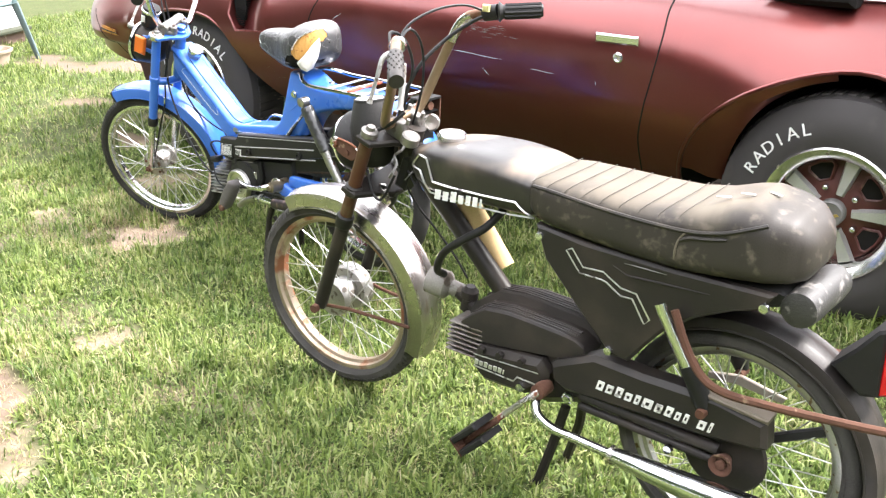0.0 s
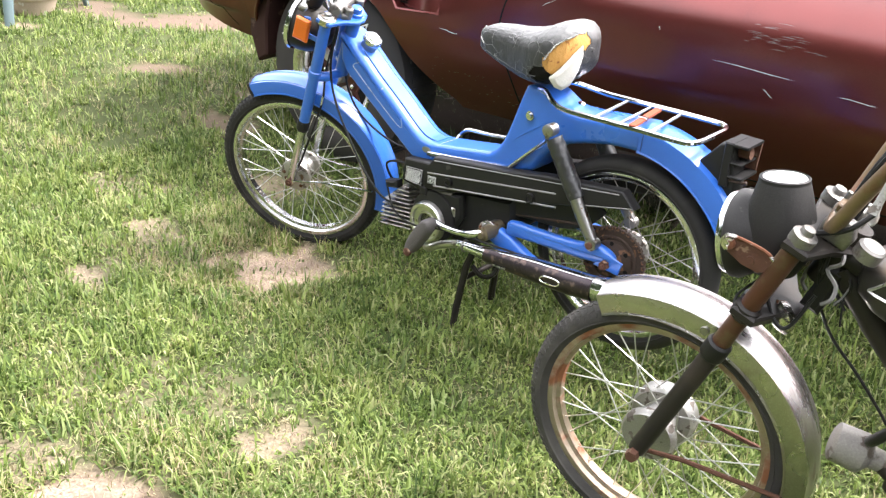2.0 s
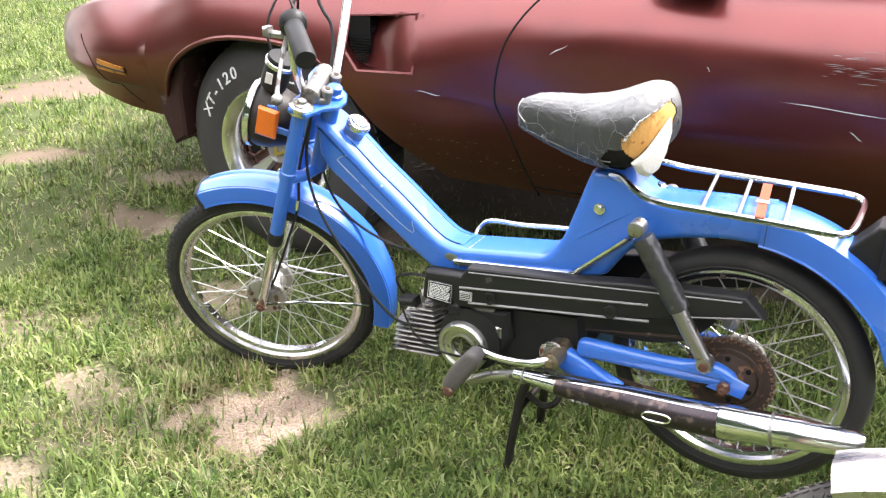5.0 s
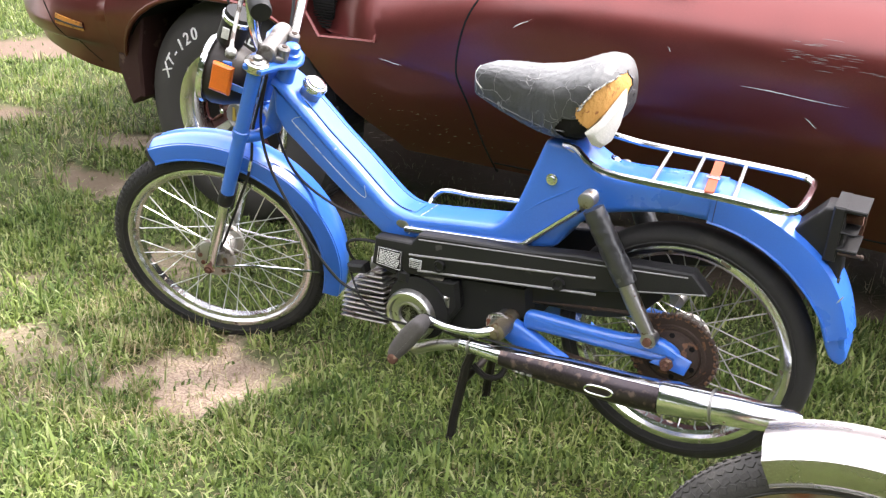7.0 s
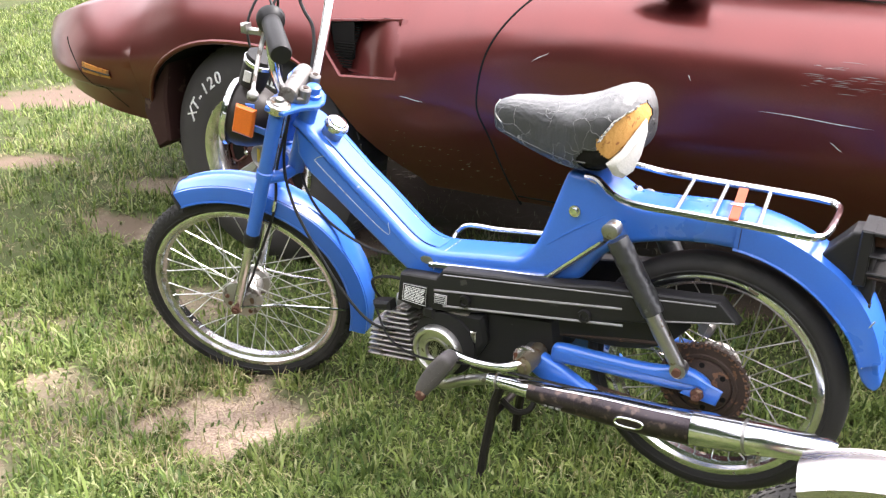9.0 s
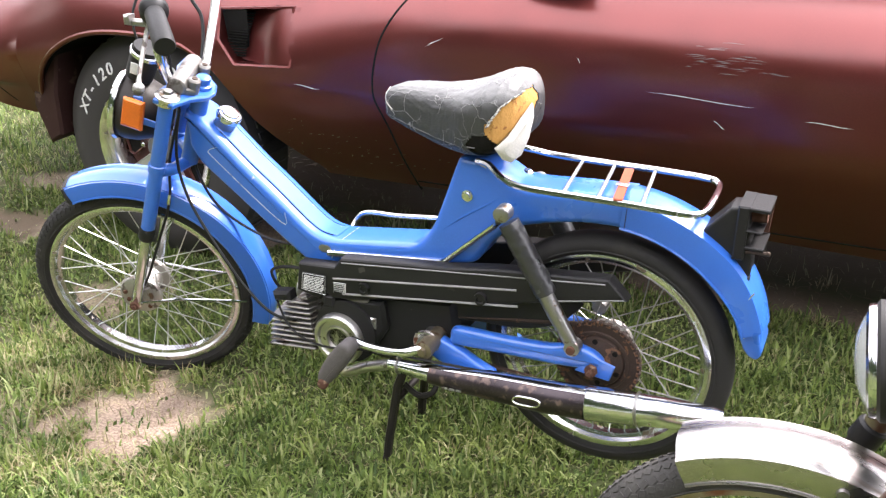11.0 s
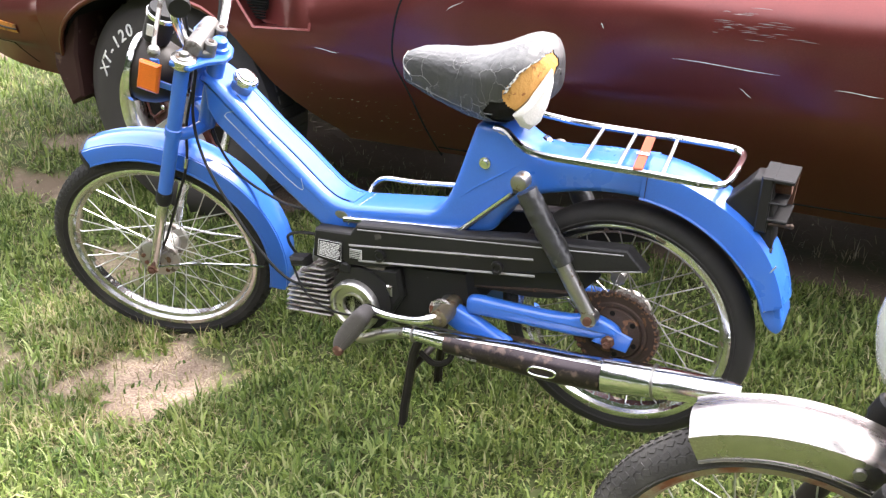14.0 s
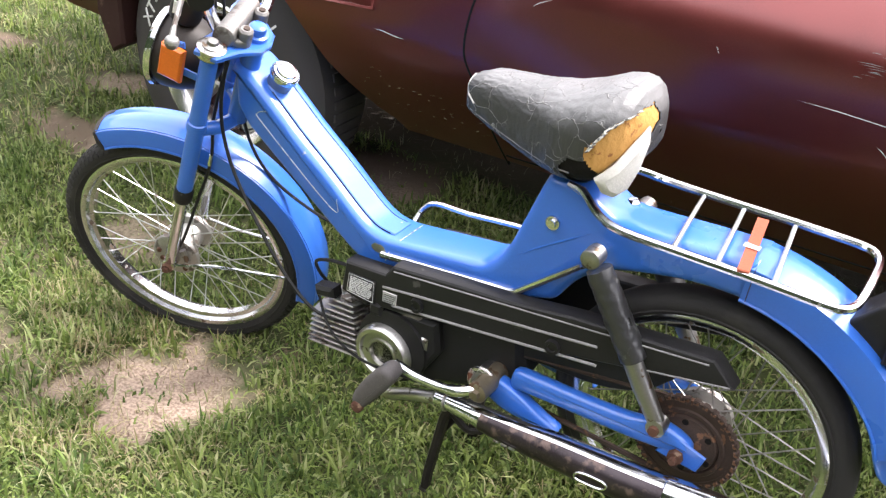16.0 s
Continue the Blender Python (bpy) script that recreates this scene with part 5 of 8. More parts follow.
    part("crank_boss", Shape().lathe([(-0.012, 0.016), (-0.010, 0.019), (0.16, 0.019)], (0.815, -0.13, 0.318), seg=18), BRASS, crank)
    part("crank_nut", Shape().lathe([(0, 0.010), (-0.008, 0.009), (-0.008, 0.001)], (0.815, -0.142, 0.318), seg=6), BRASS, crank)
    leaf = smooth([(0.640, 0.312), (0.652, 0.321), (0.669, 0.318), (0.673, 0.298), (0.650, 0.258), (0.626, 0.224), (0.607, 0.203), (0.594, 0.206), (0.588, 0.222), (0.597, 0.248), (0.618, 0.284)], 4)
    ped = part("pedal", Shape().plate(leaf, -0.195, -0.150, 0.011, steps=4), surf("scuffed_pedal_rubber", (0.105, 0.094, 0.092), 0.55, 0.0, alt=(0.075, 0.068, 0.066), spots=(0.17, 0.16, 0.155), spot_level=0.6, bump=0.2, spec=0.3), b, "worn grey rubber pedal block", sharp=60)
    part("pedal_bolt", Shape().lathe([(0.004, 0.012), (-0.004, 0.012), (-0.007, 0.009), (-0.008, 0.001)], (0.604, -0.193, 0.212), seg=14), RUST, ped, "rusty spindle end")
    part("pedal_cable", Shape().tube(smooth([(0.41, -0.075, 0.33), (0.47, -0.105, 0.27), (0.57, -0.135, 0.265), (0.72, -0.155, 0.30), (0.93, -0.13, 0.298), (1.06, -0.105, 0.292)], 5), 0.0028, 6), BLACK, b, "black brake cable")
    # stand
    for y in (-0.085, 0.085):
        part("stand_leg", Shape().tube([(0.735, y * 0.7, 0.225), (0.722, y * 0.9, 0.17), (0.703, y, 0.03), (0.700, y * 1.03, -0.015), (0.70, y * 1.15, -0.02)], 0.0105, 8), SATIN, b, "black centre stand leg")
    part("stand_loop", Shape().tube(smooth([(0.73, -0.06, 0.17), (0.765, -0.06, 0.15), (0.795, -0.05, 0.16), (0.80, -0.03, 0.19)], 4), 0.007, 8), SATIN, b)
    part("stand_crossbar", Shape().cyl((0.716, -0.078, 0.13), (0.716, 0.078, 0.13), 0.008), SATIN, b)
    # saddle: one padded form, its cover torn off at the back corner
    secs = [(0.672, 0.795, 0.014, 0.018, 0.018), (0.680, 0.796, 0.025, 0.032, 0.032), (0.705, 0.797, 0.034, 0.041, 0.043), (0.745, 0.796, 0.040, 0.053, 0.053), (0.79, 0.794, 0.044, 0.063, 0.064), (0.835, 0.795, 0.050, 0.072, 0.080),
            (0.875, 0.798, 0.059, 0.076, 0.096), (0.915, 0.803, 0.073, 0.075, 0.105), (0.938, 0.806, 0.076, 0.071, 0.102), (0.953, 0.809, 0.073, 0.064, 0.093), (0.968, 0.812, 0.065, 0.054, 0.078), (0.980, 0.814, 0.048, 0.042, 0.058), (0.989, 0.816, 0.028, 0.026, 0.034), (0.993, 0.817, 0.002, 0.002, 0.003)]
    tear = ((0.915, 0.790), (0.924, 0.797), (0.936, 0.817), (0.949, 0.837), (0.974, 0.856), (0.999, 0.886), (1.02, 0.90))
    hem = ((0.915, 0.790), (0.947, 0.764), (0.967, 0.776), (0.986, 0.822), (0.995, 0.834), (1.02, 0.85))
    along = [0.672 + 0.320 * (k / 170) ** 0.85 for k in range(170)] + [0.9925, 0.993]
    at = lambda x, q: float(np.interp(x, [c[0] for c in secs], [c[q] for c in secs]))
    AROUND, covers = 128, {"saddle": Shape(), "foam": Shape(), "hole": Shape()}
    grid = []
    for x in along:
        z, hu, hd, w = (at(x, q) for q in (1, 2, 3, 4))
        ring = []
        for k in range(AROUND):
            t = 2 * math.pi * k / AROUND
            c, q = math.cos(t), math.sin(t)
            g = 0.0012 * noise.noise((x * 60, t * 6, 1.0)) + 0.0008 * noise.noise((x * 190, t * 17, 4.0))
            e = 2 / (2.7 if q > 0 else 4.0)
            ring.append((x, math.copysign(abs(c) ** e, c) * (w + g), z + math.copysign(abs(q) ** e, q) * ((hu if q > 0 else hd) + g)))
        grid.append(ring)
    kinds = {}
    for a in range(len(along) - 1):
        for k in range(AROUND):
            e = (k + 1) % AROUND
            four = (grid[a][k], grid[a][e], grid[a + 1][e], grid[a + 1][k])
            x, y, z = (sum(p[q] for p in four) / 4 for q in range(3))
            x += 0.004 * noise.noise((x * 70, y * 70, z * 70))
            up = float(np.interp(x, [p[0] for p in tear], [p[1] for p in tear]))
            low = float(np.interp(x, [p[0] for p in hem], [p[1] for p in hem]))
            if x > 0.918 and y < -0.012 + 0.02 * noise.noise((x * 50, z * 50, 8.0)) and low < z < up:
                kind = "foam"
            elif y < 0.0 and math.hypot((x - 0.928) / 0.046, (z - 0.757) / 0.026) + 0.12 * noise.noise((x * 30, z * 30, 3.0)) < 1 and z < (low if x > 0.915 else 0.79):
                kind = "hole"
            else:
                kind = "saddle"
            kinds.setdefault(kind, []).append(four)
    mid = Vector((0.86, 0, 0.8))
    for kind, faces in kinds.items():
        sh, seen = covers[kind], {}
        v, f = [], []
        for four in faces:
            ids = []
            for p in four:
                if p not in seen:
                    seen[p] = len(v)
                    q = mid + (Vector(p) - mid) * {"foam": 0.985, "hole": 0.965}.get(kind, 1.0)
                    v.append(tuple(q))
                ids.append(seen[p])
            f.append(tuple(ids))
        sh.add(v, f)
    seat = part("saddle", covers["saddle"], FADED_LIT_TOP, b, "cracked grey vinyl saddle cover, torn at the back")
    # paler with height, part fading and part painted light from above
    lay(seat, "faded_lit_top", lambda x, y, z: step(-0.004, 0.034, z - 0.813 - 0.02 * step(0.85, 0.95, x) + 0.012 * noise.noise((x * 14, y * 14, z * 20)) + 0.005 * noise.noise((x * 60, y * 60, z * 60))) * (0.8 + 0.2 * noise.noise((x * 30, y * 30, 4.0))))
    part("torn_foam", covers["foam"], FOAM, seat, "yellowed foam bursting through")
    part("torn_hole", covers["hole"], DARK, seat, "black hollow under the torn cover")
    core = Shape().loft([(0.84 + (x - 0.84) * 0.9, z, 0, 1, hu * 0.88, hd * 0.88, w * 0.88) for x, z, hu, hd, w in secs[:-1]], 24, 2.7)
    part("padding", core, DARK, seat, "dark inner padding")
    part("torn_lining", blob([(0.944, -0.101, 0.757), (0.955, -0.094, 0.738), (0.969, -0.082, 0.730), (0.982, -0.066, 0.742), (0.991, -0.050, 0.775), (0.995, -0.042, 0.812), (0.993, -0.044, 0.836), (0.982, -0.070, 0.812), (0.967, -0.090, 0.782), (0.955, -0.099, 0.768)], (0.008, -0.009, -0.002), 0.7), CLOTH, seat, "torn white lining hanging out")
    edge = [(0.924, 0.797), (0.936, 0.817), (0.949, 0.837), (0.974, 0.856)]
    for k in range(26):
        f = k / 25 * 2.999
        i = int(f)
        x = edge[i][0] + (edge[i + 1][0] - edge[i][0]) * (f - i)
        z = edge[i][1] + (edge[i + 1][1] - edge[i][1]) * (f - i)
        h, w, zc = at(x, 2), at(x, 4), at(x, 1)
        y = -w * max(0.0, 1 - (abs(z - zc) / h) ** 2.7) ** (1 / 2.7)
        p = Vector((x, y - 0.001, z))
        part("torn_edge", Shape().tube([p, p + Vector((random.uniform(0.001, 0.005), -0.001, random.uniform(0.001, 0.004))), p + Vector((0.007, 0.001, random.uniform(0.003, 0.008)))], [0.0012, 0.0016, 0.0006], 5), CLOTH if k % 3 else CRACKED, seat)
    hemline = [(x, -at(x, 4) * 0.94, at(x, 1) - at(x, 3) * 0.62 - 0.002) for x in (0.69, 0.72, 0.76, 0.80, 0.84, 0.87, 0.90)]
    part("seam", Shape().tube(hemline, 0.0014, 5), GREY_PLASTIC, seat, "pale welt along the skirt")
    part("nose_fray", Shape().tube(smooth([(0.678, -0.006, 0.821), (0.6765, -0.022, 0.810), (0.684, -0.034, 0.797), (0.70, -0.043, 0.787)], 4), 0.0014, 5), CLOTH, seat, "white frayed edge on the nose")
    part("saddle_post", Shape().cyl((0.868, 0, 0.69), (0.872, 0, 0.75), 0.014), STEEL, b)
    part("saddle_pan", Shape().plate([(0.80, 0.738), (0.94, 0.732), (0.95, 0.747), (0.80, 0.752)], -0.05, 0.05, 0.006), BLACK, seat)
    # luggage rack
    rail = lambda y: smooth([(0.885, y * 0.45, 0.708), (0.915, y * 0.62, 0.712), (0.955, y * 0.9, 0.70), (1.00, y, 0.693), (1.10, y, 0.693), (1.20, y, 0.694), (1.29, y, 0.693), (1.318, y * 0.9, 0.692), (1.328, y * 0.6, 0.692), (1.330, 0, 0.692)], 4)
    rack = part("luggage_rack", Shape().tube(rail(-0.1), 0.0066, 8).tube(rail(0.1), 0.0066, 8), CHROME, b, "chrome wire luggage rack")
    for x in (1.065, 1.13, 1.21):
        part("rack_bar", Shape().cyl((x + 0.012, -0.1, 0.693), (x - 0.012, 0.1, 0.690), 0.0038, seg=8), SPOKE, rack)
    part("rack_foot", Shape().box((0.90, -0.044, 0.703), (0.02, 0.012, 0.014), 0.003), STEEL, rack)
    strap = Matrix.Translation((1.165, 0, 0.700)) @ Matrix.Rotation(radians(8), 4, "Z")
    part("strap", Shape().box((0, -0.02, 0), (0.017, 0.17, 0.005), 0.002, strap.to_3x3().to_4x4()).moved(Matrix.Translation((1.168, 0, 0.700))), BROWN_STRAP, rack, "faded red strap on the rack")
    part("strap_buckle", Shape().box((1.17, -0.035, 0.704), (0.024, 0.012, 0.004), 0.0015), CHROME, rack)
    part("rack_knob", Shape().lathe([(0, 0.014), (0.012, 0.013), (0.016, 0.008), (0.016, 0.001)], (0.962, 0.03, 0.664), (0, 0, 1), 16), CHROME, b)
    # broken tail lamp
    tl = part("tail_lamp_bracket", Shape().plate([(1.318, 0.628), (1.322, 0.642), (1.345, 0.668), (1.364, 0.692), (1.396, 0.696), (1.402, 0.655), (1.410, 0.60), (1.414, 0.548), (1.404, 0.532), (1.382, 0.536), (1.374, 0.556), (1.362, 0.585)], -0.032, 0.032, 0.006, steps=3), BLACK, b, "black bracket of a broken tail lamp")
    part("lamp_frame", Shape().plate([(1.378, 0.600), (1.398, 0.600), (1.398, 0.702), (1.378, 0.702)], -0.043, 0.043, 0.003), BLACK, tl, "scuffed lamp frame")
    for x0, z0, x1, z1 in ((1.396, 0.694, 1.432, 0.701), (1.396, 0.622, 1.430, 0.628), (1.396, 0.655, 1.424, 0.659)):
        part("lamp_shelf", Shape().plate([(x0, z0), (x1, z0), (x1, z1), (x0, z1)], -0.042, 0.042, 0.0015), BLACK, tl)
    part("lamp_wall", Shape().plate([(1.396, 0.628), (1.428, 0.630), (1.431, 0.694), (1.396, 0.694)], 0.036, 0.042, 0.001), RUST, tl, "rusty back of the lamp")
    part("lamp_stub", Shape().cyl((1.396, 0.0, 0.674), (1.426, 0.0, 0.676), 0.013), RUST, tl)
    part("lamp_screw", Shape().cyl((1.40, -0.036, 0.617), (1.438, -0.036, 0.619), 0.004, seg=8).ball((1.438, -0.036, 0.619), 0.005, 8), DARK_RUST, tl)
    part("lamp_block", Shape().box((1.397, -0.012, 0.556), (0.034, 0.05, 0.022), 0.004).box((1.402, -0.012, 0.540), (0.024, 0.04, 0.018), 0.004), BLACK, tl)
    part("lamp_wire", Shape().tube(smooth([(1.404, -0.03, 0.545), (1.418, -0.034, 0.53), (1.420, -0.034, 0.512), (1.414, -0.034, 0.502)], 4), 0.0022, 6), BLACK, tl)
    make_blue_front(b)
    return b


def make_blue_front(b):
    """Fork, front wheel, mudguard and handlebar, turned to the left."""
    rake, turn = radians(20.5), radians(20)
    up = Vector((math.sin(rake), 0, math.cos(rake)))
    M = Matrix.Translation((-0.03, 0, 0.228)) @ Matrix.Rotation(radians(4.5), 4, "X") @ Matrix.Rotation(turn, 4, up)
    leg = lambda s, y, f=0.0: up * s + Vector((f * math.cos(rake), y, -f * math.sin(rake)))
    moped_wheel("front_wheel", b, M, 0.284, RIM, 0.030, 0.045, rim_label="bright steel rim with wire spokes", tread=100)
    bp = part("brake_plate", Shape().lathe([(-0.061, 0.001), (-0.061, 0.014), (-0.057, 0.018), (-0.056, 0.044), (-0.052, 0.052), (-0.044, 0.054)], seg=32).moved(M), ALU, b, "dull round brake plate")
    part("brake_arm", Shape().tube([(0.028, -0.064, 0.03), (0.034, -0.066, 0.008), (0.030, -0.066, -0.018)], [0.0075, 0.006, 0.005], 8).moved(M), STEEL, bp, "small grey brake arm")
    for x, z in ((-0.034, 0.014), (-0.030, -0.008), (0.012, 0.036), (0.02, -0.03)):
        part("plate_bolt", Shape().cyl((x, -0.055, z), (x, -0.061, z), 0.0058, seg=8).moved(M), RUST, bp, "rusty bolt")
    for y in (-0.08, 0.08):
        lg = part("fork_leg", Shape().tube([leg(0.225, y), leg(0.40, y), leg(0.402, y), leg(0.42, y), leg(0.422, y), leg(0.595, y)], [0.0165, 0.0165, 0.0195, 0.0195, 0.0165, 0.0165], 16).moved(M), BLUE, b, "blue telescopic fork leg")
        part("fork_boot", Shape().tube([leg(0.205, y), leg(0.21, y), leg(0.235, y), leg(0.24, y)], [0.017, 0.0195, 0.0195, 0.017], 16).moved(M), BLACK, lg)
        part("fork_slider", Shape().tube([leg(0.0, y), leg(0.01, y), leg(0.21, y)], [0.010, 0.0135, 0.0135], 14).moved(M), CHROME, lg, "tarnished chrome slider")
        part("slider_foot", Shape().lathe([(-0.012, 0.012), (-0.010, 0.015), (0.010, 0.015), (0.012, 0.012)], leg(0.0, y), seg=16).moved(M), PITTED, lg)
        part("fork_cap", Shape().tube([leg(0.598, y), leg(0.604, y), leg(0.606, y), leg(0.612, y)], [0.019, 0.019, 0.011, 0.009], 14).moved(M), STEEL if y < 0 else BLUE, lg)
    part("axle_nut", Shape().lathe([(0, 0.012), (-0.010, 0.011), (-0.010, 0.006), (-0.016, 0.006), (-0.016, 0.001)], (0, -0.09, 0), seg=8).moved(M), RUST, b, "rusty axle nut")
    # clamps: a flat plate on top, a bridge lower down
    base = Matrix((( math.cos(rake), 0, math.sin(rake), 0), (0, 1, 0, 0), (-math.sin(rake), 0, math.cos(rake), 0), (0, 0, 0, 1)))
    top = [(-0.022, -0.105), (0.02, -0.105), (0.045, -0.06), (0.075, -0.03), (0.082, 0.0), (0.075, 0.03), (0.045, 0.06), (0.02, 0.105), (-0.022, 0.105), (-0.026, 0.06), (-0.01, 0.0), (-0.026, -0.06)]
    clamp = part("fork_clamp", Shape().plate(top, 0.583, 0.598, 0.004, axes="xy").moved(M @ base), BLUE, b, "chipped blue fork clamp")
    part("clamp_lobe", Shape().tube([leg(0.580, -0.08), leg(0.582, -0.08), leg(0.599, -0.08), leg(0.601, -0.08)], [0.024, 0.027, 0.027, 0.024], 20).moved(M), PITTED, clamp, "bare metal lobe where the paint is gone")
    part("stem_nut", Shape().lathe([(0.598, 0.022), (0.606, 0.022), (0.608, 0.016), (0.622, 0.016), (0.625, 0.012), (0.625, 0.001)], (0.05, 0.0, 0), (0, 0, 1), 14).moved(M @ base), BLUE, clamp, "blue steering nut")
    part("lower_clamp", Shape().tube([(0.0, -0.08, 0.40), (0.03, -0.05, 0.40), (0.05, 0.0, 0.40), (0.03, 0.05, 0.40), (0.0, 0.08, 0.40)], 0.0145, 12).moved(M @ base), BLUE, b, "blue tube bridge of the fork")
    part("head_tube", Shape().cyl((0.05, 0, 0.40), (0.05, 0, 0.60), 0.020).moved(M @ base), BLUE, b)
    cast = part("bar_clamp", Shape().tube([(0.010, -0.062, 0.612), (0.010, -0.058, 0.612), (0.010, 0.058, 0.616), (0.010, 0.062, 0.616)], [0.016, 0.0205, 0.0205, 0.016], 16).plate([(-0.012, -0.055), (0.035, -0.055), (0.05, -0.045), (0.05, 0.045), (0.035, 0.055), (-0.012, 0.055)], 0.596, 0.612, 0.005, axes="xy", steps=3).moved(M @ base), DULL_CAST, clamp, "cast handlebar clamp")
    for y in (-0.035, 0.035):
        part("clamp_ear", Shape().tube([(0.040, y, 0.598), (0.040, y, 0.628), (0.040, y, 0.632)], [0.0135, 0.0135, 0.010], 14).moved(M @ base), DULL_CAST, cast)
        part("clamp_screw", Shape().cyl((0.040, y, 0.628), (0.040, y, 0.634), 0.0062, seg=10).moved(M @ base), DARK_RUST, cast)
    mg = part("front_mudguard", fender((0, 0), 0.329, 112, -17, 0.046, 0.044, 30).moved(M), BLUE, b)
    tip = lambda r, y: (math.cos(radians(112)) * r, y, math.sin(radians(112)) * r)
    part("mudguard_tip", Shape().tube([tip(0.284, -0.046), tip(0.304, -0.047), tip(0.322, -0.041), tip(0.329, -0.02), tip(0.330, 0.02), tip(0.322, 0.041), tip(0.304, 0.047), tip(0.284, 0.046)], 0.0045, 8).moved(M), WORN_BLACK, mg, "dark rubber edge")
    part("mudguard_line", Shape().tube([(math.cos(radians(a)) * 0.3265, -0.041, math.sin(radians(a)) * 0.3265) for a in range(111, -16, -6)], 0.0013, 5).moved(M), BLUE, mg)
    for y in (-0.05, 0.05):
        part("mudguard_stay", Shape().tube([(0.0, y * 1.7, 0.0), (0.10, y * 1.25, -0.004), (0.27, y, -0.015)], 0.0033, 6).moved(M), CHROME, mg, "thin bright stay")
    # headlamp with its bracket, speedometer and side reflector
    H = M @ base
    hl = part("headlamp", Shape().lathe([(-0.065, 0.069), (-0.05, 0.074), (-0.02, 0.071), (0.02, 0.056), (0.04, 0.032), (0.046, 0.001)], (-0.046, 0, 0.500), (1, 0, 0.1), 28).moved(H), SATIN, b, "black round headlamp")
    part("lamp_ring", Shape().lathe([(-0.078, 0.066), (-0.077, 0.076), (-0.071, 0.079), (-0.064, 0.077), (-0.066, 0.068)], (-0.046, 0, 0.500), (1, 0, 0.1), 28, True).moved(H), CHROME, hl)
    part("lamp_glass", Shape().lathe([(-0.092, 0.001), (-0.087, 0.036), (-0.076, 0.067)], (-0.046, 0, 0.500), (1, 0, 0.1), 24).moved(H), LENS_GLASS, hl)
    for y in (-0.062, 0.062):
        part("lamp_bracket", Shape().box((-0.04, y * 1.2, 0.515), (0.10, 0.004, 0.016), 0.001).moved(H), BLUE, hl)
    sp = part("speedometer", Shape().lathe([(-0.04, 0.02), (-0.03, 0.030), (0.03, 0.033), (0.045, 0.031), (0.047, 0.001)], (-0.083, 0.0, 0.606), (0.15, 0, 1), 24).moved(H), BLACK, b, "black speedometer with a ribbed case")
    part("speedometer_ring", Shape().lathe([(0.024, 0.0335), (0.026, 0.0355), (0.034, 0.0355), (0.036, 0.0335)], (-0.083, 0.0, 0.606), (0.15, 0, 1), 24, True).moved(H), CHROME, sp)
    part("speedometer_tag", Shape().box((-0.091, -0.032, 0.608), (0.016, 0.004, 0.026), 0.001).moved(H), WHITE, sp)
    rf = part("side_reflector", Shape().plate([(-0.024, -0.032), (0.024, -0.032), (0.024, 0.032), (-0.024, 0.032)], -0.012, 0.004, 0.004).moved(Matrix.Translation((0.122, -0.135, 0.727)) @ Matrix.Rotation(radians(12), 4, "Z") @ Matrix.Rotation(radians(14), 4, "Y")), AMBER, b, "square orange side reflector")
    part("reflector_arm", Shape().box((0.10, -0.112, 0.752), (0.06, 0.006, 0.012), 0.002), BLUE, rf)
    # handlebar with grips, levers and cables
    bar = part("handlebar", Shape().tube(smooth([(0.30, -0.228, 0.946), (0.25, -0.18, 0.963), (0.228, -0.158, 0.935), (0.207, -0.13, 0.862), (0.190, -0.10, 0.815), (0.190, -0.078, 0.785), (0.188, -0.05, 0.779), (0.185, 0.0, 0.788), (0.182, 0.04, 0.794), (0.178, 0.062, 0.82), (0.164, 0.112, 0.894), (0.147, 0.165, 0.98), (0.154, 0.18, 1.005), (0.173, 0.19, 1.014)], 5), 0.0112, 12), CHROME, b, "high chrome handlebar")
    part("grip", Shape().tube([(0.244, -0.174, 0.966), (0.248, -0.178, 0.965), (0.256, -0.187, 0.961), (0.262, -0.193, 0.959), (0.350, -0.276, 0.924), (0.354, -0.280, 0.922)], [0.024, 0.029, 0.028, 0.0195, 0.0215, 0.0195], 20), BLACK, bar, "black rubber grip")
    part("grip", Shape().tube([(0.222, 0.218, 1.025), (0.228, 0.223, 1.026), (0.236, 0.228, 1.028), (0.31, 0.287, 1.038)], [0.022, 0.024, 0.0165, 0.0165], 18), BLACK, bar, "black rubber grip")
    part("throttle_body", Shape().tube([(0.165, 0.187, 1.012), (0.175, 0.192, 1.015), (0.224, 0.219, 1.025)], [0.014, 0.020, 0.020], 14), GREY_PLASTIC, bar)
    part("brake_lever", Shape().tube(smooth([(0.226, -0.165, 0.945), (0.216, -0.175, 0.905), (0.236, -0.225, 0.85), (0.247, -0.245, 0.827)], 4), [0.006, 0.0065, 0.007, 0.007, 0.007, 0.007, 0.0065, 0.006, 0.006, 0.006, 0.007, 0.008, 0.010], 10, flat=0.7), ALU, bar, "cast brake lever with a ball end")
    part("lever_ball", Shape().ball((0.248, -0.247, 0.823), 0.0125), ALU, bar)
    part("lever_mount", Shape().box((0.226, -0.158, 0.945), (0.045, 0.03, 0.03), 0.008).box((0.186, -0.158, 0.93), (0.05, 0.016, 0.014), 0.004).box((0.168, -0.162, 0.936), (0.014, 0.026, 0.02), 0.004), STEEL, bar)
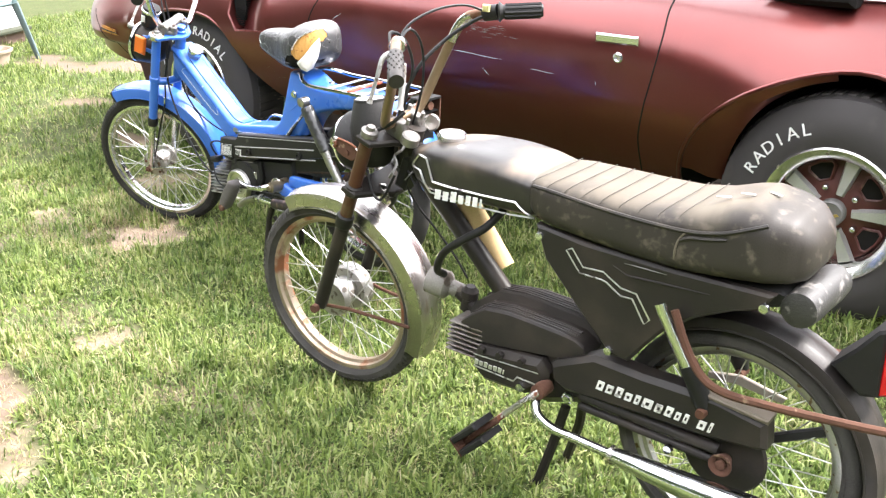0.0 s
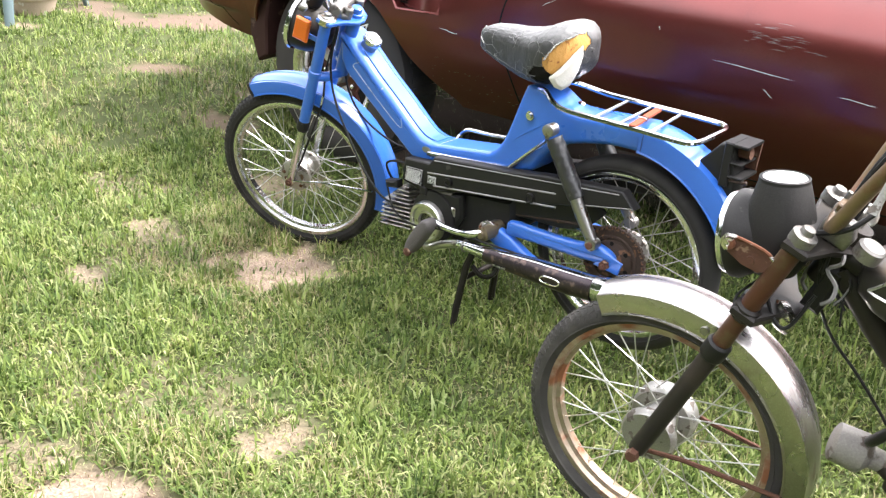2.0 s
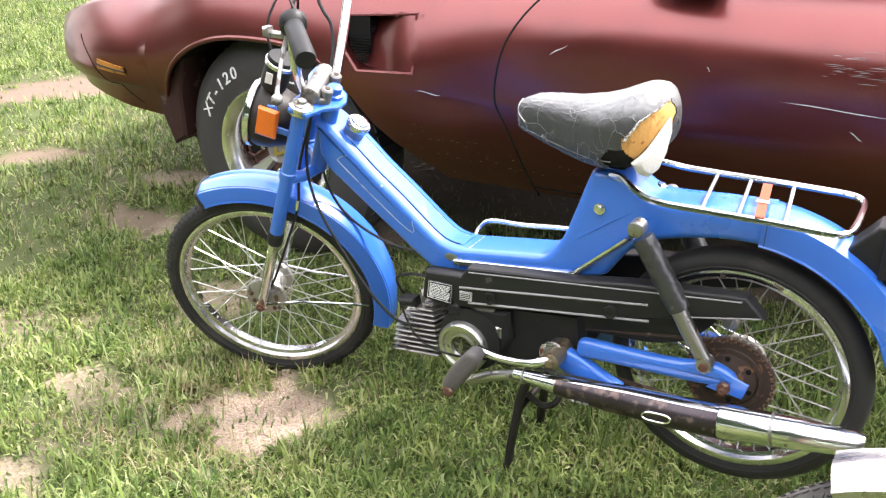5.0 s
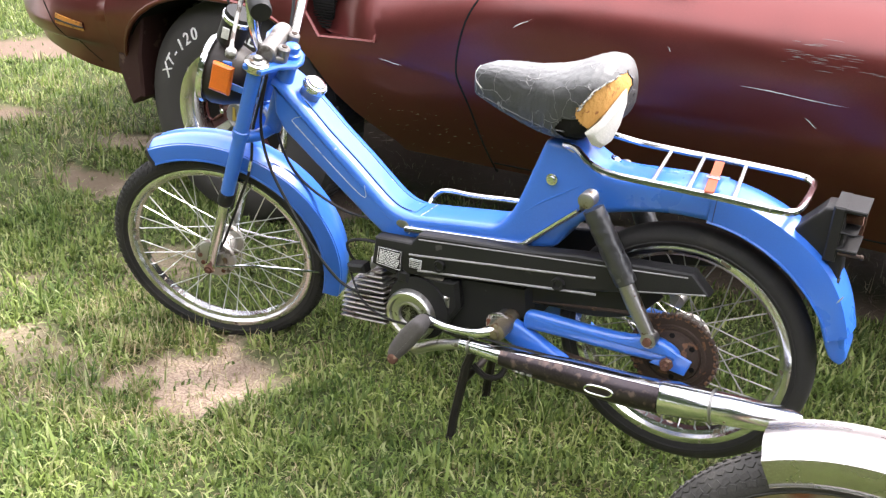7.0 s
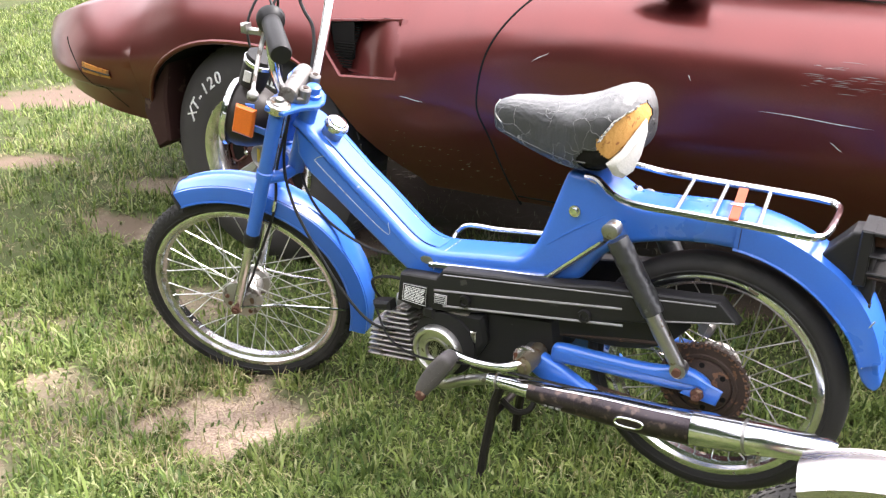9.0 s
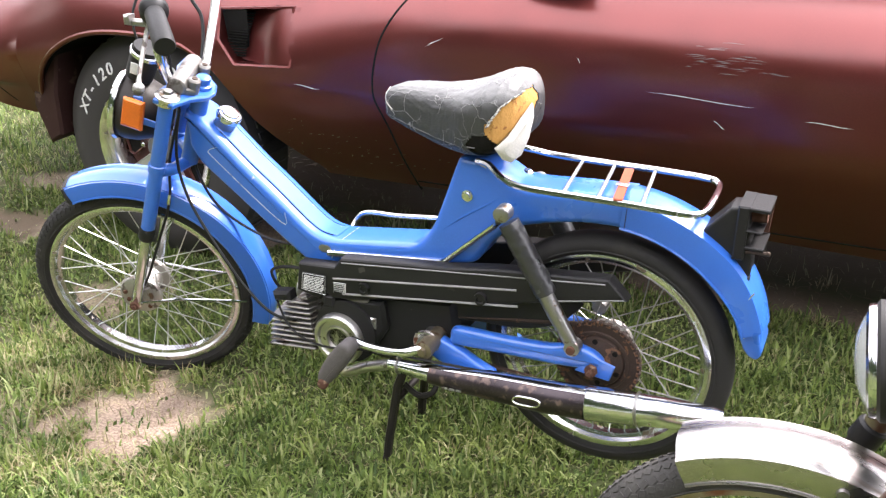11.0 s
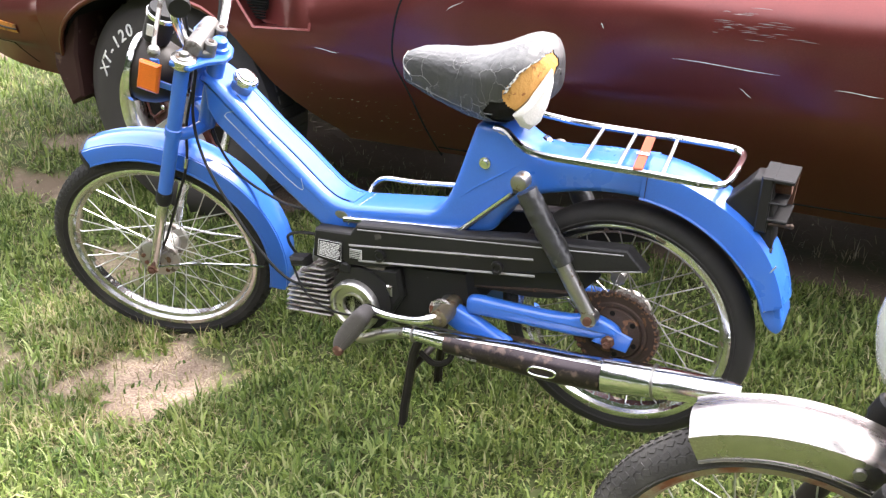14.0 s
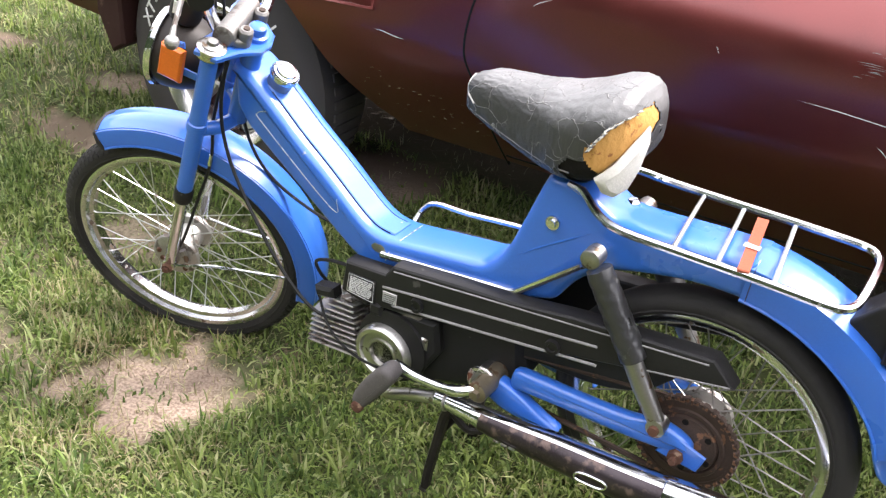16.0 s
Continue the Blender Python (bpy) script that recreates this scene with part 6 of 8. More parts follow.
    for pts, r in (([(0.235, -0.15, 0.975), (0.19, -0.12, 1.02), (0.17, -0.08, 1.03), (0.155, -0.04, 0.98), (0.13, -0.02, 0.90), (0.12, 0.0, 0.78), (0.13, -0.03, 0.66)], 0.0032),
                   ([(0.15, 0.17, 1.0), (0.10, 0.10, 1.01), (0.07, 0.02, 0.985), (0.055, -0.03, 0.91), (0.07, -0.03, 0.82)], 0.003),
                   ([(0.155, 0.175, 1.01), (0.13, 0.10, 1.03), (0.105, 0.04, 0.99), (0.10, -0.01, 0.91), (0.12, -0.02, 0.80)], 0.003),
                   ([(0.168, 0.18, 1.012), (0.12, 0.15, 1.022), (0.084, 0.14, 1.0), (0.076, 0.135, 0.95), (0.092, 0.13, 0.92), (0.118, 0.125, 0.885), (0.14, 0.09, 0.82), (0.15, 0.03, 0.72)], 0.0042),
                   ([(0.185, -0.06, 0.74), (0.165, -0.065, 0.62), (0.19, -0.07, 0.52), (0.27, -0.085, 0.42), (0.35, -0.09, 0.33), (0.42, -0.085, 0.28), (0.51, -0.08, 0.29)], 0.0036),
                   ([(0.175, -0.05, 0.72), (0.135, -0.055, 0.60), (0.125, -0.06, 0.50), (0.09, -0.07, 0.40), (0.045, -0.07, 0.30), (0.02, -0.065, 0.26)], 0.0033),
                   ([(0.18, 0.0, 0.70), (0.16, 0.0, 0.58), (0.20, 0.02, 0.47), (0.30, 0.05, 0.40), (0.42, 0.04, 0.40)], 0.0034)):
        part("control_cable", Shape().tube(smooth(pts, 6), r, 6), BLACK, bar, "black control cable")
    part("cable_sleeve", Shape().tube([(0.128, -0.061, 0.515), (0.122, -0.062, 0.49)], 0.0042, 8), CHROME, bar)


make_blue()

# ---- black moped: x to its tail, y to its right, z up ----
BLACK_AT = Matrix.Translation((-1.634, 1.575, 0)) @ Matrix.Rotation(math.atan2(0.13, 1.134), 4, "Z")


def stripe(poly, y, r, mat, parent, name="stripe", label=""):
    return part(name, Shape().tube([(x, y, z) for x, z in poly], r, 4, flat=0.4, up=(0, 1, 0)), mat, parent, label)


def letter_bars(parent, start, end, widths, height, y, mat, slant=0.15, name="letter_shape", label="plain pale shape of the emblem", hollow=None):
    """Plain blocks that stand for an emblem, spread from start to end."""
    total = sum(abs(w) for w in widths) + 0.34 * (len(widths) - 1)
    d = Vector(end) - Vector(start)
    u = d / total
    at = 0.0
    for k, w in enumerate(widths):
        if w > 0:
            tall = height * (1.0, 0.92, 1.08, 0.86, 1.0)[k % 5]
            up = Vector((-d.y, d.x)).normalized() * tall
            p = Vector(start) + u * at
            q = Vector(start) + u * (at + w)
            sh = d.normalized() * slant * tall
            part(name, Shape().plate([tuple(p), tuple(q), tuple(q + up + sh), tuple(p + up + sh)], y - 0.0015, y + 0.0005, 0.0004), mat, parent, label)
            if hollow:
                four = [p, q, q + up + sh, p + up + sh]
                mid = sum(four, Vector((0, 0))) / 4
                part("emblem_core", Shape().plate([tuple(mid + (c - mid) * 0.36) for c in four], y - 0.0021, y - 0.001), hollow, parent)
        at += abs(w) + 0.34


def make_black():
    b = thing("moped", BLACK_AT, "weathered black moped with a long dusty seat and rusty rims", "moped", "old mopeds on the lawn")
    # tank
    form = [(0.292, 0.712, 0.014, 0.014, 0.035), (0.300, 0.711, 0.028, 0.026, 0.058), (0.33, 0.711, 0.038, 0.044, 0.082), (0.38, 0.712, 0.051, 0.060, 0.100), (0.45, 0.714, 0.056, 0.061, 0.112), (0.53, 0.714, 0.056, 0.059, 0.116), (0.60, 0.711, 0.051, 0.056, 0.115), (0.655, 0.706, 0.044, 0.051, 0.110), (0.672, 0.705, 0.034, 0.046, 0.10)]
    fine = []
    for p in smooth([Vector(c[:3]) for c in form], 5):
        fine.append((p.x, p.y, 0, 1, p.z, *(float(np.interp(p.x, [c[0] for c in form], [c[q] for c in form])) for q in (3, 4))))
    tank = part("fuel_tank", Shape().loft(fine, 64, 4.2), TANK_PAINT, b, "satin black fuel tank, dusty on top")
    lay(tank, "dust", lambda x, y, z: step(0.02, 0.05, z - 0.712 + 0.012 * noise.noise((x * 13, y * 13, 1.0)) + 0.006 * noise.noise((x * 50, y * 50, 3.0))) * step(-0.12, 0.25, noise.noise((x * 7, y * 7, 6.0)) + 0.25 * noise.noise((x * 25, y * 25, 7.0)) + 0.12))
    cap = part("tank_cap", Shape().lathe([(0, 0.027), (0.008, 0.032), (0.02, 0.033), (0.026, 0.029), (0.028, 0.001)], (0.383, -0.012, 0.757), (0.05, 0, 1), 28), CHROME, tank, "round chrome fuel cap")
    for k in range(40):
        a = 2 * math.pi * k / 40
        part("cap_notch", Shape().cyl((0.383 + 0.033 * math.cos(a), -0.012 + 0.033 * math.sin(a), 0.766), (0.383 + 0.033 * math.cos(a), -0.012 + 0.033 * math.sin(a), 0.778), 0.0008, seg=6), CHROME, cap)
    for y in (-1, 1):
        line = [(0.318, 0.708), (0.351, 0.742), (0.380, 0.741), (0.400, 0.690), (0.630, 0.693), (0.668, 0.660), (0.384, 0.659), (0.354, 0.706), (0.318, 0.708)]
        pts = []
        for (x0, z0), (x1, z1) in zip(line, line[1:]):
            for k in range(5):
                x, z = x0 + (x1 - x0) * k / 5, z0 + (z1 - z0) * k / 5
                w = float(np.interp(x, (0.30, 0.33, 0.38, 0.45, 0.53, 0.60, 0.655, 0.672), (0.058, 0.082, 0.100, 0.112, 0.116, 0.115, 0.110, 0.10))) + 0.001
                pts.append((x, y * (w + 0.0015 - 0.012 * max(0, abs(z - 0.712) - 0.03) / 0.03), z))
        part("tank_stripe", Shape().tube(pts + pts[:1], 0.0026, 4), SILVER_TAPE, tank, "silver pinstripe outline")
    letter_bars(tank, (0.416, 0.6575), (0.545, 0.6615), [0.9, 0.85, 0.85, 0.8, 0.7, 0.7, 0.3], 0.0225, -0.1185, WHITE, name="emblem_bar", label="worn white emblem shape on the tank")
    # long seat
    secs = [(0.648, 0.715, 0, 1, 0.030, 0.035, 0.090), (0.660, 0.712, 0, 1, 0.040, 0.050, 0.106), (0.70, 0.706, 0, 1, 0.049, 0.060, 0.116), (0.78, 0.698, 0, 1, 0.057, 0.062, 0.120), (0.88, 0.692, 0, 1, 0.061, 0.066, 0.122), (0.96, 0.690, 0, 1, 0.064, 0.068, 0.123),
            (1.03, 0.690, 0, 1, 0.076, 0.066, 0.124), (1.08, 0.694, 0, 1, 0.089, 0.066, 0.125), (1.12, 0.698, 0, 1, 0.093, 0.066, 0.124), (1.165, 0.700, 0, 1, 0.084, 0.064, 0.120), (1.205, 0.700, 0, 1, 0.072, 0.058, 0.104), (1.232, 0.699, 0, 1, 0.048, 0.046, 0.08), (1.245, 0.699, 0, 1, 0.022, 0.022, 0.045)]
    fine = []
    for k in range(81):
        x = 0.648 + 0.597 * k / 80
        fine.append((x, float(np.interp(x, [c[0] for c in secs], [c[1] for c in secs])), 0, 1, *(float(np.interp(x, [c[0] for c in secs], [c[q] for c in secs])) for q in (4, 5, 6))))
    seat = part("long_seat", Shape().loft(fine, 72, 3.6), SEAT_VINYL, b, "long black vinyl seat with a humped tail, dusty on top")

    def seat_dust(x, y, z):
        zc, hu = (float(np.interp(x, [c[0] for c in secs], [c[q] for c in secs])) for q in (1, 4))
        up = (z - zc) / hu - 0.55 * step(1.06, 1.2, x) + 0.3 * noise.noise((x * 16, y * 16, z * 16)) + 0.12 * noise.noise((x * 55, y * 55, z * 55))
        return step(0.42, 0.98, up) * (0.85 + 0.25 * noise.noise((x * 9, y * 9, 2.0)))

    lay(seat, "dust", seat_dust)
    def on_seat(x, z, side, d):
        zc, hu, hd, w = (float(np.interp(x, [c[0] for c in secs], [c[q] for c in secs])) for q in (1, 4, 5, 6))
        u = min(1.0, abs(z - zc) / (hu if z > zc else hd))
        return (x, side * (w * (1 - u ** 3.6) ** (1 / 3.6) + d), z)

    for y in (-1, 1):
        part("seat_piping", Shape().tube(smooth([on_seat(x, z, y, 0.002) for x, z in ((0.668, 0.735), (0.72, 0.735), (0.82, 0.727), (0.92, 0.722), (1.01, 0.722), (1.06, 0.728), (1.10, 0.738), (1.14, 0.753), (1.165, 0.762))], 4), 0.004, 6), VINYL, seat)
        part("tail_seam", Shape().tube(smooth([on_seat(x, z, y, 0.0006) for x, z in ((1.02, 0.722), (1.005, 0.70), (1.0, 0.67), (1.0, 0.637))], 4), 0.0025, 6), DUSTY, seat)
        part("tail_fold", Shape().tube(smooth([on_seat(x, z, y, 0.0004) for x, z in ((1.005, 0.70), (1.03, 0.712), (1.06, 0.716), (1.10, 0.724))], 4), [0.001] + [0.004] * 11 + [0.001], 6), VINYL, seat)
    for k in range(9):
        x = 0.685 + 0.042 * k
        hi = next(q for q in range(len(secs)) if secs[q + 1][0] >= x)
        f = (x - secs[hi][0]) / (secs[hi + 1][0] - secs[hi][0])
        z, hu, w = (secs[hi][q] + (secs[hi + 1][q] - secs[hi][q]) * f for q in (1, 4, 6))
        pts = []
        for q in range(13):
            t = radians(28 + 124 * q / 12)
            c, sn = math.cos(t), math.sin(t)
            pts.append((x - 0.03 * abs(c) ** 2, math.copysign(abs(c) ** (2 / 3.6), c) * (w + 0.0022), z + abs(sn) ** (2 / 3.6) * (hu + 0.0027)))
        part("seat_rib", Shape().tube(pts, 0.0008, 5), DUSTY_SEAM, seat, "stitched seam across the cushion")
    for x, y, z, a in ((1.10, -0.045, 0.7915, 0.3), (1.14, -0.01, 0.7905, -0.4), (1.06, -0.06, 0.782, 0.5)):
        part("seat_tear", Shape().box((x, y, z), (0.026, 0.006, 0.0026), 0.001, Matrix.Rotation(a, 4, "Z")), CLOTH, seat, "white tear in the seat cover")
    # side panels
    panel = [(0.680, 0.655), (0.706, 0.582), (0.79, 0.492), (0.874, 0.406), (0.915, 0.404), (0.945, 0.445), (0.985, 0.495), (1.049, 0.545), (1.12, 0.58), (1.172, 0.598), (1.195, 0.632), (1.0, 0.632), (0.80, 0.64)]
    for y0, y1 in ((-0.112, -0.085), (0.085, 0.112)):
        pn = part("side_panel", Shape().plate(panel, y0, y1, 0.006), SATIN, b, "black side panel with a silver zigzag stripe")
        y = y0 - 0.001 if y0 < 0 else y1 + 0.001
        stripe([(0.773, 0.623), (0.80, 0.588), (0.848, 0.590), (0.862, 0.581), (0.890, 0.565), (0.924, 0.562), (0.957, 0.514), (0.946, 0.501), (0.916, 0.549), (0.890, 0.548), (0.856, 0.569), (0.844, 0.572), (0.793, 0.573), (0.759, 0.616), (0.773, 0.623)], y, 0.0021, SILVER_TAPE, pn, "zigzag_stripe")
        part("panel_rib", Shape().tube([(0.868, y, 0.610), (0.901, y, 0.596), (0.986, y, 0.600), (1.073, y, 0.603)], [0.0008, 0.0022, 0.0022, 0.0006], 6), SATIN, pn, "pressed line in the panel")
        # thin pale line paints the highlight on the panel's edge
        part("panel_edge", Shape().tube([(0.892, y, 0.6205), (0.93, y, 0.621), (0.984, y, 0.620)], [0.0006, 0.0016, 0.0006], 5), GREY_PLASTIC, pn, "edge highlight drawn as a pale line")
        for i, (x, z) in enumerate(((0.694, 0.632), (0.872, 0.418), (1.179, 0.606))):
            part("panel_bolt", Shape().lathe([(0, 0.0105), (math.copysign(0.006, y), 0.009), (math.copysign(0.008, y), 0.001)], (x, y, z), seg=12), RIM, pn)
    part("tail_frame", Shape().plate([(1.10, 0.575), (1.20, 0.60), (1.25, 0.62), (1.19, 0.64), (1.05, 0.625)], -0.085, 0.085, 0.01), BLACK, b)
    # down tube with the rolled cream paper tucked behind it
    part("down_tube", Shape().tube([(0.262, 0, 0.70), (0.33, 0, 0.62), (0.42, 0, 0.53), (0.54, 0, 0.41), (0.60, 0, 0.37)], 0.0235, 14), SATIN, b, "black frame tube")
    part("frame_backbone", Shape().tube([(0.25, 0, 0.72), (0.45, 0, 0.68), (0.70, 0, 0.63), (0.80, 0, 0.50), (0.86, 0, 0.36)], 0.022, 12), SATIN, b)
    part("paper_roll", Shape().lathe([(0.0, 0.024), (0.0, 0.027), (0.19, 0.029), (0.19, 0.024), (0.02, 0.022)], (0.385, 0.045, 0.605), (0.60, 0.0, -0.80), 20), CREAM, b, "cream air intake tube")
    part("head_tube", Shape().cyl((0.228, 0, 0.67), (0.268, 0, 0.775), 0.024), SATIN, b)
    # foot board over the engine
    ridge = [(0.452, 0.362, 0.332, 0.80), (0.466, 0.378, 0.325, 0.93), (0.495, 0.402, 0.314, 1.0), (0.535, 0.430, 0.315, 1.0), (0.60, 0.437, 0.323, 1.0), (0.67, 0.434, 0.333, 1.0), (0.735, 0.430, 0.342, 1.0), (0.775, 0.425, 0.35, 1.0), (0.797, 0.412, 0.357, 0.97), (0.81, 0.394, 0.365, 0.88)]
    half = [(0.083, None), (0.087, -0.038), (0.0855, -0.029), (0.080, -0.025), (0.074, -0.0245), (0.036, -0.023), (0.031, -0.021), (0.024, -0.004), (0.020, -0.0005), (0.0, 0.0)]
    cut = [(-y, h) for y, h in half] + [(y, h) for y, h in reversed(half[:-1])]
    fb = part("foot_board", Shape().rings([[(x, y * k, lo if h is None else max(lo + 0.004, top + h)) for y, h in cut] for x, top, lo, k in ridge]), WORN_BLACK, b, "ribbed black engine top cover", sharp=24)
    for row, drop in ((-0.0705, -0.0240), (-0.0625, -0.0240), (-0.0545, -0.0228), (-0.0465, -0.0228), (-0.014, 0.0005), (-0.005, 0.0005), (0.005, 0.0005), (0.014, 0.0005), (0.0465, -0.0228), (0.0545, -0.0228), (0.0625, -0.0240), (0.0705, -0.0240)):
        part("board_rib", Shape().tube([(x, row, top + drop) for x, top, lo, k in ridge[2:8]], 0.0029, 6), WORN_BLACK, fb)
    ec = part("engine_cover", Shape().plate([(0.512, 0.285), (0.53, 0.312), (0.70, 0.33), (0.722, 0.300), (0.718, 0.268), (0.66, 0.228), (0.545, 0.225), (0.515, 0.25)], -0.105, 0.0, 0.014), SATIN, b, "black engine side cover")
    stripe([(0.522, 0.262), (0.635, 0.258), (0.645, 0.272), (0.70, 0.27)], -0.1065, 0.0022, SILVER_TAPE, ec, "cover_line")
    stripe([(0.522, 0.292), (0.70, 0.30)], -0.1065, 0.0016, SILVER_TAPE, ec, "cover_line")
    letter_bars(ec, (0.525, 0.268), (0.608, 0.266), [1, 1, 1, 1, 1, 1, 0.4], 0.013, -0.1065, SILVER_TAPE, name="emblem_bar", label="silver emblem shape on the cover")
    for x, z in ((0.545, 0.318), (0.595, 0.322), (0.655, 0.325)):
        part("cover_screw", Shape().lathe([(0, 0.009), (-0.012, 0.008), (-0.012, 0.001)], (x, -0.1, z - 0.01), seg=10), WORN_BLACK, ec)
    part("drain_bolt", Shape().lathe([(0, 0.011), (-0.008, 0.010), (-0.008, 0.001)], (0.655, -0.104, 0.25), seg=10), CHROME, ec)
    part("crankcase", Shape().plate([(0.52, 0.36), (0.80, 0.36), (0.83, 0.25), (0.70, 0.20), (0.56, 0.21)], -0.07, 0.09, 0.02), WORN_BLACK, b, "dirty dark crankcase")
    cyl = part("cylinder", Shape().plate([(0.445, 0.268), (0.53, 0.262), (0.53, 0.345), (0.45, 0.345)], -0.05, 0.05, 0.006), OILY, b, "finned cylinder")
    for k in range(7):
        z = 0.265 + 0.0125 * k
        part("cooling_fin", Shape().plate([(0.422 + 0.002 * k, -0.085), (0.53, -0.085), (0.53, 0.085), (0.422 + 0.002 * k, 0.085)], z, z + 0.0042, 0.001, axes="xy"), OILY, cyl)
    hn = part("air_cleaner", Shape().lathe([(-0.036, 0.001), (-0.036, 0.026), (-0.032, 0.034), (0.016, 0.036), (0.022, 0.031), (0.03, 0.02), (0.06, 0.018)], (0.350, -0.01, 0.392), (0.92, 0.25, -0.2), 26), surf("dusty_grey_casing", (0.27, 0.255, 0.24), 0.5, 0.3, alt=(0.19, 0.175, 0.16), spots=(0.1, 0.08, 0.065), spot_level=0.58, bump=0.2), b, "dull round air cleaner")
    part("carburettor", Shape().lathe([(-0.034, 0.001), (-0.034, 0.015), (-0.030, 0.018), (0.0, 0.018), (0.003, 0.022), (0.022, 0.022), (0.026, 0.016), (0.034, 0.012), (0.034, 0.001)], (0.43, 0.0, 0.37), (0.15, 0, 1), 20).cyl((0.40, 0, 0.378), (0.475, 0, 0.335), 0.016), WORN_BLACK, hn, "dirty carburettor")
    # chain case with its emblem, and tubes below
    cc = part("chain_case", Shape().plate([(0.728, 0.335), (0.75, 0.348), (0.835, 0.388), (0.95, 0.382), (1.11, 0.384), (1.16, 0.375), (1.212, 0.366), (1.218, 0.308), (1.20, 0.300), (1.085, 0.288), (0.95, 0.285), (0.768, 0.279), (0.735, 0.295)], -0.108, -0.05, 0.011), SATIN, b, "black chain case with a white model emblem")
    letter_bars(cc, (0.847, 0.317), (1.106, 0.308), [0.8, 0.8, 0.8, 0.8, 0.6, 1.1, 0.8, 0.8, 0.6, 0.5, -0.4, 0.8, 0.35], 0.0225, -0.1095, WHITE, 0.25, "emblem_bar", "white outlined emblem shape on the chain case", SATIN)
    part("case_top", Shape().box((1.14, -0.079, 0.377), (0.15, 0.052, 0.012), 0.004, Matrix.Rotation(radians(6), 4, "Y")), DUSTY, cc, "dusty upper face")
    part("pivot_bolt", Shape().lathe([(0, 0.014), (-0.008, 0.0135), (-0.010, 0.009), (-0.014, 0.008), (-0.014, 0.001)], (0.782, -0.107, 0.270), seg=14), CHROME, b, "bright pivot bolt")
    for z0, z1, r in ((0.272, 0.262, 0.013), (0.245, 0.235, 0.010)):
        part("swing_arm_tube", Shape().tube([(0.80, -0.085, z0), (0.95, -0.085, (z0 + z1) / 2), (1.12, -0.085, z1)], r, 10), WORN_BLACK, b)
    part("swing_arm_tube", Shape().tube([(0.80, 0.085, 0.272), (1.12, 0.085, 0.24)], 0.014, 10), WORN_BLACK, b)
    part("axle_cup", Shape().lathe([(0.02, 0.012), (-0.01, 0.024), (-0.014, 0.024), (-0.012, 0.018), (-0.004, 0.012), (-0.012, 0.010), (-0.014, 0.001)], (1.135, -0.10, 0.245), seg=20), RUST, b, "rusty axle adjuster")
    part("foot_peg_bolt", Shape().lathe([(0, 0.011), (-0.010, 0.009), (-0.010, 0.001)], (1.02, -0.10, 0.232), seg=8), CHROME, b)
    # exhaust
    ex = part("exhaust", Shape().tube(smooth([(0.68, -0.075, 0.235), (0.705, -0.12, 0.245), (0.722, -0.14, 0.222), (0.765, -0.145, 0.203), (0.83, -0.145, 0.200), (0.91, -0.145, 0.196)], 5), [0.011] * 26, 12), CHROME, b, "bent chrome exhaust pipe")
    part("silencer", Shape().tube([(0.905, -0.145, 0.196), (0.925, -0.145, 0.196), (0.99, -0.145, 0.194), (1.06, -0.145, 0.192), (1.17, -0.145, 0.192), (1.30, -0.145, 0.198), (1.46, -0.145, 0.206), (1.475, -0.145, 0.207)], [0.013, 0.018, 0.0235, 0.027, 0.030, 0.030, 0.028, 0.018], 20), CHROME, ex, "long chrome silencer")
    part("silencer_band", Shape().lathe([(-0.006, 0.017), (-0.004, 0.022), (0.004, 0.022), (0.006, 0.017)], (0.915, -0.145, 0.196), (1, 0, 0), 18, True), PITTED, ex)
    # pedal
    ck = part("crank_arm", Shape().tube([(0.715, -0.125, 0.268), (0.69, -0.145, 0.245), (0.63, -0.16, 0.182)], [0.012, 0.009, 0.009], 10, flat=0.75), PITTED, b, "pitted chrome crank arm")
    part("crank_boss", Shape().lathe([(-0.012, 0.014), (-0.01, 0.018), (0.03, 0.018)], (0.715, -0.12, 0.268), seg=16), RUST, ck)
    pm = Matrix.Translation((0.600, -0.20, 0.150)) @ Matrix.Rotation(radians(-45), 4, "Y")
    pd = part("pedal", Shape().box((0, 0, 0.017), (0.09, 0.075, 0.016), 0.004).moved(pm), BLACK, b, "black pedal with rusty ends")
    part("pedal_block", Shape().box((0, 0, -0.017), (0.09, 0.075, 0.016), 0.004).moved(pm), BLACK, pd)
    part("pedal_end", Shape().box((-0.047, 0, 0), (0.006, 0.07, 0.05), 0.002).moved(pm), RUST, pd)
    part("pedal_spindle", Shape().cyl((0.05, 0.035, 0), (-0.045, 0.0, 0), 0.008).moved(pm), RUST, pd)
    # rear shocks, wheel and mudguard
    for y in (-0.1, 0.1):
        sh = part("rear_shock", Shape().tube([(0.975, y, 0.555), (0.985, y, 0.535), (1.047, y, 0.43)], 0.0185, 16), CHROME, b, "chrome shock cover")
        part("shock_body", Shape().tube([(1.043, y, 0.437), (1.06, y, 0.41), (1.078, y, 0.37), (1.084, y, 0.352)], [0.0205, 0.0215, 0.019, 0.014], 16), BLACK, sh)
        part("shock_bolt", Shape().lathe([(-0.012, 0.001), (-0.012, 0.010), (0.0, 0.012), (0.02, 0.012)], (1.085, y - 0.01, 0.348), seg=12), RUST, sh)
    rw = moped_wheel("rear_wheel", b, Matrix.Translation((1.12, 0, 0.235)) @ Matrix.Rotation(0.2, 4, "Y"), 0.266, STEEL, 0.034, 0.055, rim_label="dull steel rim with wire spokes", rubber=DUST_RUBBER)
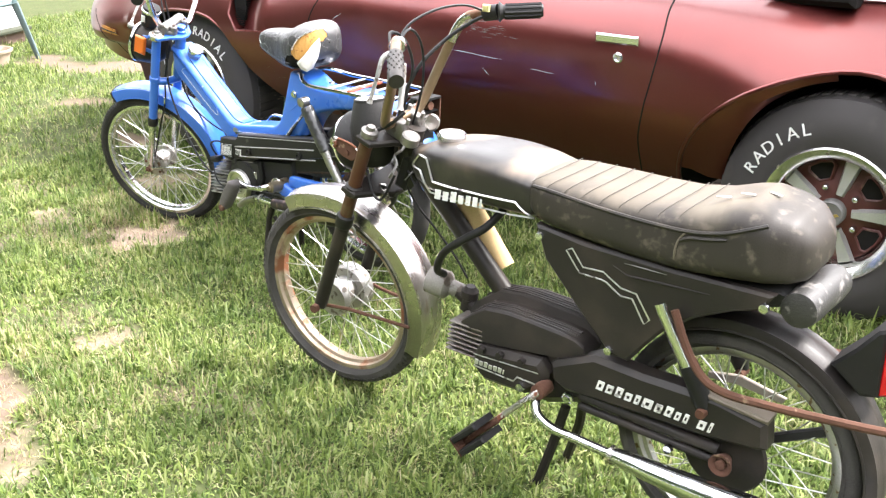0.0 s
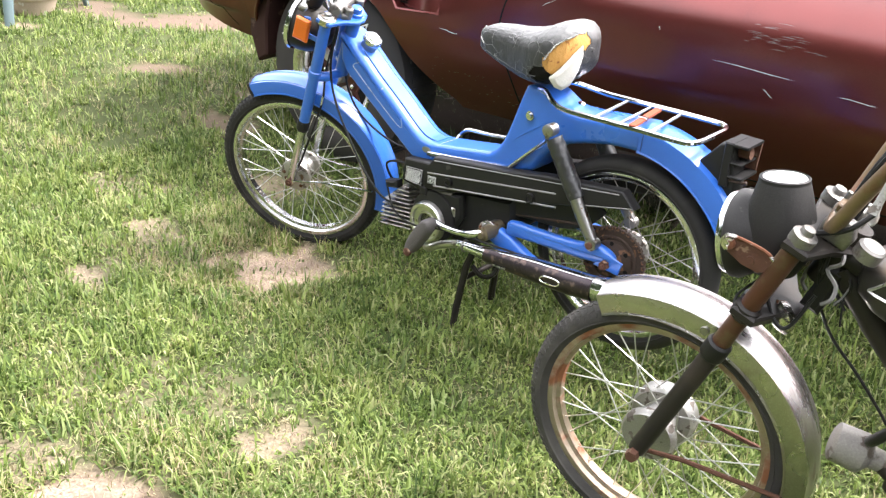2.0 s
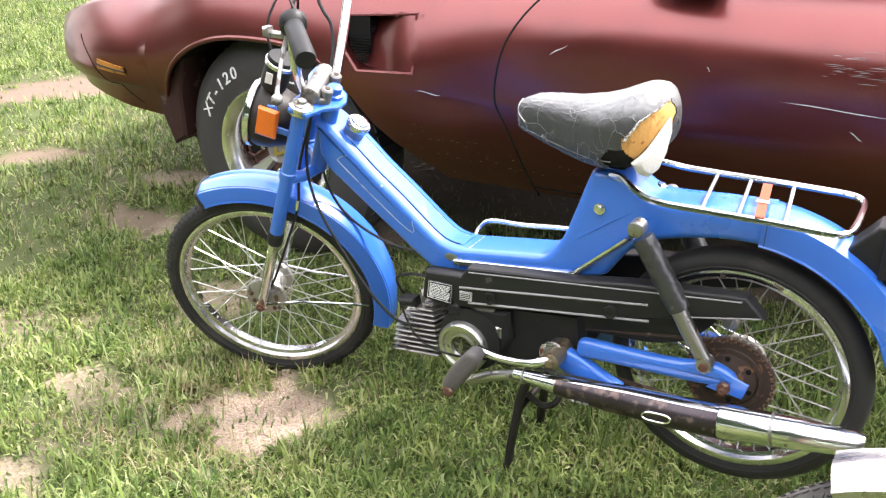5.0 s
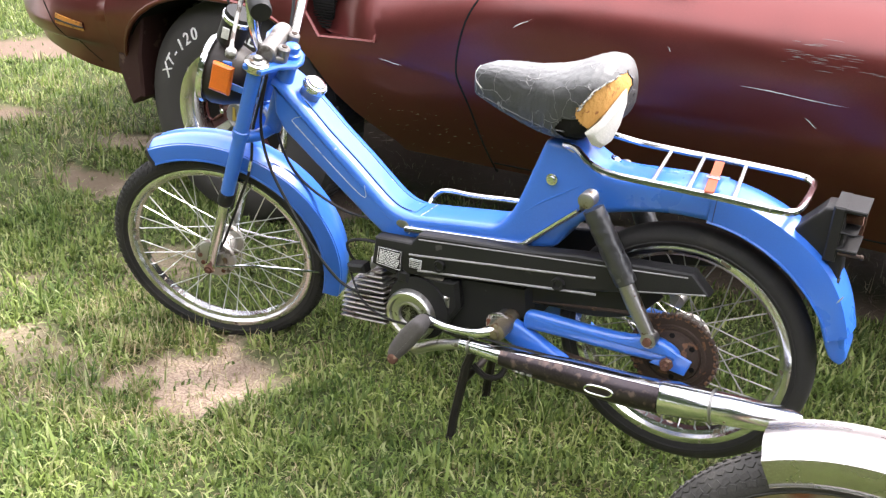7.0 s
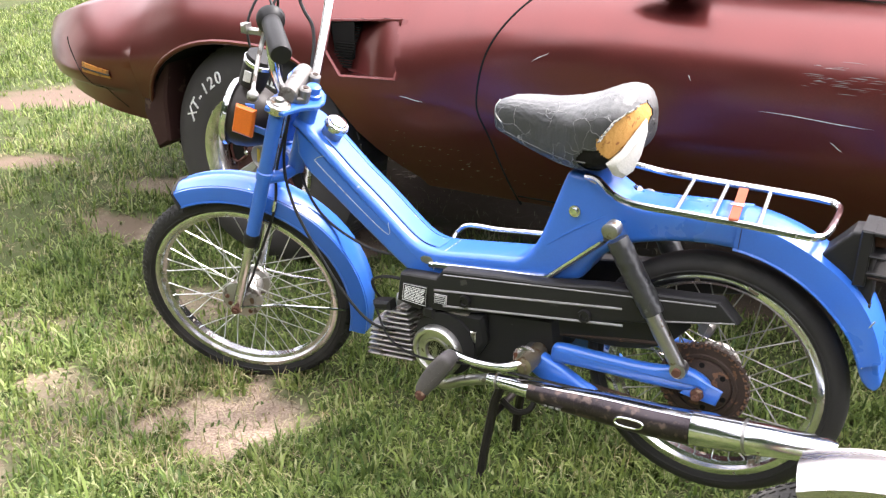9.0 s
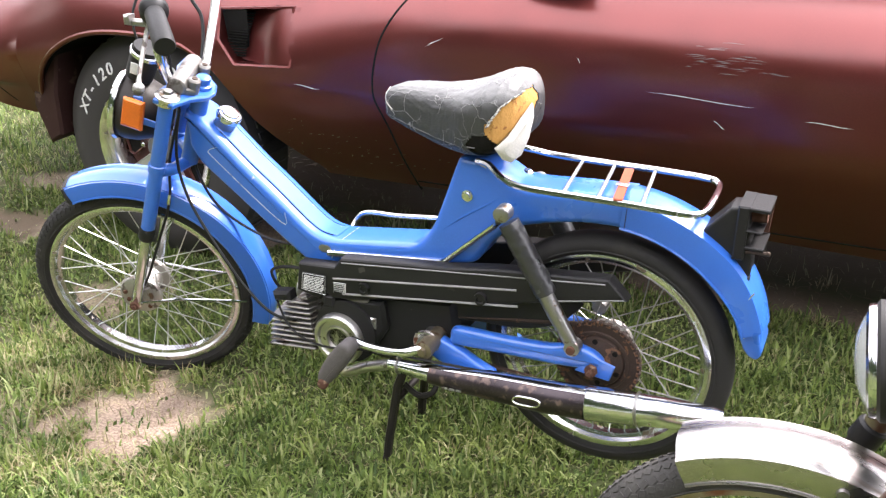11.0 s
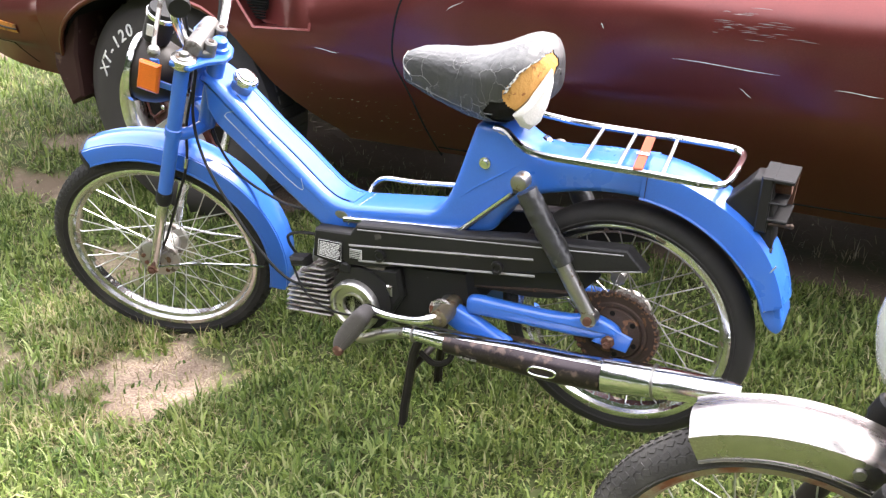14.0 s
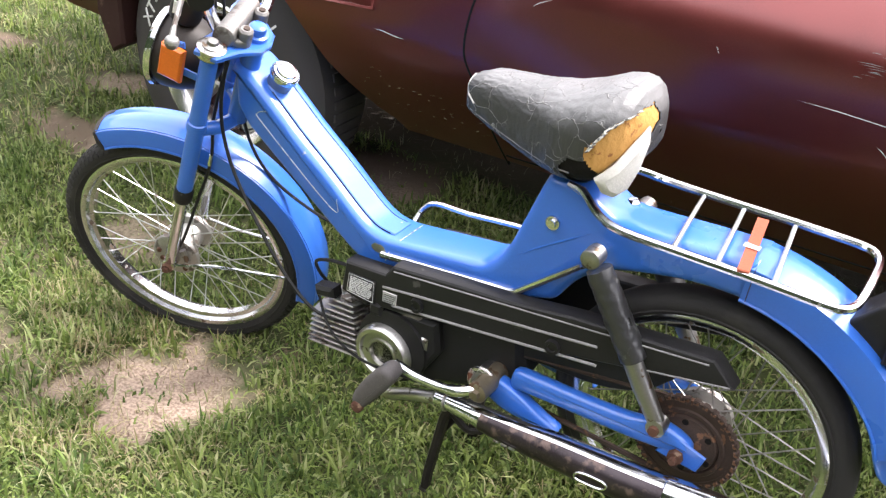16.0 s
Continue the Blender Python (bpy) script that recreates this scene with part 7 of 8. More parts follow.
    part("sprocket", Shape().lathe([(-0.055, 0.001), (-0.055, 0.085), (-0.050, 0.09), (-0.046, 0.085), (-0.046, 0.001)], seg=40), WORN_BLACK, rw)
    for a in (40, 160, 280):
        t = radians(a)
        part("rim_clamp", Shape().box((math.cos(t) * 0.15, 0, math.sin(t) * 0.15), (0.13, 0.012, 0.022), 0.004, Matrix.Rotation(-t, 4, "Y")), BLACK, rw)
    part("chain_guard", Shape().plate([(1.03, 0.352), (1.10, 0.366), (1.20, 0.346), (1.192, 0.332), (1.095, 0.343), (1.03, 0.338)], 0.045, 0.055, 0.002), CREAM_METAL, b, "pale dusty guard strip behind the wheel")
    part("rear_mudguard", fender((1.12, 0.235), 0.300, 124, -8, 0.050, 0.026, 30), WORN_BLACK, b, "black rear mudguard")
    rail = part("pannier_rail", Shape().tube(smooth([(1.015, -0.13, 0.56), (1.05, -0.135, 0.49), (1.09, -0.138, 0.440), (1.14, -0.14, 0.424), (1.22, -0.14, 0.428), (1.31, -0.14, 0.437), (1.43, -0.13, 0.447), (1.47, -0.10, 0.45)], 5), 0.0085, 8), RUST, b, "rusty bent rail beside the wheel")
    part("pannier_rail", Shape().tube(smooth([(1.015, 0.13, 0.56), (1.05, 0.135, 0.49), (1.09, 0.138, 0.440), (1.14, 0.14, 0.424), (1.31, 0.14, 0.437), (1.43, 0.13, 0.447), (1.47, 0.10, 0.45)], 5), 0.0085, 8), RUST, b, "rusty bent rail beside the wheel")
    # pale spots on the roll stand in for reflections on black
    part("tail_roll", Shape().lathe([(-0.095, 0.020), (-0.09, 0.034), (-0.05, 0.037), (0.0, 0.036), (0.05, 0.037), (0.09, 0.034), (0.095, 0.02)], (1.238, 0.0, 0.608), (0.05, 1, 0.0), 22), surf("black_tape_with_reflections", (0.03, 0.0285, 0.027), 0.42, 0.0, spots=(0.24, 0.225, 0.21), spot_level=0.56, spot_size=38, bump=0.5, gap=0.2), b, "black roll behind the seat, reflections coloured in as pale spots")
    tl = part("tail_lamp", Shape().plate([(1.290, 0.495), (1.33, 0.54), (1.362, 0.585), (1.378, 0.592), (1.384, 0.455), (1.35, 0.447)], -0.04, 0.04, 0.006), BLACK, b, "black tail lamp housing")
    part("tail_lens", Shape().plate([(1.378, 0.455), (1.40, 0.462), (1.402, 0.575), (1.378, 0.585)], -0.038, 0.038, 0.006), RED, tl, "red tail lamp lens")
    for y in (-0.07, 0.07):
        part("stand_leg", Shape().tube([(0.74, y * 0.6, 0.20), (0.722, y * 0.9, 0.10), (0.69, y, -0.015), (0.685, y * 1.1, -0.02)], 0.012, 8), SATIN, b, "black stand leg")
    make_black_front(b)
    return b


def make_black_front(b):
    rake = radians(22.3)
    up = Vector((math.sin(rake), 0, math.cos(rake)))
    M = Matrix.Translation((0, 0, 0.268)) @ Matrix.Rotation(radians(2.0), 4, "X") @ Matrix.Rotation(radians(4), 4, up)
    base = Matrix(((math.cos(rake), 0, math.sin(rake), 0), (0, 1, 0, 0), (-math.sin(rake), 0, math.cos(rake), 0), (0, 0, 0, 1)))
    H = M @ base
    leg = lambda s, y: up * s + Vector((0, y, 0))
    moped_wheel("front_wheel", b, M, 0.270, RUSTRIM, 0.037, 0.055, rim_label="rust-stained rim with wire spokes", tread=110, rubber=DUST_RUBBER)
    part("brake_drum", Shape().lathe([(0.02, 0.06), (0.03, 0.066), (0.055, 0.066), (0.06, 0.06), (0.06, 0.001)], seg=30).moved(M), ALU, b, "dull cast brake drum")
    for y in (-0.092, 0.092):
        lg = part("fork_leg", Shape().tube([leg(-0.005, y), leg(0.0, y), leg(0.03, y), leg(0.28, y)], [0.010, 0.017, 0.0175, 0.0175], 16).moved(M), SATIN, b, "black fork slider")
        part("dust_seal", Shape().tube([leg(0.272, y), leg(0.278, y), leg(0.306, y), leg(0.31, y)], [0.019, 0.0225, 0.0225, 0.019], 16).moved(M), BLACK, lg)
        part("upper_tube", Shape().tube([leg(0.30, y), leg(0.56, y)], 0.0165, 16).moved(M), FORK, lg, "worn rusty upper fork tube")
        part("lower_collar", Shape().tube([leg(0.372, y), leg(0.376, y), leg(0.398, y), leg(0.402, y)], [0.018, 0.0225, 0.0225, 0.018], 16).moved(M), SATIN, lg)
        part("top_collar", Shape().tube([leg(0.540, y), leg(0.543, y), leg(0.560, y), leg(0.563, y), leg(0.572, y)], [0.018, 0.0208, 0.0208, 0.012, 0.010], 16).moved(M), DULL_CAST, lg)
        y0, y1 = (y - 0.024, y - 0.019) if y < 0 else (y + 0.019, y + 0.024)
        ear = part("lamp_bracket", Shape().plate([(0.096, 0.728), (0.099, 0.741), (0.110, 0.746), (0.165, 0.737), (0.186, 0.722), (0.176, 0.703), (0.160, 0.696), (0.133, 0.702), (0.106, 0.717)], y0, y1, 0.0015), RUST, lg, "rusty headlamp bracket")
        part("bracket_edge", Shape().tube(smooth([(0.104, y0, 0.720), (0.096, y0, 0.730), (0.100, y0, 0.742), (0.112, y0, 0.746), (0.165, y0, 0.737), (0.186, y0, 0.722)], 3), 0.003, 6), PITTED, ear, "bright worn edge")
        out = math.copysign(1, y)
        part("bracket_bolt", Shape().lathe([(0, 0.011), (out * 0.008, 0.010), (out * 0.009, 0.004), (out * 0.007, 0.001)], (0.108, y + out * 0.022, 0.732), seg=16), PITTED, ear)
        part("bracket_bolt", Shape().lathe([(0, 0.008), (out * 0.005, 0.007), (out * 0.005, 0.001)], (0.147, y + out * 0.022, 0.715), seg=10), RUST, ear)
    part("axle_nut", Shape().lathe([(0, 0.013), (-0.014, 0.012), (-0.014, 0.001)], (0, -0.108, 0), seg=6).moved(M), RUST, b, "rusty axle nut")
    plate = [(-0.02, -0.115), (0.022, -0.115), (0.05, -0.05), (0.075, -0.02), (0.075, 0.02), (0.05, 0.05), (0.022, 0.115), (-0.02, 0.115), (-0.015, 0.04), (-0.015, -0.04)]
    cl = part("fork_clamp", Shape().plate(plate, 0.528, 0.545, 0.004, axes="xy").moved(H), SATIN, b, "black fork clamp")
    part("lower_clamp", Shape().plate(plate, 0.378, 0.396, 0.004, axes="xy").moved(H), SATIN, b)
    part("bar_clamp", Shape().plate([(0.010, 0.545), (0.060, 0.545), (0.063, 0.570), (0.052, 0.592), (0.018, 0.592), (0.007, 0.570)], -0.044, -0.018, 0.006, steps=3).plate([(0.010, 0.545), (0.060, 0.545), (0.063, 0.570), (0.052, 0.592), (0.018, 0.592), (0.007, 0.570)], 0.018, 0.044, 0.006, steps=3).moved(H), DULL_CAST, cl, "cast handlebar clamp")
    for x in (-0.02, 0.02):
        for y in (-0.03, 0.03):
            part("clamp_bolt", Shape().cyl((0.035 + x, y, 0.59), (0.035 + x, y, 0.603), 0.005, seg=8).moved(H), STEEL, cl)
    part("ignition_cap", Shape().lathe([(0, 0.022), (0.02, 0.022), (0.024, 0.018), (0.024, 0.001)], (0.088, -0.055, 0.565), (0, 0, 1), 20).moved(H), DULL_CAST, cl, "round bright cap")
    part("mirror_stub", Shape().lathe([(-0.015, 0.012), (0.0, 0.020), (0.010, 0.022), (0.012, 0.018), (0.008, 0.001)], (0.254, 0.078, 0.767), (0.4, -0.85, 0.2), 18), PITTED, cl)
    # mudguard
    mg = part("front_mudguard", fender((0, 0), 0.304, 117, -21, 0.049, 0.044, 34).moved(M), FENDER_GREY, b, "dulled bright metal mudguard")
    part("mudguard_bolt", Shape().lathe([(0, 0.009), (-0.005, 0.008), (-0.005, 0.001)], (0.075, -0.048, 0.27), seg=10).moved(M), STEEL, mg)
    for y in (-0.055, 0.055):
        part("mudguard_stay", Shape().tube([(0.0, y * 1.6, 0.0), (0.08, y * 1.25, -0.003), (0.262, y * 0.92, -0.015)], 0.0048, 6).moved(M), RUST, mg, "rusty mudguard stay")
    part("wheel_ring", Shape().lathe([(-0.002, 0.009), (-0.002, 0.014), (0.002, 0.014), (0.002, 0.009)], (0.10, -0.058, 0.225), seg=16, closed=True).moved(M), SPOKE, mg)
    # headlamp: a bucket with the dial let into its top
    bucket = surf("faded_black_bucket", (0.024, 0.023, 0.0225), 0.5, 0.0, alt=(0.018, 0.017, 0.0165), spots=(0.06, 0.055, 0.052), spot_level=0.64, bump=0.2, spec=0.3)
    dn = Vector((-0.10, 0, 1.0)).normalized()
    dc = Vector((0.147, -0.028, 0.825))
    lc, ln = Vector((0.090, -0.022, 0.714)), Vector((0.985, 0, 0.17)).normalized()
    hl = part("headlamp", Shape().lathe([(-0.162, 0.02), (-0.157, 0.034), (-0.13, 0.050), (-0.10, 0.058), (-0.06, 0.056), (-0.02, 0.046), (0.0, 0.0405), (0.004, 0.039), (0.004, 0.001)], dc, dn, 30), bucket, b, "faded black headlamp with a dial in its top")
    part("lamp_front", Shape().lathe([(-0.004, 0.071), (0.0, 0.0755), (0.012, 0.0755), (0.018, 0.0715), (0.03, 0.066), (0.055, 0.055), (0.075, 0.035), (0.08, 0.001)], lc, ln, 30), bucket, hl)
    part("lamp_ring", Shape().lathe([(-0.016, 0.064), (-0.013, 0.070), (-0.006, 0.0715), (-0.002, 0.070), (-0.006, 0.063)], lc, ln, 30, True), CHROME, hl, "chrome lamp rim")
    part("lamp_glass", Shape().lathe([(-0.030, 0.001), (-0.028, 0.03), (-0.020, 0.052), (-0.010, 0.066)], lc, ln, 28), LENS_GLASS, hl, "clouded lamp glass")
    dial = part("speedometer", Shape().lathe([(-0.004, 0.0405), (0.006, 0.040), (0.008, 0.037), (0.005, 0.0345)], dc, dn, 30, True), BLACK, hl)
    part("dial_glass", Shape().lathe([(0.003, 0.0355), (0.0065, 0.034), (0.007, 0.001)], dc, dn, 30), SPEEDO_WHITE, dial, "milky scratched dial glass")
    # handlebar
    bar = part("handlebar", Shape().tube(smooth([(0.485, -0.325, 0.973), (0.42, -0.25, 1.005), (0.385, -0.205, 1.017), (0.355, -0.175, 0.995), (0.335, -0.155, 0.955), (0.291, -0.12, 0.875), (0.252, -0.095, 0.80), (0.242, -0.06, 0.792), (0.238, 0.0, 0.798), (0.243, 0.045, 0.812), (0.279, 0.083, 0.92), (0.31, 0.092, 0.985), (0.337, 0.095, 1.022), (0.37, 0.095, 1.036), (0.42, 0.10, 1.045)], 5), 0.0118, 12), BAR, b, "rusty high handlebar")
    part("bar_chrome", Shape().tube(smooth([(0.303, 0.090, 0.97), (0.316, 0.093, 0.997), (0.337, 0.095, 1.022), (0.362, 0.095, 1.033)], 3), 0.0124, 12), PITTED, bar)
    g1 = part("grip", Shape().tube([(0.425, -0.255, 1.003), (0.43, -0.262, 1.000), (0.478, -0.318, 0.976), (0.482, -0.323, 0.974), (0.492, -0.333, 0.969)], [0.0145, 0.0163, 0.0163, 0.0172, 0.0155], 18), VINYL, bar, "knobbly black rubber grip")
    for k in range(60):
        a = 2 * math.pi * (k % 10) / 10 + 0.3 * (k // 10)
        f = (k // 10 + 0.5) / 6
        ax = Vector((0.430, -0.262, 1.000)).lerp(Vector((0.478, -0.318, 0.976)), f)
        d = (Vector((0.478, -0.318, 0.976)) - Vector((0.430, -0.262, 1.000))).normalized()
        u = d.orthogonal().normalized()
        w = d.cross(u)
        p = ax + (u * math.cos(a) + w * math.sin(a)) * 0.0142
        part("grip_knob", KNOB, WORN_BLACK, g1, m=Matrix.Translation(p) @ d.to_track_quat("Z", "Y").to_matrix().to_4x4() @ Matrix.Rotation(a, 4, "Z"))
    far = lambda f, u=0.0, w=0.0: (0.425 + 0.084 * f - 0.6 * u, 0.103 + 0.059 * f + 0.8 * u, 1.0455 + 0.005 * f + w)
    g2 = part("grip", Shape().tube([far(0), far(0.04), far(0.12), far(0.96), far(1.0)], [0.018, 0.023, 0.0155, 0.0155, 0.013], 18), BLACK, bar, "ribbed black throttle grip")
    for k in range(10):
        a = 2 * math.pi * k / 10
        u, w = 0.0155 * math.cos(a), 0.0155 * math.sin(a)
        part("grip_rib", Shape().tube([far(0.16, u, w), far(0.95, u, w)], 0.003, 5), BLACK, g2)
    part("throttle_housing", Shape().tube([(0.392, 0.097, 1.040), (0.426, 0.104, 1.046)], 0.018, 14), BLACK, bar)
    part("kill_switch", Shape().box((0.408, 0.082, 1.055), (0.016, 0.014, 0.016), 0.003), surf("yellowed_plastic", (0.5, 0.46, 0.2), 0.5), bar, "yellowed switch")
    part("brake_lever", Shape().tube(smooth([(0.352, -0.178, 0.988), (0.338, -0.195, 0.975), (0.336, -0.212, 0.940), (0.325, -0.228, 0.883)], 4), [0.009, 0.009, 0.009, 0.009, 0.0085, 0.008, 0.0075, 0.007, 0.0065, 0.006, 0.006, 0.0065, 0.0095], 10, flat=0.7), ALU, bar, "cast brake lever")
    part("lever_mount", Shape().tube([(0.355, -0.172, 0.992), (0.362, -0.18, 1.0), (0.395, -0.21, 1.012), (0.402, -0.218, 1.012)], [0.012, 0.0175, 0.0175, 0.013], 16), PITTED, bar, "cast lever mount")
    part("starter_lever", Shape().tube([(0.44, -0.25, 0.985), (0.452, -0.268, 0.945), (0.452, -0.275, 0.905), (0.452, -0.277, 0.897)], [0.007, 0.007, 0.006, 0.0085], 10), ALU, bar, "short second lever")
    for pts, r in (([(0.345, -0.18, 1.0), (0.322, -0.15, 1.022), (0.318, -0.10, 1.0), (0.30, -0.05, 0.93), (0.262, -0.03, 0.85), (0.235, -0.03, 0.76)], 0.0036),
                   ([(0.38, -0.2, 1.01), (0.36, -0.13, 1.03), (0.335, -0.06, 0.98), (0.295, -0.01, 0.88), (0.25, 0.0, 0.76)], 0.003),
                   ([(0.41, 0.088, 1.04), (0.37, 0.075, 1.02), (0.325, 0.035, 0.98), (0.29, -0.02, 0.92), (0.255, -0.045, 0.82), (0.24, -0.045, 0.70)], 0.0045),
                   ([(0.40, 0.09, 1.046), (0.37, 0.05, 1.062), (0.345, -0.02, 1.058), (0.328, -0.09, 1.035), (0.325, -0.13, 1.0), (0.335, -0.16, 0.985)], 0.003),
                   ([(0.23, -0.04, 0.77), (0.235, -0.02, 0.66), (0.265, 0.0, 0.58), (0.32, 0.01, 0.52), (0.37, 0.02, 0.46), (0.41, 0.02, 0.41)], 0.0028),
                   ([(0.16, -0.06, 0.66), (0.19, -0.075, 0.61), (0.215, -0.07, 0.60), (0.24, -0.05, 0.66)], 0.0035),
                   ([(0.16, -0.07, 0.62), (0.13, -0.075, 0.60), (0.12, -0.06, 0.62), (0.15, -0.05, 0.66)], 0.0025),
                                      ([(0.30, -0.08, 0.83), (0.27, -0.10, 0.80), (0.21, -0.08, 0.77), (0.18, -0.05, 0.74)], 0.0045)):
        part("control_cable", Shape().tube(smooth(pts, 6), r, 7), BLACK, bar, "black control cable")
    part("fuel_hose", Shape().tube(smooth([(0.375, -0.03, 0.43), (0.385, -0.07, 0.46), (0.425, -0.095, 0.52), (0.48, -0.10, 0.565), (0.535, -0.085, 0.605), (0.56, -0.05, 0.645)], 6), 0.0095, 10), BLACK, b, "thick black hose to the tank")
    loom = part("wiring_loom", Shape().box((0.242, 0.0, 0.66), (0.035, 0.05, 0.09), 0.008, Matrix.Rotation(radians(20), 4, "Y")), BLACK, b, "dark bundle of wiring behind the fork")
    for k in range(16):
        p = Vector((0.24 + random.uniform(-0.02, 0.03), random.uniform(-0.05, 0.04), 0.74))
        pts = [p]
        for q in range(5):
            p = p + Vector((random.uniform(-0.018, 0.022), random.uniform(-0.02, 0.02), -0.022 + random.uniform(-0.01, 0.012)))
            pts.append(p)
        part("wire", Shape().tube(smooth(pts, 3), random.choice((0.0018, 0.0025, 0.0035)), 5), random.choice((BLACK, BLACK, DARK, BROWN_STRAP if k == 3 else GREY_PLASTIC)), loom)
    part("horn", Shape().lathe([(0, 0.026), (0.012, 0.03), (0.02, 0.022), (0.026, 0.01), (0.026, 0.001)], (0.20, -0.03, 0.60), (-0.6, -0.7, -0.2), 20), PITTED, b, "small round horn")


KNOB = Shape().box((0, 0, 0), (0.0042, 0.0075, 0.0055), 0.001).mesh("grip_knob")
make_black()

# ---- garden chair, pot and shed at the edge of the lawn ----
def make_chair():
    ch = thing("garden_chair", Matrix.Translation((-6.86, 2.68, -0.02)), "faded grey-green moulded plastic garden chair on the lawn", "chair")
    feet = [Vector((0.35, -0.28, 0)), Vector((0.03, 0.36, 0)), Vector((-0.55, 0.24, 0)), Vector((-0.3, -0.34, 0))]
    seat = []
    for p in feet:
        q = Vector((-0.11, 0.0, 0)) + (p - Vector((-0.11, 0.0, 0))) * 0.72
        seat.append(q)
        part("leg", Shape().tube([p, p.lerp(q, 0.5) + Vector((0, 0, 0.22)), q + Vector((0, 0, 0.43))], [0.026, 0.032, 0.042], 10, flat=0.6), GREENPL, ch)
        part("foot", Shape().tube([p - Vector((0, 0, 0.004)), p + Vector((0, 0, 0.02))], [0.031, 0.028], 10, flat=0.7), GREENPL, ch)
    part("seat", Shape().plate([(q.x, q.y) for q in seat], 0.41, 0.44, 0.012, axes="xy"), GREENPL, ch)
    b0, b1 = seat[2], seat[3]
    part("backrest", Shape().rings([[b0 + Vector((0, 0, 0.43)), b1 + Vector((0, 0, 0.43)), b1 + Vector((0.02, 0.01, 0.43)), b0 + Vector((0.02, 0.01, 0.43))], [b0 + Vector((-0.1, 0, 0.87)), b1 + Vector((-0.1, 0, 0.87)), b1 + Vector((-0.08, 0.01, 0.87)), b0 + Vector((-0.08, 0.01, 0.87))]]), GREENPL, ch)
    for i, j in ((0, 3), (1, 2)):
        part("armrest", Shape().tube(smooth([seat[j] + Vector((-0.05, 0, 0.66)), (seat[i] + seat[j]) / 2 + Vector((0, 0, 0.67)), seat[i] + Vector((0, 0, 0.64)), seat[i] + Vector((0, 0, 0.42))], 4), 0.022, 8, flat=0.6), GREENPL, ch)


def make_pot():
    p = thing("plant_pot", Matrix.Translation((-6.78, 2.66, -0.02)), "wide weathered clay plant pot, empty", "pot")
    part("bowl", Shape().lathe([(0.0, 0.11), (0.0, 0.115), (0.12, 0.152), (0.125, 0.163), (0.142, 0.167), (0.146, 0.158), (0.138, 0.148), (0.03, 0.11), (0.03, 0.001)], (0, 0, 0), (0, 0, 1), 36), CLAY, p)
    part("soil", Shape().lathe([(0.0, 0.001), (0.004, 0.06), (0.0, 0.118)], (0, 0, 0.05), (0, 0, 1), 24), surf("dark_soil", (0.05, 0.022, 0.016), 0.95, bump=0.6, spec=0.1), p, "dark red-brown soil")


def make_shed():
    a, bq = Vector((-7.26, 2.58)), Vector((-7.66, 3.35))
    d = (bq - a).normalized()
    ang = math.atan2(d.y, d.x)
    sh = thing("shed", Matrix.Translation((a.x, a.y, 0)) @ Matrix.Rotation(ang, 4, "Z"), "small shed with white vertical siding over a low brown base", "shed")
    x0, x1 = -1.6, 0.87
    cx, ln = (x0 + x1) / 2, x1 - x0
    part("base_wall", Shape().box((cx, 0.75, -0.01), (ln, 1.4, 0.19), 0.01), surf("brown_masonry", (0.2, 0.13, 0.105), 0.9, 0.0, spots=(0.35, 0.26, 0.2), spot_level=0.6, bump=0.6, grain=60), sh, "low brown base")
    part("sill_board", Shape().box((cx, 0.72, 0.097), (ln + 0.04, 1.46, 0.028), 0.006), surf("mossy_board", (0.045, 0.05, 0.03), 0.8, bump=0.4), sh, "dark mossy sill board")
    siding = surf("weathered_white_boards", (0.62, 0.62, 0.6), 0.75, 0.0, spots=(0.3, 0.28, 0.24), spot_level=0.62, bump=0.3, stretch=(1, 1, 0.2))
    part("wall_core", Shape().box((cx, 0.78, 1.1), (ln, 1.35, 2.0), 0.01), siding, sh)
    board = Shape().box((0, 0, 0), (0.104, 0.02, 2.0), 0.004).mesh("siding_board")
    for k in range(int(ln / 0.112)):
        part("siding_board", board, siding, sh, m=Matrix.Translation((x0 + 0.06 + 0.112 * k, 0.095, 1.1)))
    part("corner_post", Shape().box((-0.1, 0.03, 0.9), (0.09, 0.07, 1.9), 0.008), surf("dark_post", (0.05, 0.042, 0.04), 0.8, bump=0.4), sh, "dark upright post")
    part("roof", Shape().plate([(-0.1, 2.15), (0.78, 2.6), (1.7, 2.15), (1.7, 2.2), (0.78, 2.66), (-0.1, 2.2)], x0 - 0.1, x1 + 0.1, axes="yz"), surf("grey_shingle", (0.1, 0.095, 0.09), 0.9, bump=0.6), sh)


make_chair()
make_pot()
make_shed()


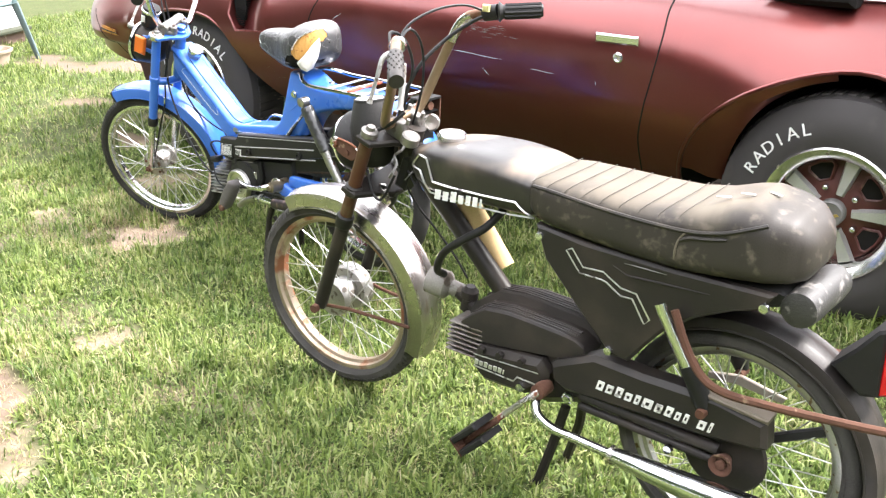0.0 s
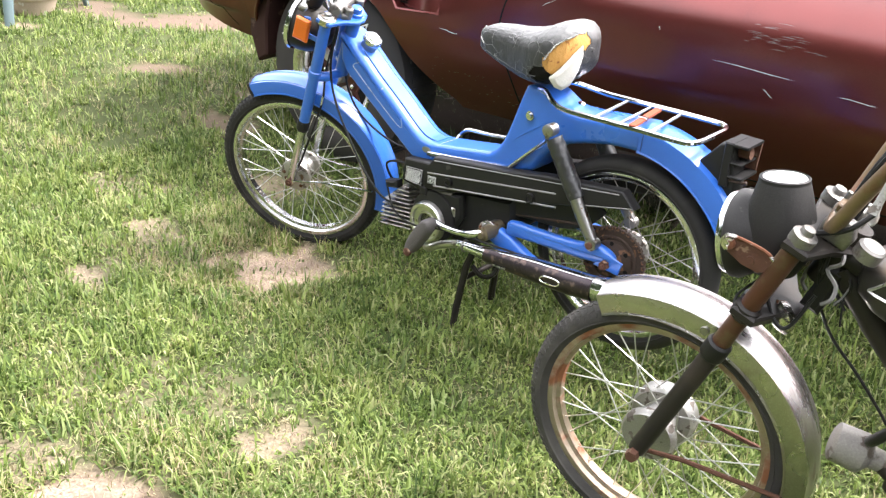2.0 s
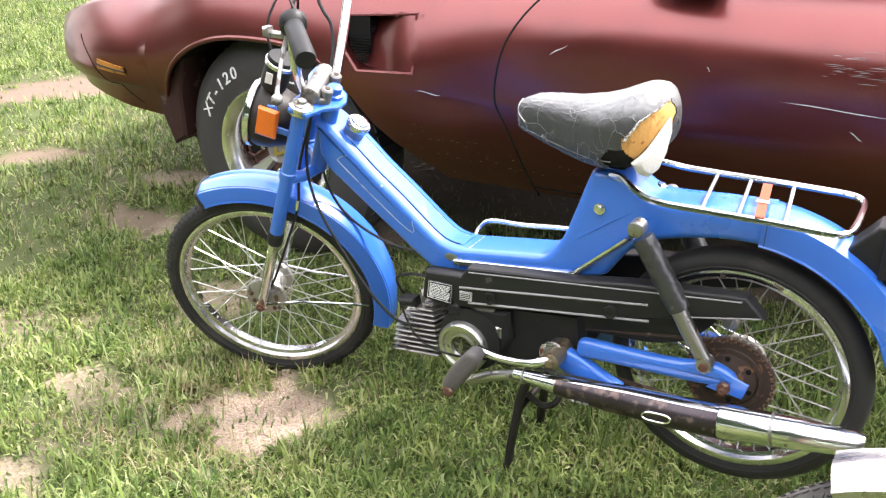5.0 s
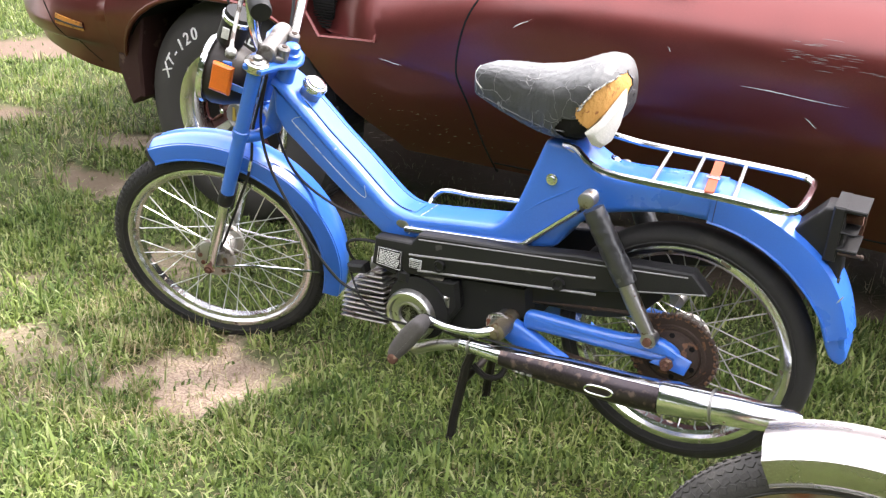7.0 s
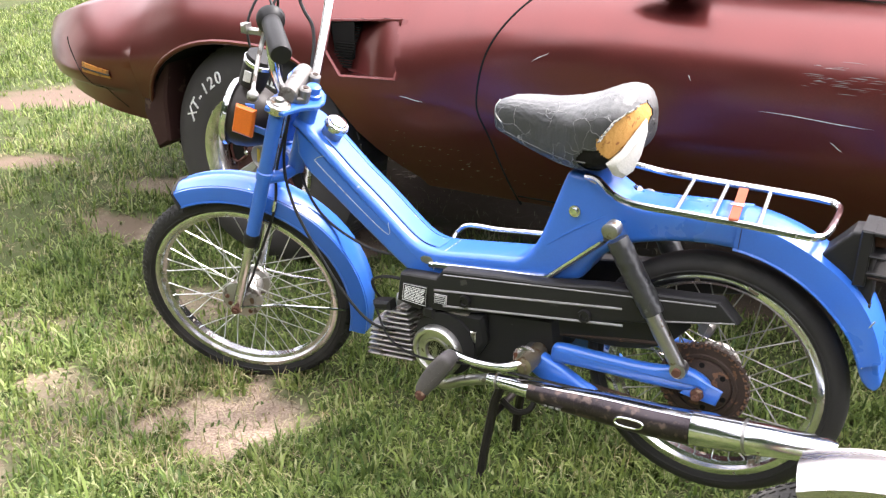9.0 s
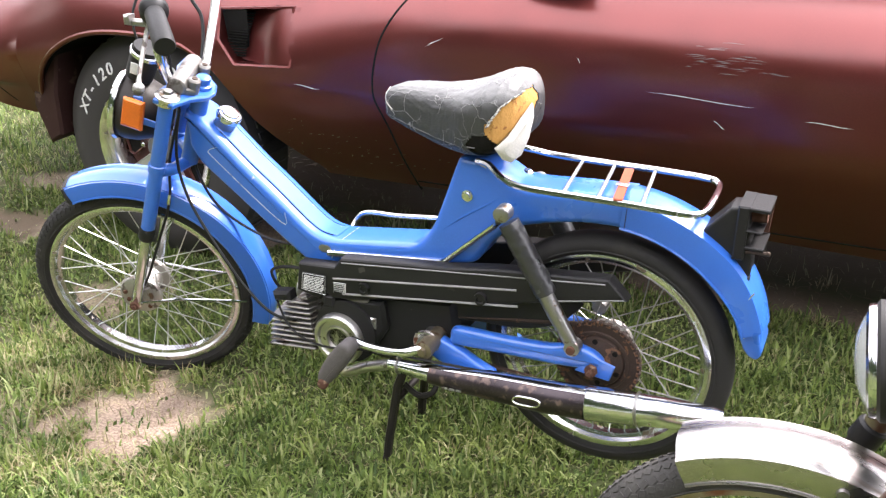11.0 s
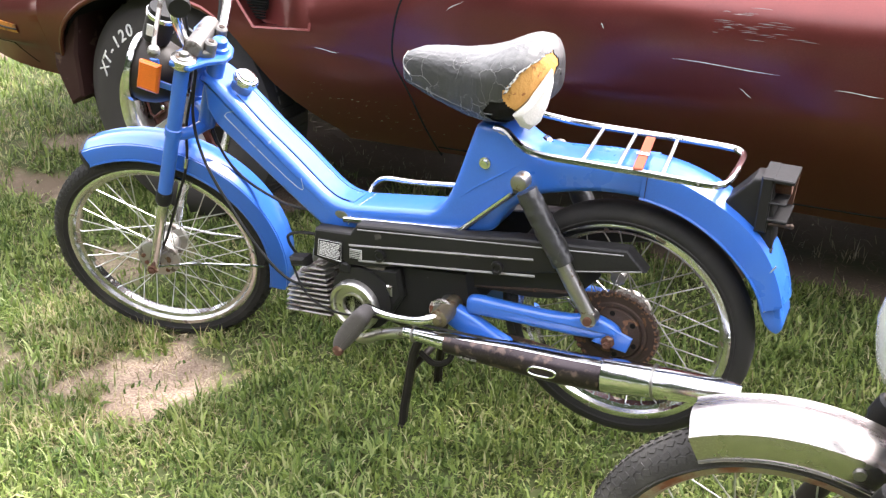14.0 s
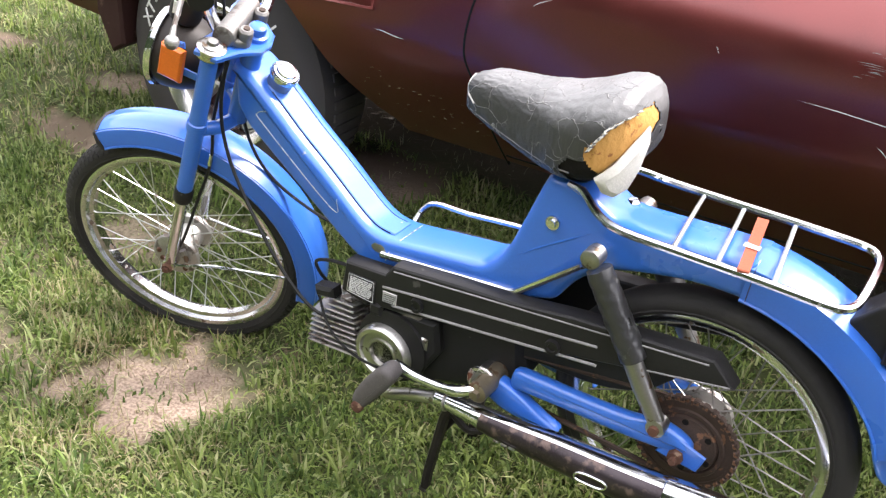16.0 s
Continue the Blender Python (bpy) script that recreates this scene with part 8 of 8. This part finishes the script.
# ---- far trees and hedge round the garden, seen in the car's paint and glass ----
def make_woods():
    rng = np.random.default_rng(5)
    v, f = [], []
    for k in range(64):
        a = 2 * math.pi * k / 64 + rng.uniform(-0.05, 0.05)
        r = rng.uniform(30, 42)
        tall = math.sin(a) < -0.15
        cx, cy, h = -2 + r * math.cos(a), 1 + r * math.sin(a), rng.uniform(15, 26) if tall else rng.uniform(4, 8)
        n = 1500 if tall else 300
        q = rng.normal(size=(n, 3))
        q /= np.linalg.norm(q, axis=1)[:, None]
        c = np.array([cx, cy, h * 0.52]) + q * np.array([3.0, 3.0, h * 0.48]) * rng.uniform(0.55, 1.0, (n, 1))
        for p in c:
            e = rng.normal(size=(2, 3)) * (0.85 if tall else 0.45)
            i = len(v)
            v += [tuple(p - e[0]), tuple(p + e[1]), tuple(p + e[0]), tuple(p - e[1])]
            f.append((i, i + 1, i + 2, i + 3))
    me = bpy.data.meshes.new("far_woods")
    me.from_pydata(v, [], f)
    me.materials.append(surf("far_foliage", (0.05, 0.085, 0.025), 0.8, 0.0, alt=(0.03, 0.055, 0.015), grain=3, bump=0.0))
    tagged(new("far_woods", me), "belt of dark green trees round the garden", "trees", kind="stuff")


make_woods()

# ---- grass: bent blades and broad clover-like leaves over the whole lawn in view ----
def grass_material(name, a, b, dry):
    m = bpy.data.materials.new(name)
    m.use_nodes = True
    n, l = m.node_tree.nodes, m.node_tree.links
    p = n["Principled BSDF"]
    g = n.new("ShaderNodeNewGeometry")
    r = n.new("ShaderNodeValToRGB")
    e = r.color_ramp.elements
    e[0].color, e[1].color = (*a, 1), (*dry, 1)
    e[0].position, e[1].position = 0.0, 1.0
    mid = e.new(0.72)
    mid.color = (*b, 1)
    l.new(g.outputs["Random Per Island"], r.inputs["Fac"])
    tc, big, hue = n.new("ShaderNodeTexCoord"), n.new("ShaderNodeTexNoise"), n.new("ShaderNodeMapRange")
    big.inputs["Scale"].default_value, big.inputs["Detail"].default_value = 6.5, 5.0
    l.new(tc.outputs["Object"], big.inputs["Vector"])
    hue.inputs["From Min"].default_value, hue.inputs["From Max"].default_value = 0.35, 0.65
    l.new(big.outputs["Fac"], hue.inputs["Value"])
    tint = n.new("ShaderNodeMix")
    tint.data_type, tint.blend_type = "RGBA", "MULTIPLY"
    q = [k for k in tint.inputs if k.enabled]
    l.new(hue.outputs["Result"], q[0])
    l.new(r.outputs["Color"], q[1])
    q[2].default_value = (0.62, 0.73, 0.62, 1)
    paint = [k for k in tint.outputs if k.enabled][0]
    l.new(paint, p.inputs["Base Color"])
    p.inputs["Roughness"].default_value = 0.55
    p.inputs["Specular IOR Level"].default_value = 0.3
    t = n.new("ShaderNodeBsdfTranslucent")
    l.new(paint, t.inputs["Color"])
    mix = n.new("ShaderNodeMixShader")
    mix.inputs["Fac"].default_value = 0.35
    l.new(p.outputs["BSDF"], mix.inputs[1])
    l.new(t.outputs["BSDF"], mix.inputs[2])
    l.new(mix.outputs["Shader"], n["Material Output"].inputs["Surface"])
    return m


def field(res=0.04):
    """Heights and wear of the ground on a grid, to sow by."""
    gx, gy = np.arange(-9.0, 3.0, res), np.arange(-3.2, 6.6, res)
    z = np.array([[ground_z(x, y) for x in gx] for y in gy])
    w = np.array([[bare(x, y) for x in gx] for y in gy])
    lush = np.array([[noise.noise((x * 2.6, y * 2.6, 11)) + 0.5 * noise.noise((x * 8, y * 8, 5)) for x in gx] for y in gy])
    return gx, gy, z, w, lush


def sow(name, count, area, seed, length, width, lean, mat, label, keep_worn=0.02, crowd=9, spread=0.011):
    rng = np.random.default_rng(seed)
    gx, gy, gz, gw, gl = FIELD
    x0, x1, y0, y1 = area
    x, y = rng.uniform(x0, x1, count), rng.uniform(y0, y1, count)
    clump = rng.integers(0, max(1, count // crowd), count)
    cx, cy = rng.uniform(x0, x1, count), rng.uniform(y0, y1, count)
    near = rng.random(count) < 0.78
    x = np.where(near, cx[clump] + rng.normal(0, spread, count), x)
    y = np.where(near, cy[clump] + rng.normal(0, spread, count), y)
    ix = np.clip(((x - gx[0]) / (gx[1] - gx[0])).astype(int), 0, len(gx) - 1)
    iy = np.clip(((y - gy[0]) / (gy[1] - gy[0])).astype(int), 0, len(gy) - 1)
    worn, lush, z = gw[iy, ix], gl[iy, ix], gz[iy, ix]
    ok = rng.random(count) < np.clip((1 - worn) ** 2 * (0.95 + 0.6 * lush), keep_worn, 1)
    x, y, z, lush, worn = x[ok], y[ok], z[ok], lush[ok], worn[ok]
    n = len(x)
    h = rng.uniform(*length, n) * np.clip(1 + 0.55 * lush, 0.5, 1.6) * (1 - 0.5 * worn)
    w = rng.uniform(*width, n)
    az, tilt = rng.uniform(0, 2 * np.pi, n), np.abs(rng.normal(0, lean, n)) + 0.12
    dx, dy = np.cos(az), np.sin(az)
    sx, sy = -dy * w, dx * w
    curl = rng.uniform(0.6, 1.5, n)
    mid = 0.55 * h
    mx, my, mz = dx * np.sin(tilt) * mid, dy * np.sin(tilt) * mid, np.cos(tilt) * mid
    t2 = np.minimum(tilt * (1 + curl), 2.0)
    tx, ty, tz = mx + dx * np.sin(t2) * 0.45 * h, my + dy * np.sin(t2) * 0.45 * h, mz + np.cos(t2) * 0.45 * h
    v = np.stack([np.stack(c, 1) for c in ((x - sx, y - sy, z - 0.004), (x + sx, y + sy, z - 0.004), (x + mx + sx * 0.85, y + my + sy * 0.85, z + mz), (x + mx - sx * 0.85, y + my - sy * 0.85, z + mz), (x + tx, y + ty, z + tz))], 1).reshape(-1, 3)
    base = (np.arange(n) * 5)[:, None]
    quads, tris = base + np.array([0, 1, 2, 3]), base + np.array([3, 2, 4])
    me = bpy.data.meshes.new(name)
    me.vertices.add(len(v))
    me.vertices.foreach_set("co", v.astype(np.float32).ravel())
    loops = np.concatenate([quads, tris], 1).ravel()
    me.loops.add(len(loops))
    me.loops.foreach_set("vertex_index", loops.astype(np.int32))
    me.polygons.add(2 * n)
    start = (np.arange(n) * 7)[:, None] + np.array([0, 4])
    me.polygons.foreach_set("loop_start", start.ravel().astype(np.int32))
    me.polygons.foreach_set("loop_total", np.tile([4, 3], n).astype(np.int32))
    me.update(calc_edges=True)
    me.validate()
    me.polygons.foreach_set("use_smooth", np.ones(2 * n, dtype=bool))
    me.materials.append(mat)
    tagged(new(name, me), label, "grass", kind="stuff")


FIELD = field()
GRASS = grass_material("lawn_grass", (0.058, 0.096, 0.022), (0.262, 0.322, 0.086), (0.42, 0.42, 0.21))
STRAW = grass_material("dry_straw", (0.34, 0.26, 0.15), (0.46, 0.38, 0.23), (0.6, 0.53, 0.36))
sow("grass", 330000, (-4.3, -0.1, 0.2, 2.95), 1, (0.018, 0.05), (0.0014, 0.0034), 1.8, GRASS, "uneven green lawn grass with longer tufts")
sow("grass", 160000, (-8.9, -3.9, -0.3, 6.3), 2, (0.03, 0.065), (0.002, 0.004), 1.1, GRASS, "uneven green lawn grass farther off")
sow("grass", 90000, (-8.9, 2.9, -3.0, 0.4), 6, (0.03, 0.065), (0.002, 0.004), 1.2, GRASS, "uneven green lawn grass nearer the path")
sow("grass", 40000, (-0.3, 2.9, 0.2, 6.3), 7, (0.03, 0.065), (0.002, 0.004), 1.2, GRASS, "uneven green lawn grass beside the car")
sow("broad_leaf_grass", 60000, (-4.4, -0.2, 0.3, 2.9), 3, (0.015, 0.04), (0.0028, 0.006), 1.3, GRASS, "broad short leaves among the grass")
sow("grass_tufts", 26000, (-4.3, -0.1, 0.2, 2.95), 12, (0.045, 0.09), (0.002, 0.004), 1.4, GRASS, "longer grass tufts with broad arching blades", 0.03, 26, 0.016)
sow("dry_straw", 48000, (-5.5, -0.2, 0.3, 3.4), 4, (0.02, 0.06), (0.0007, 0.0014), 1.3, STRAW, "dry pale straw in the lawn", 0.2)
sow("dry_straw", 7000, (-3.6, -2.9, 1.45, 2.0), 8, (0.025, 0.07), (0.0009, 0.0018), 1.9, STRAW, "loose straw on the bare soil", 0.35)
sow("dry_straw", 9000, (-2.7, -1.9, 0.5, 1.3), 9, (0.02, 0.06), (0.0008, 0.0016), 1.9, STRAW, "loose straw on the bare soil", 0.35)
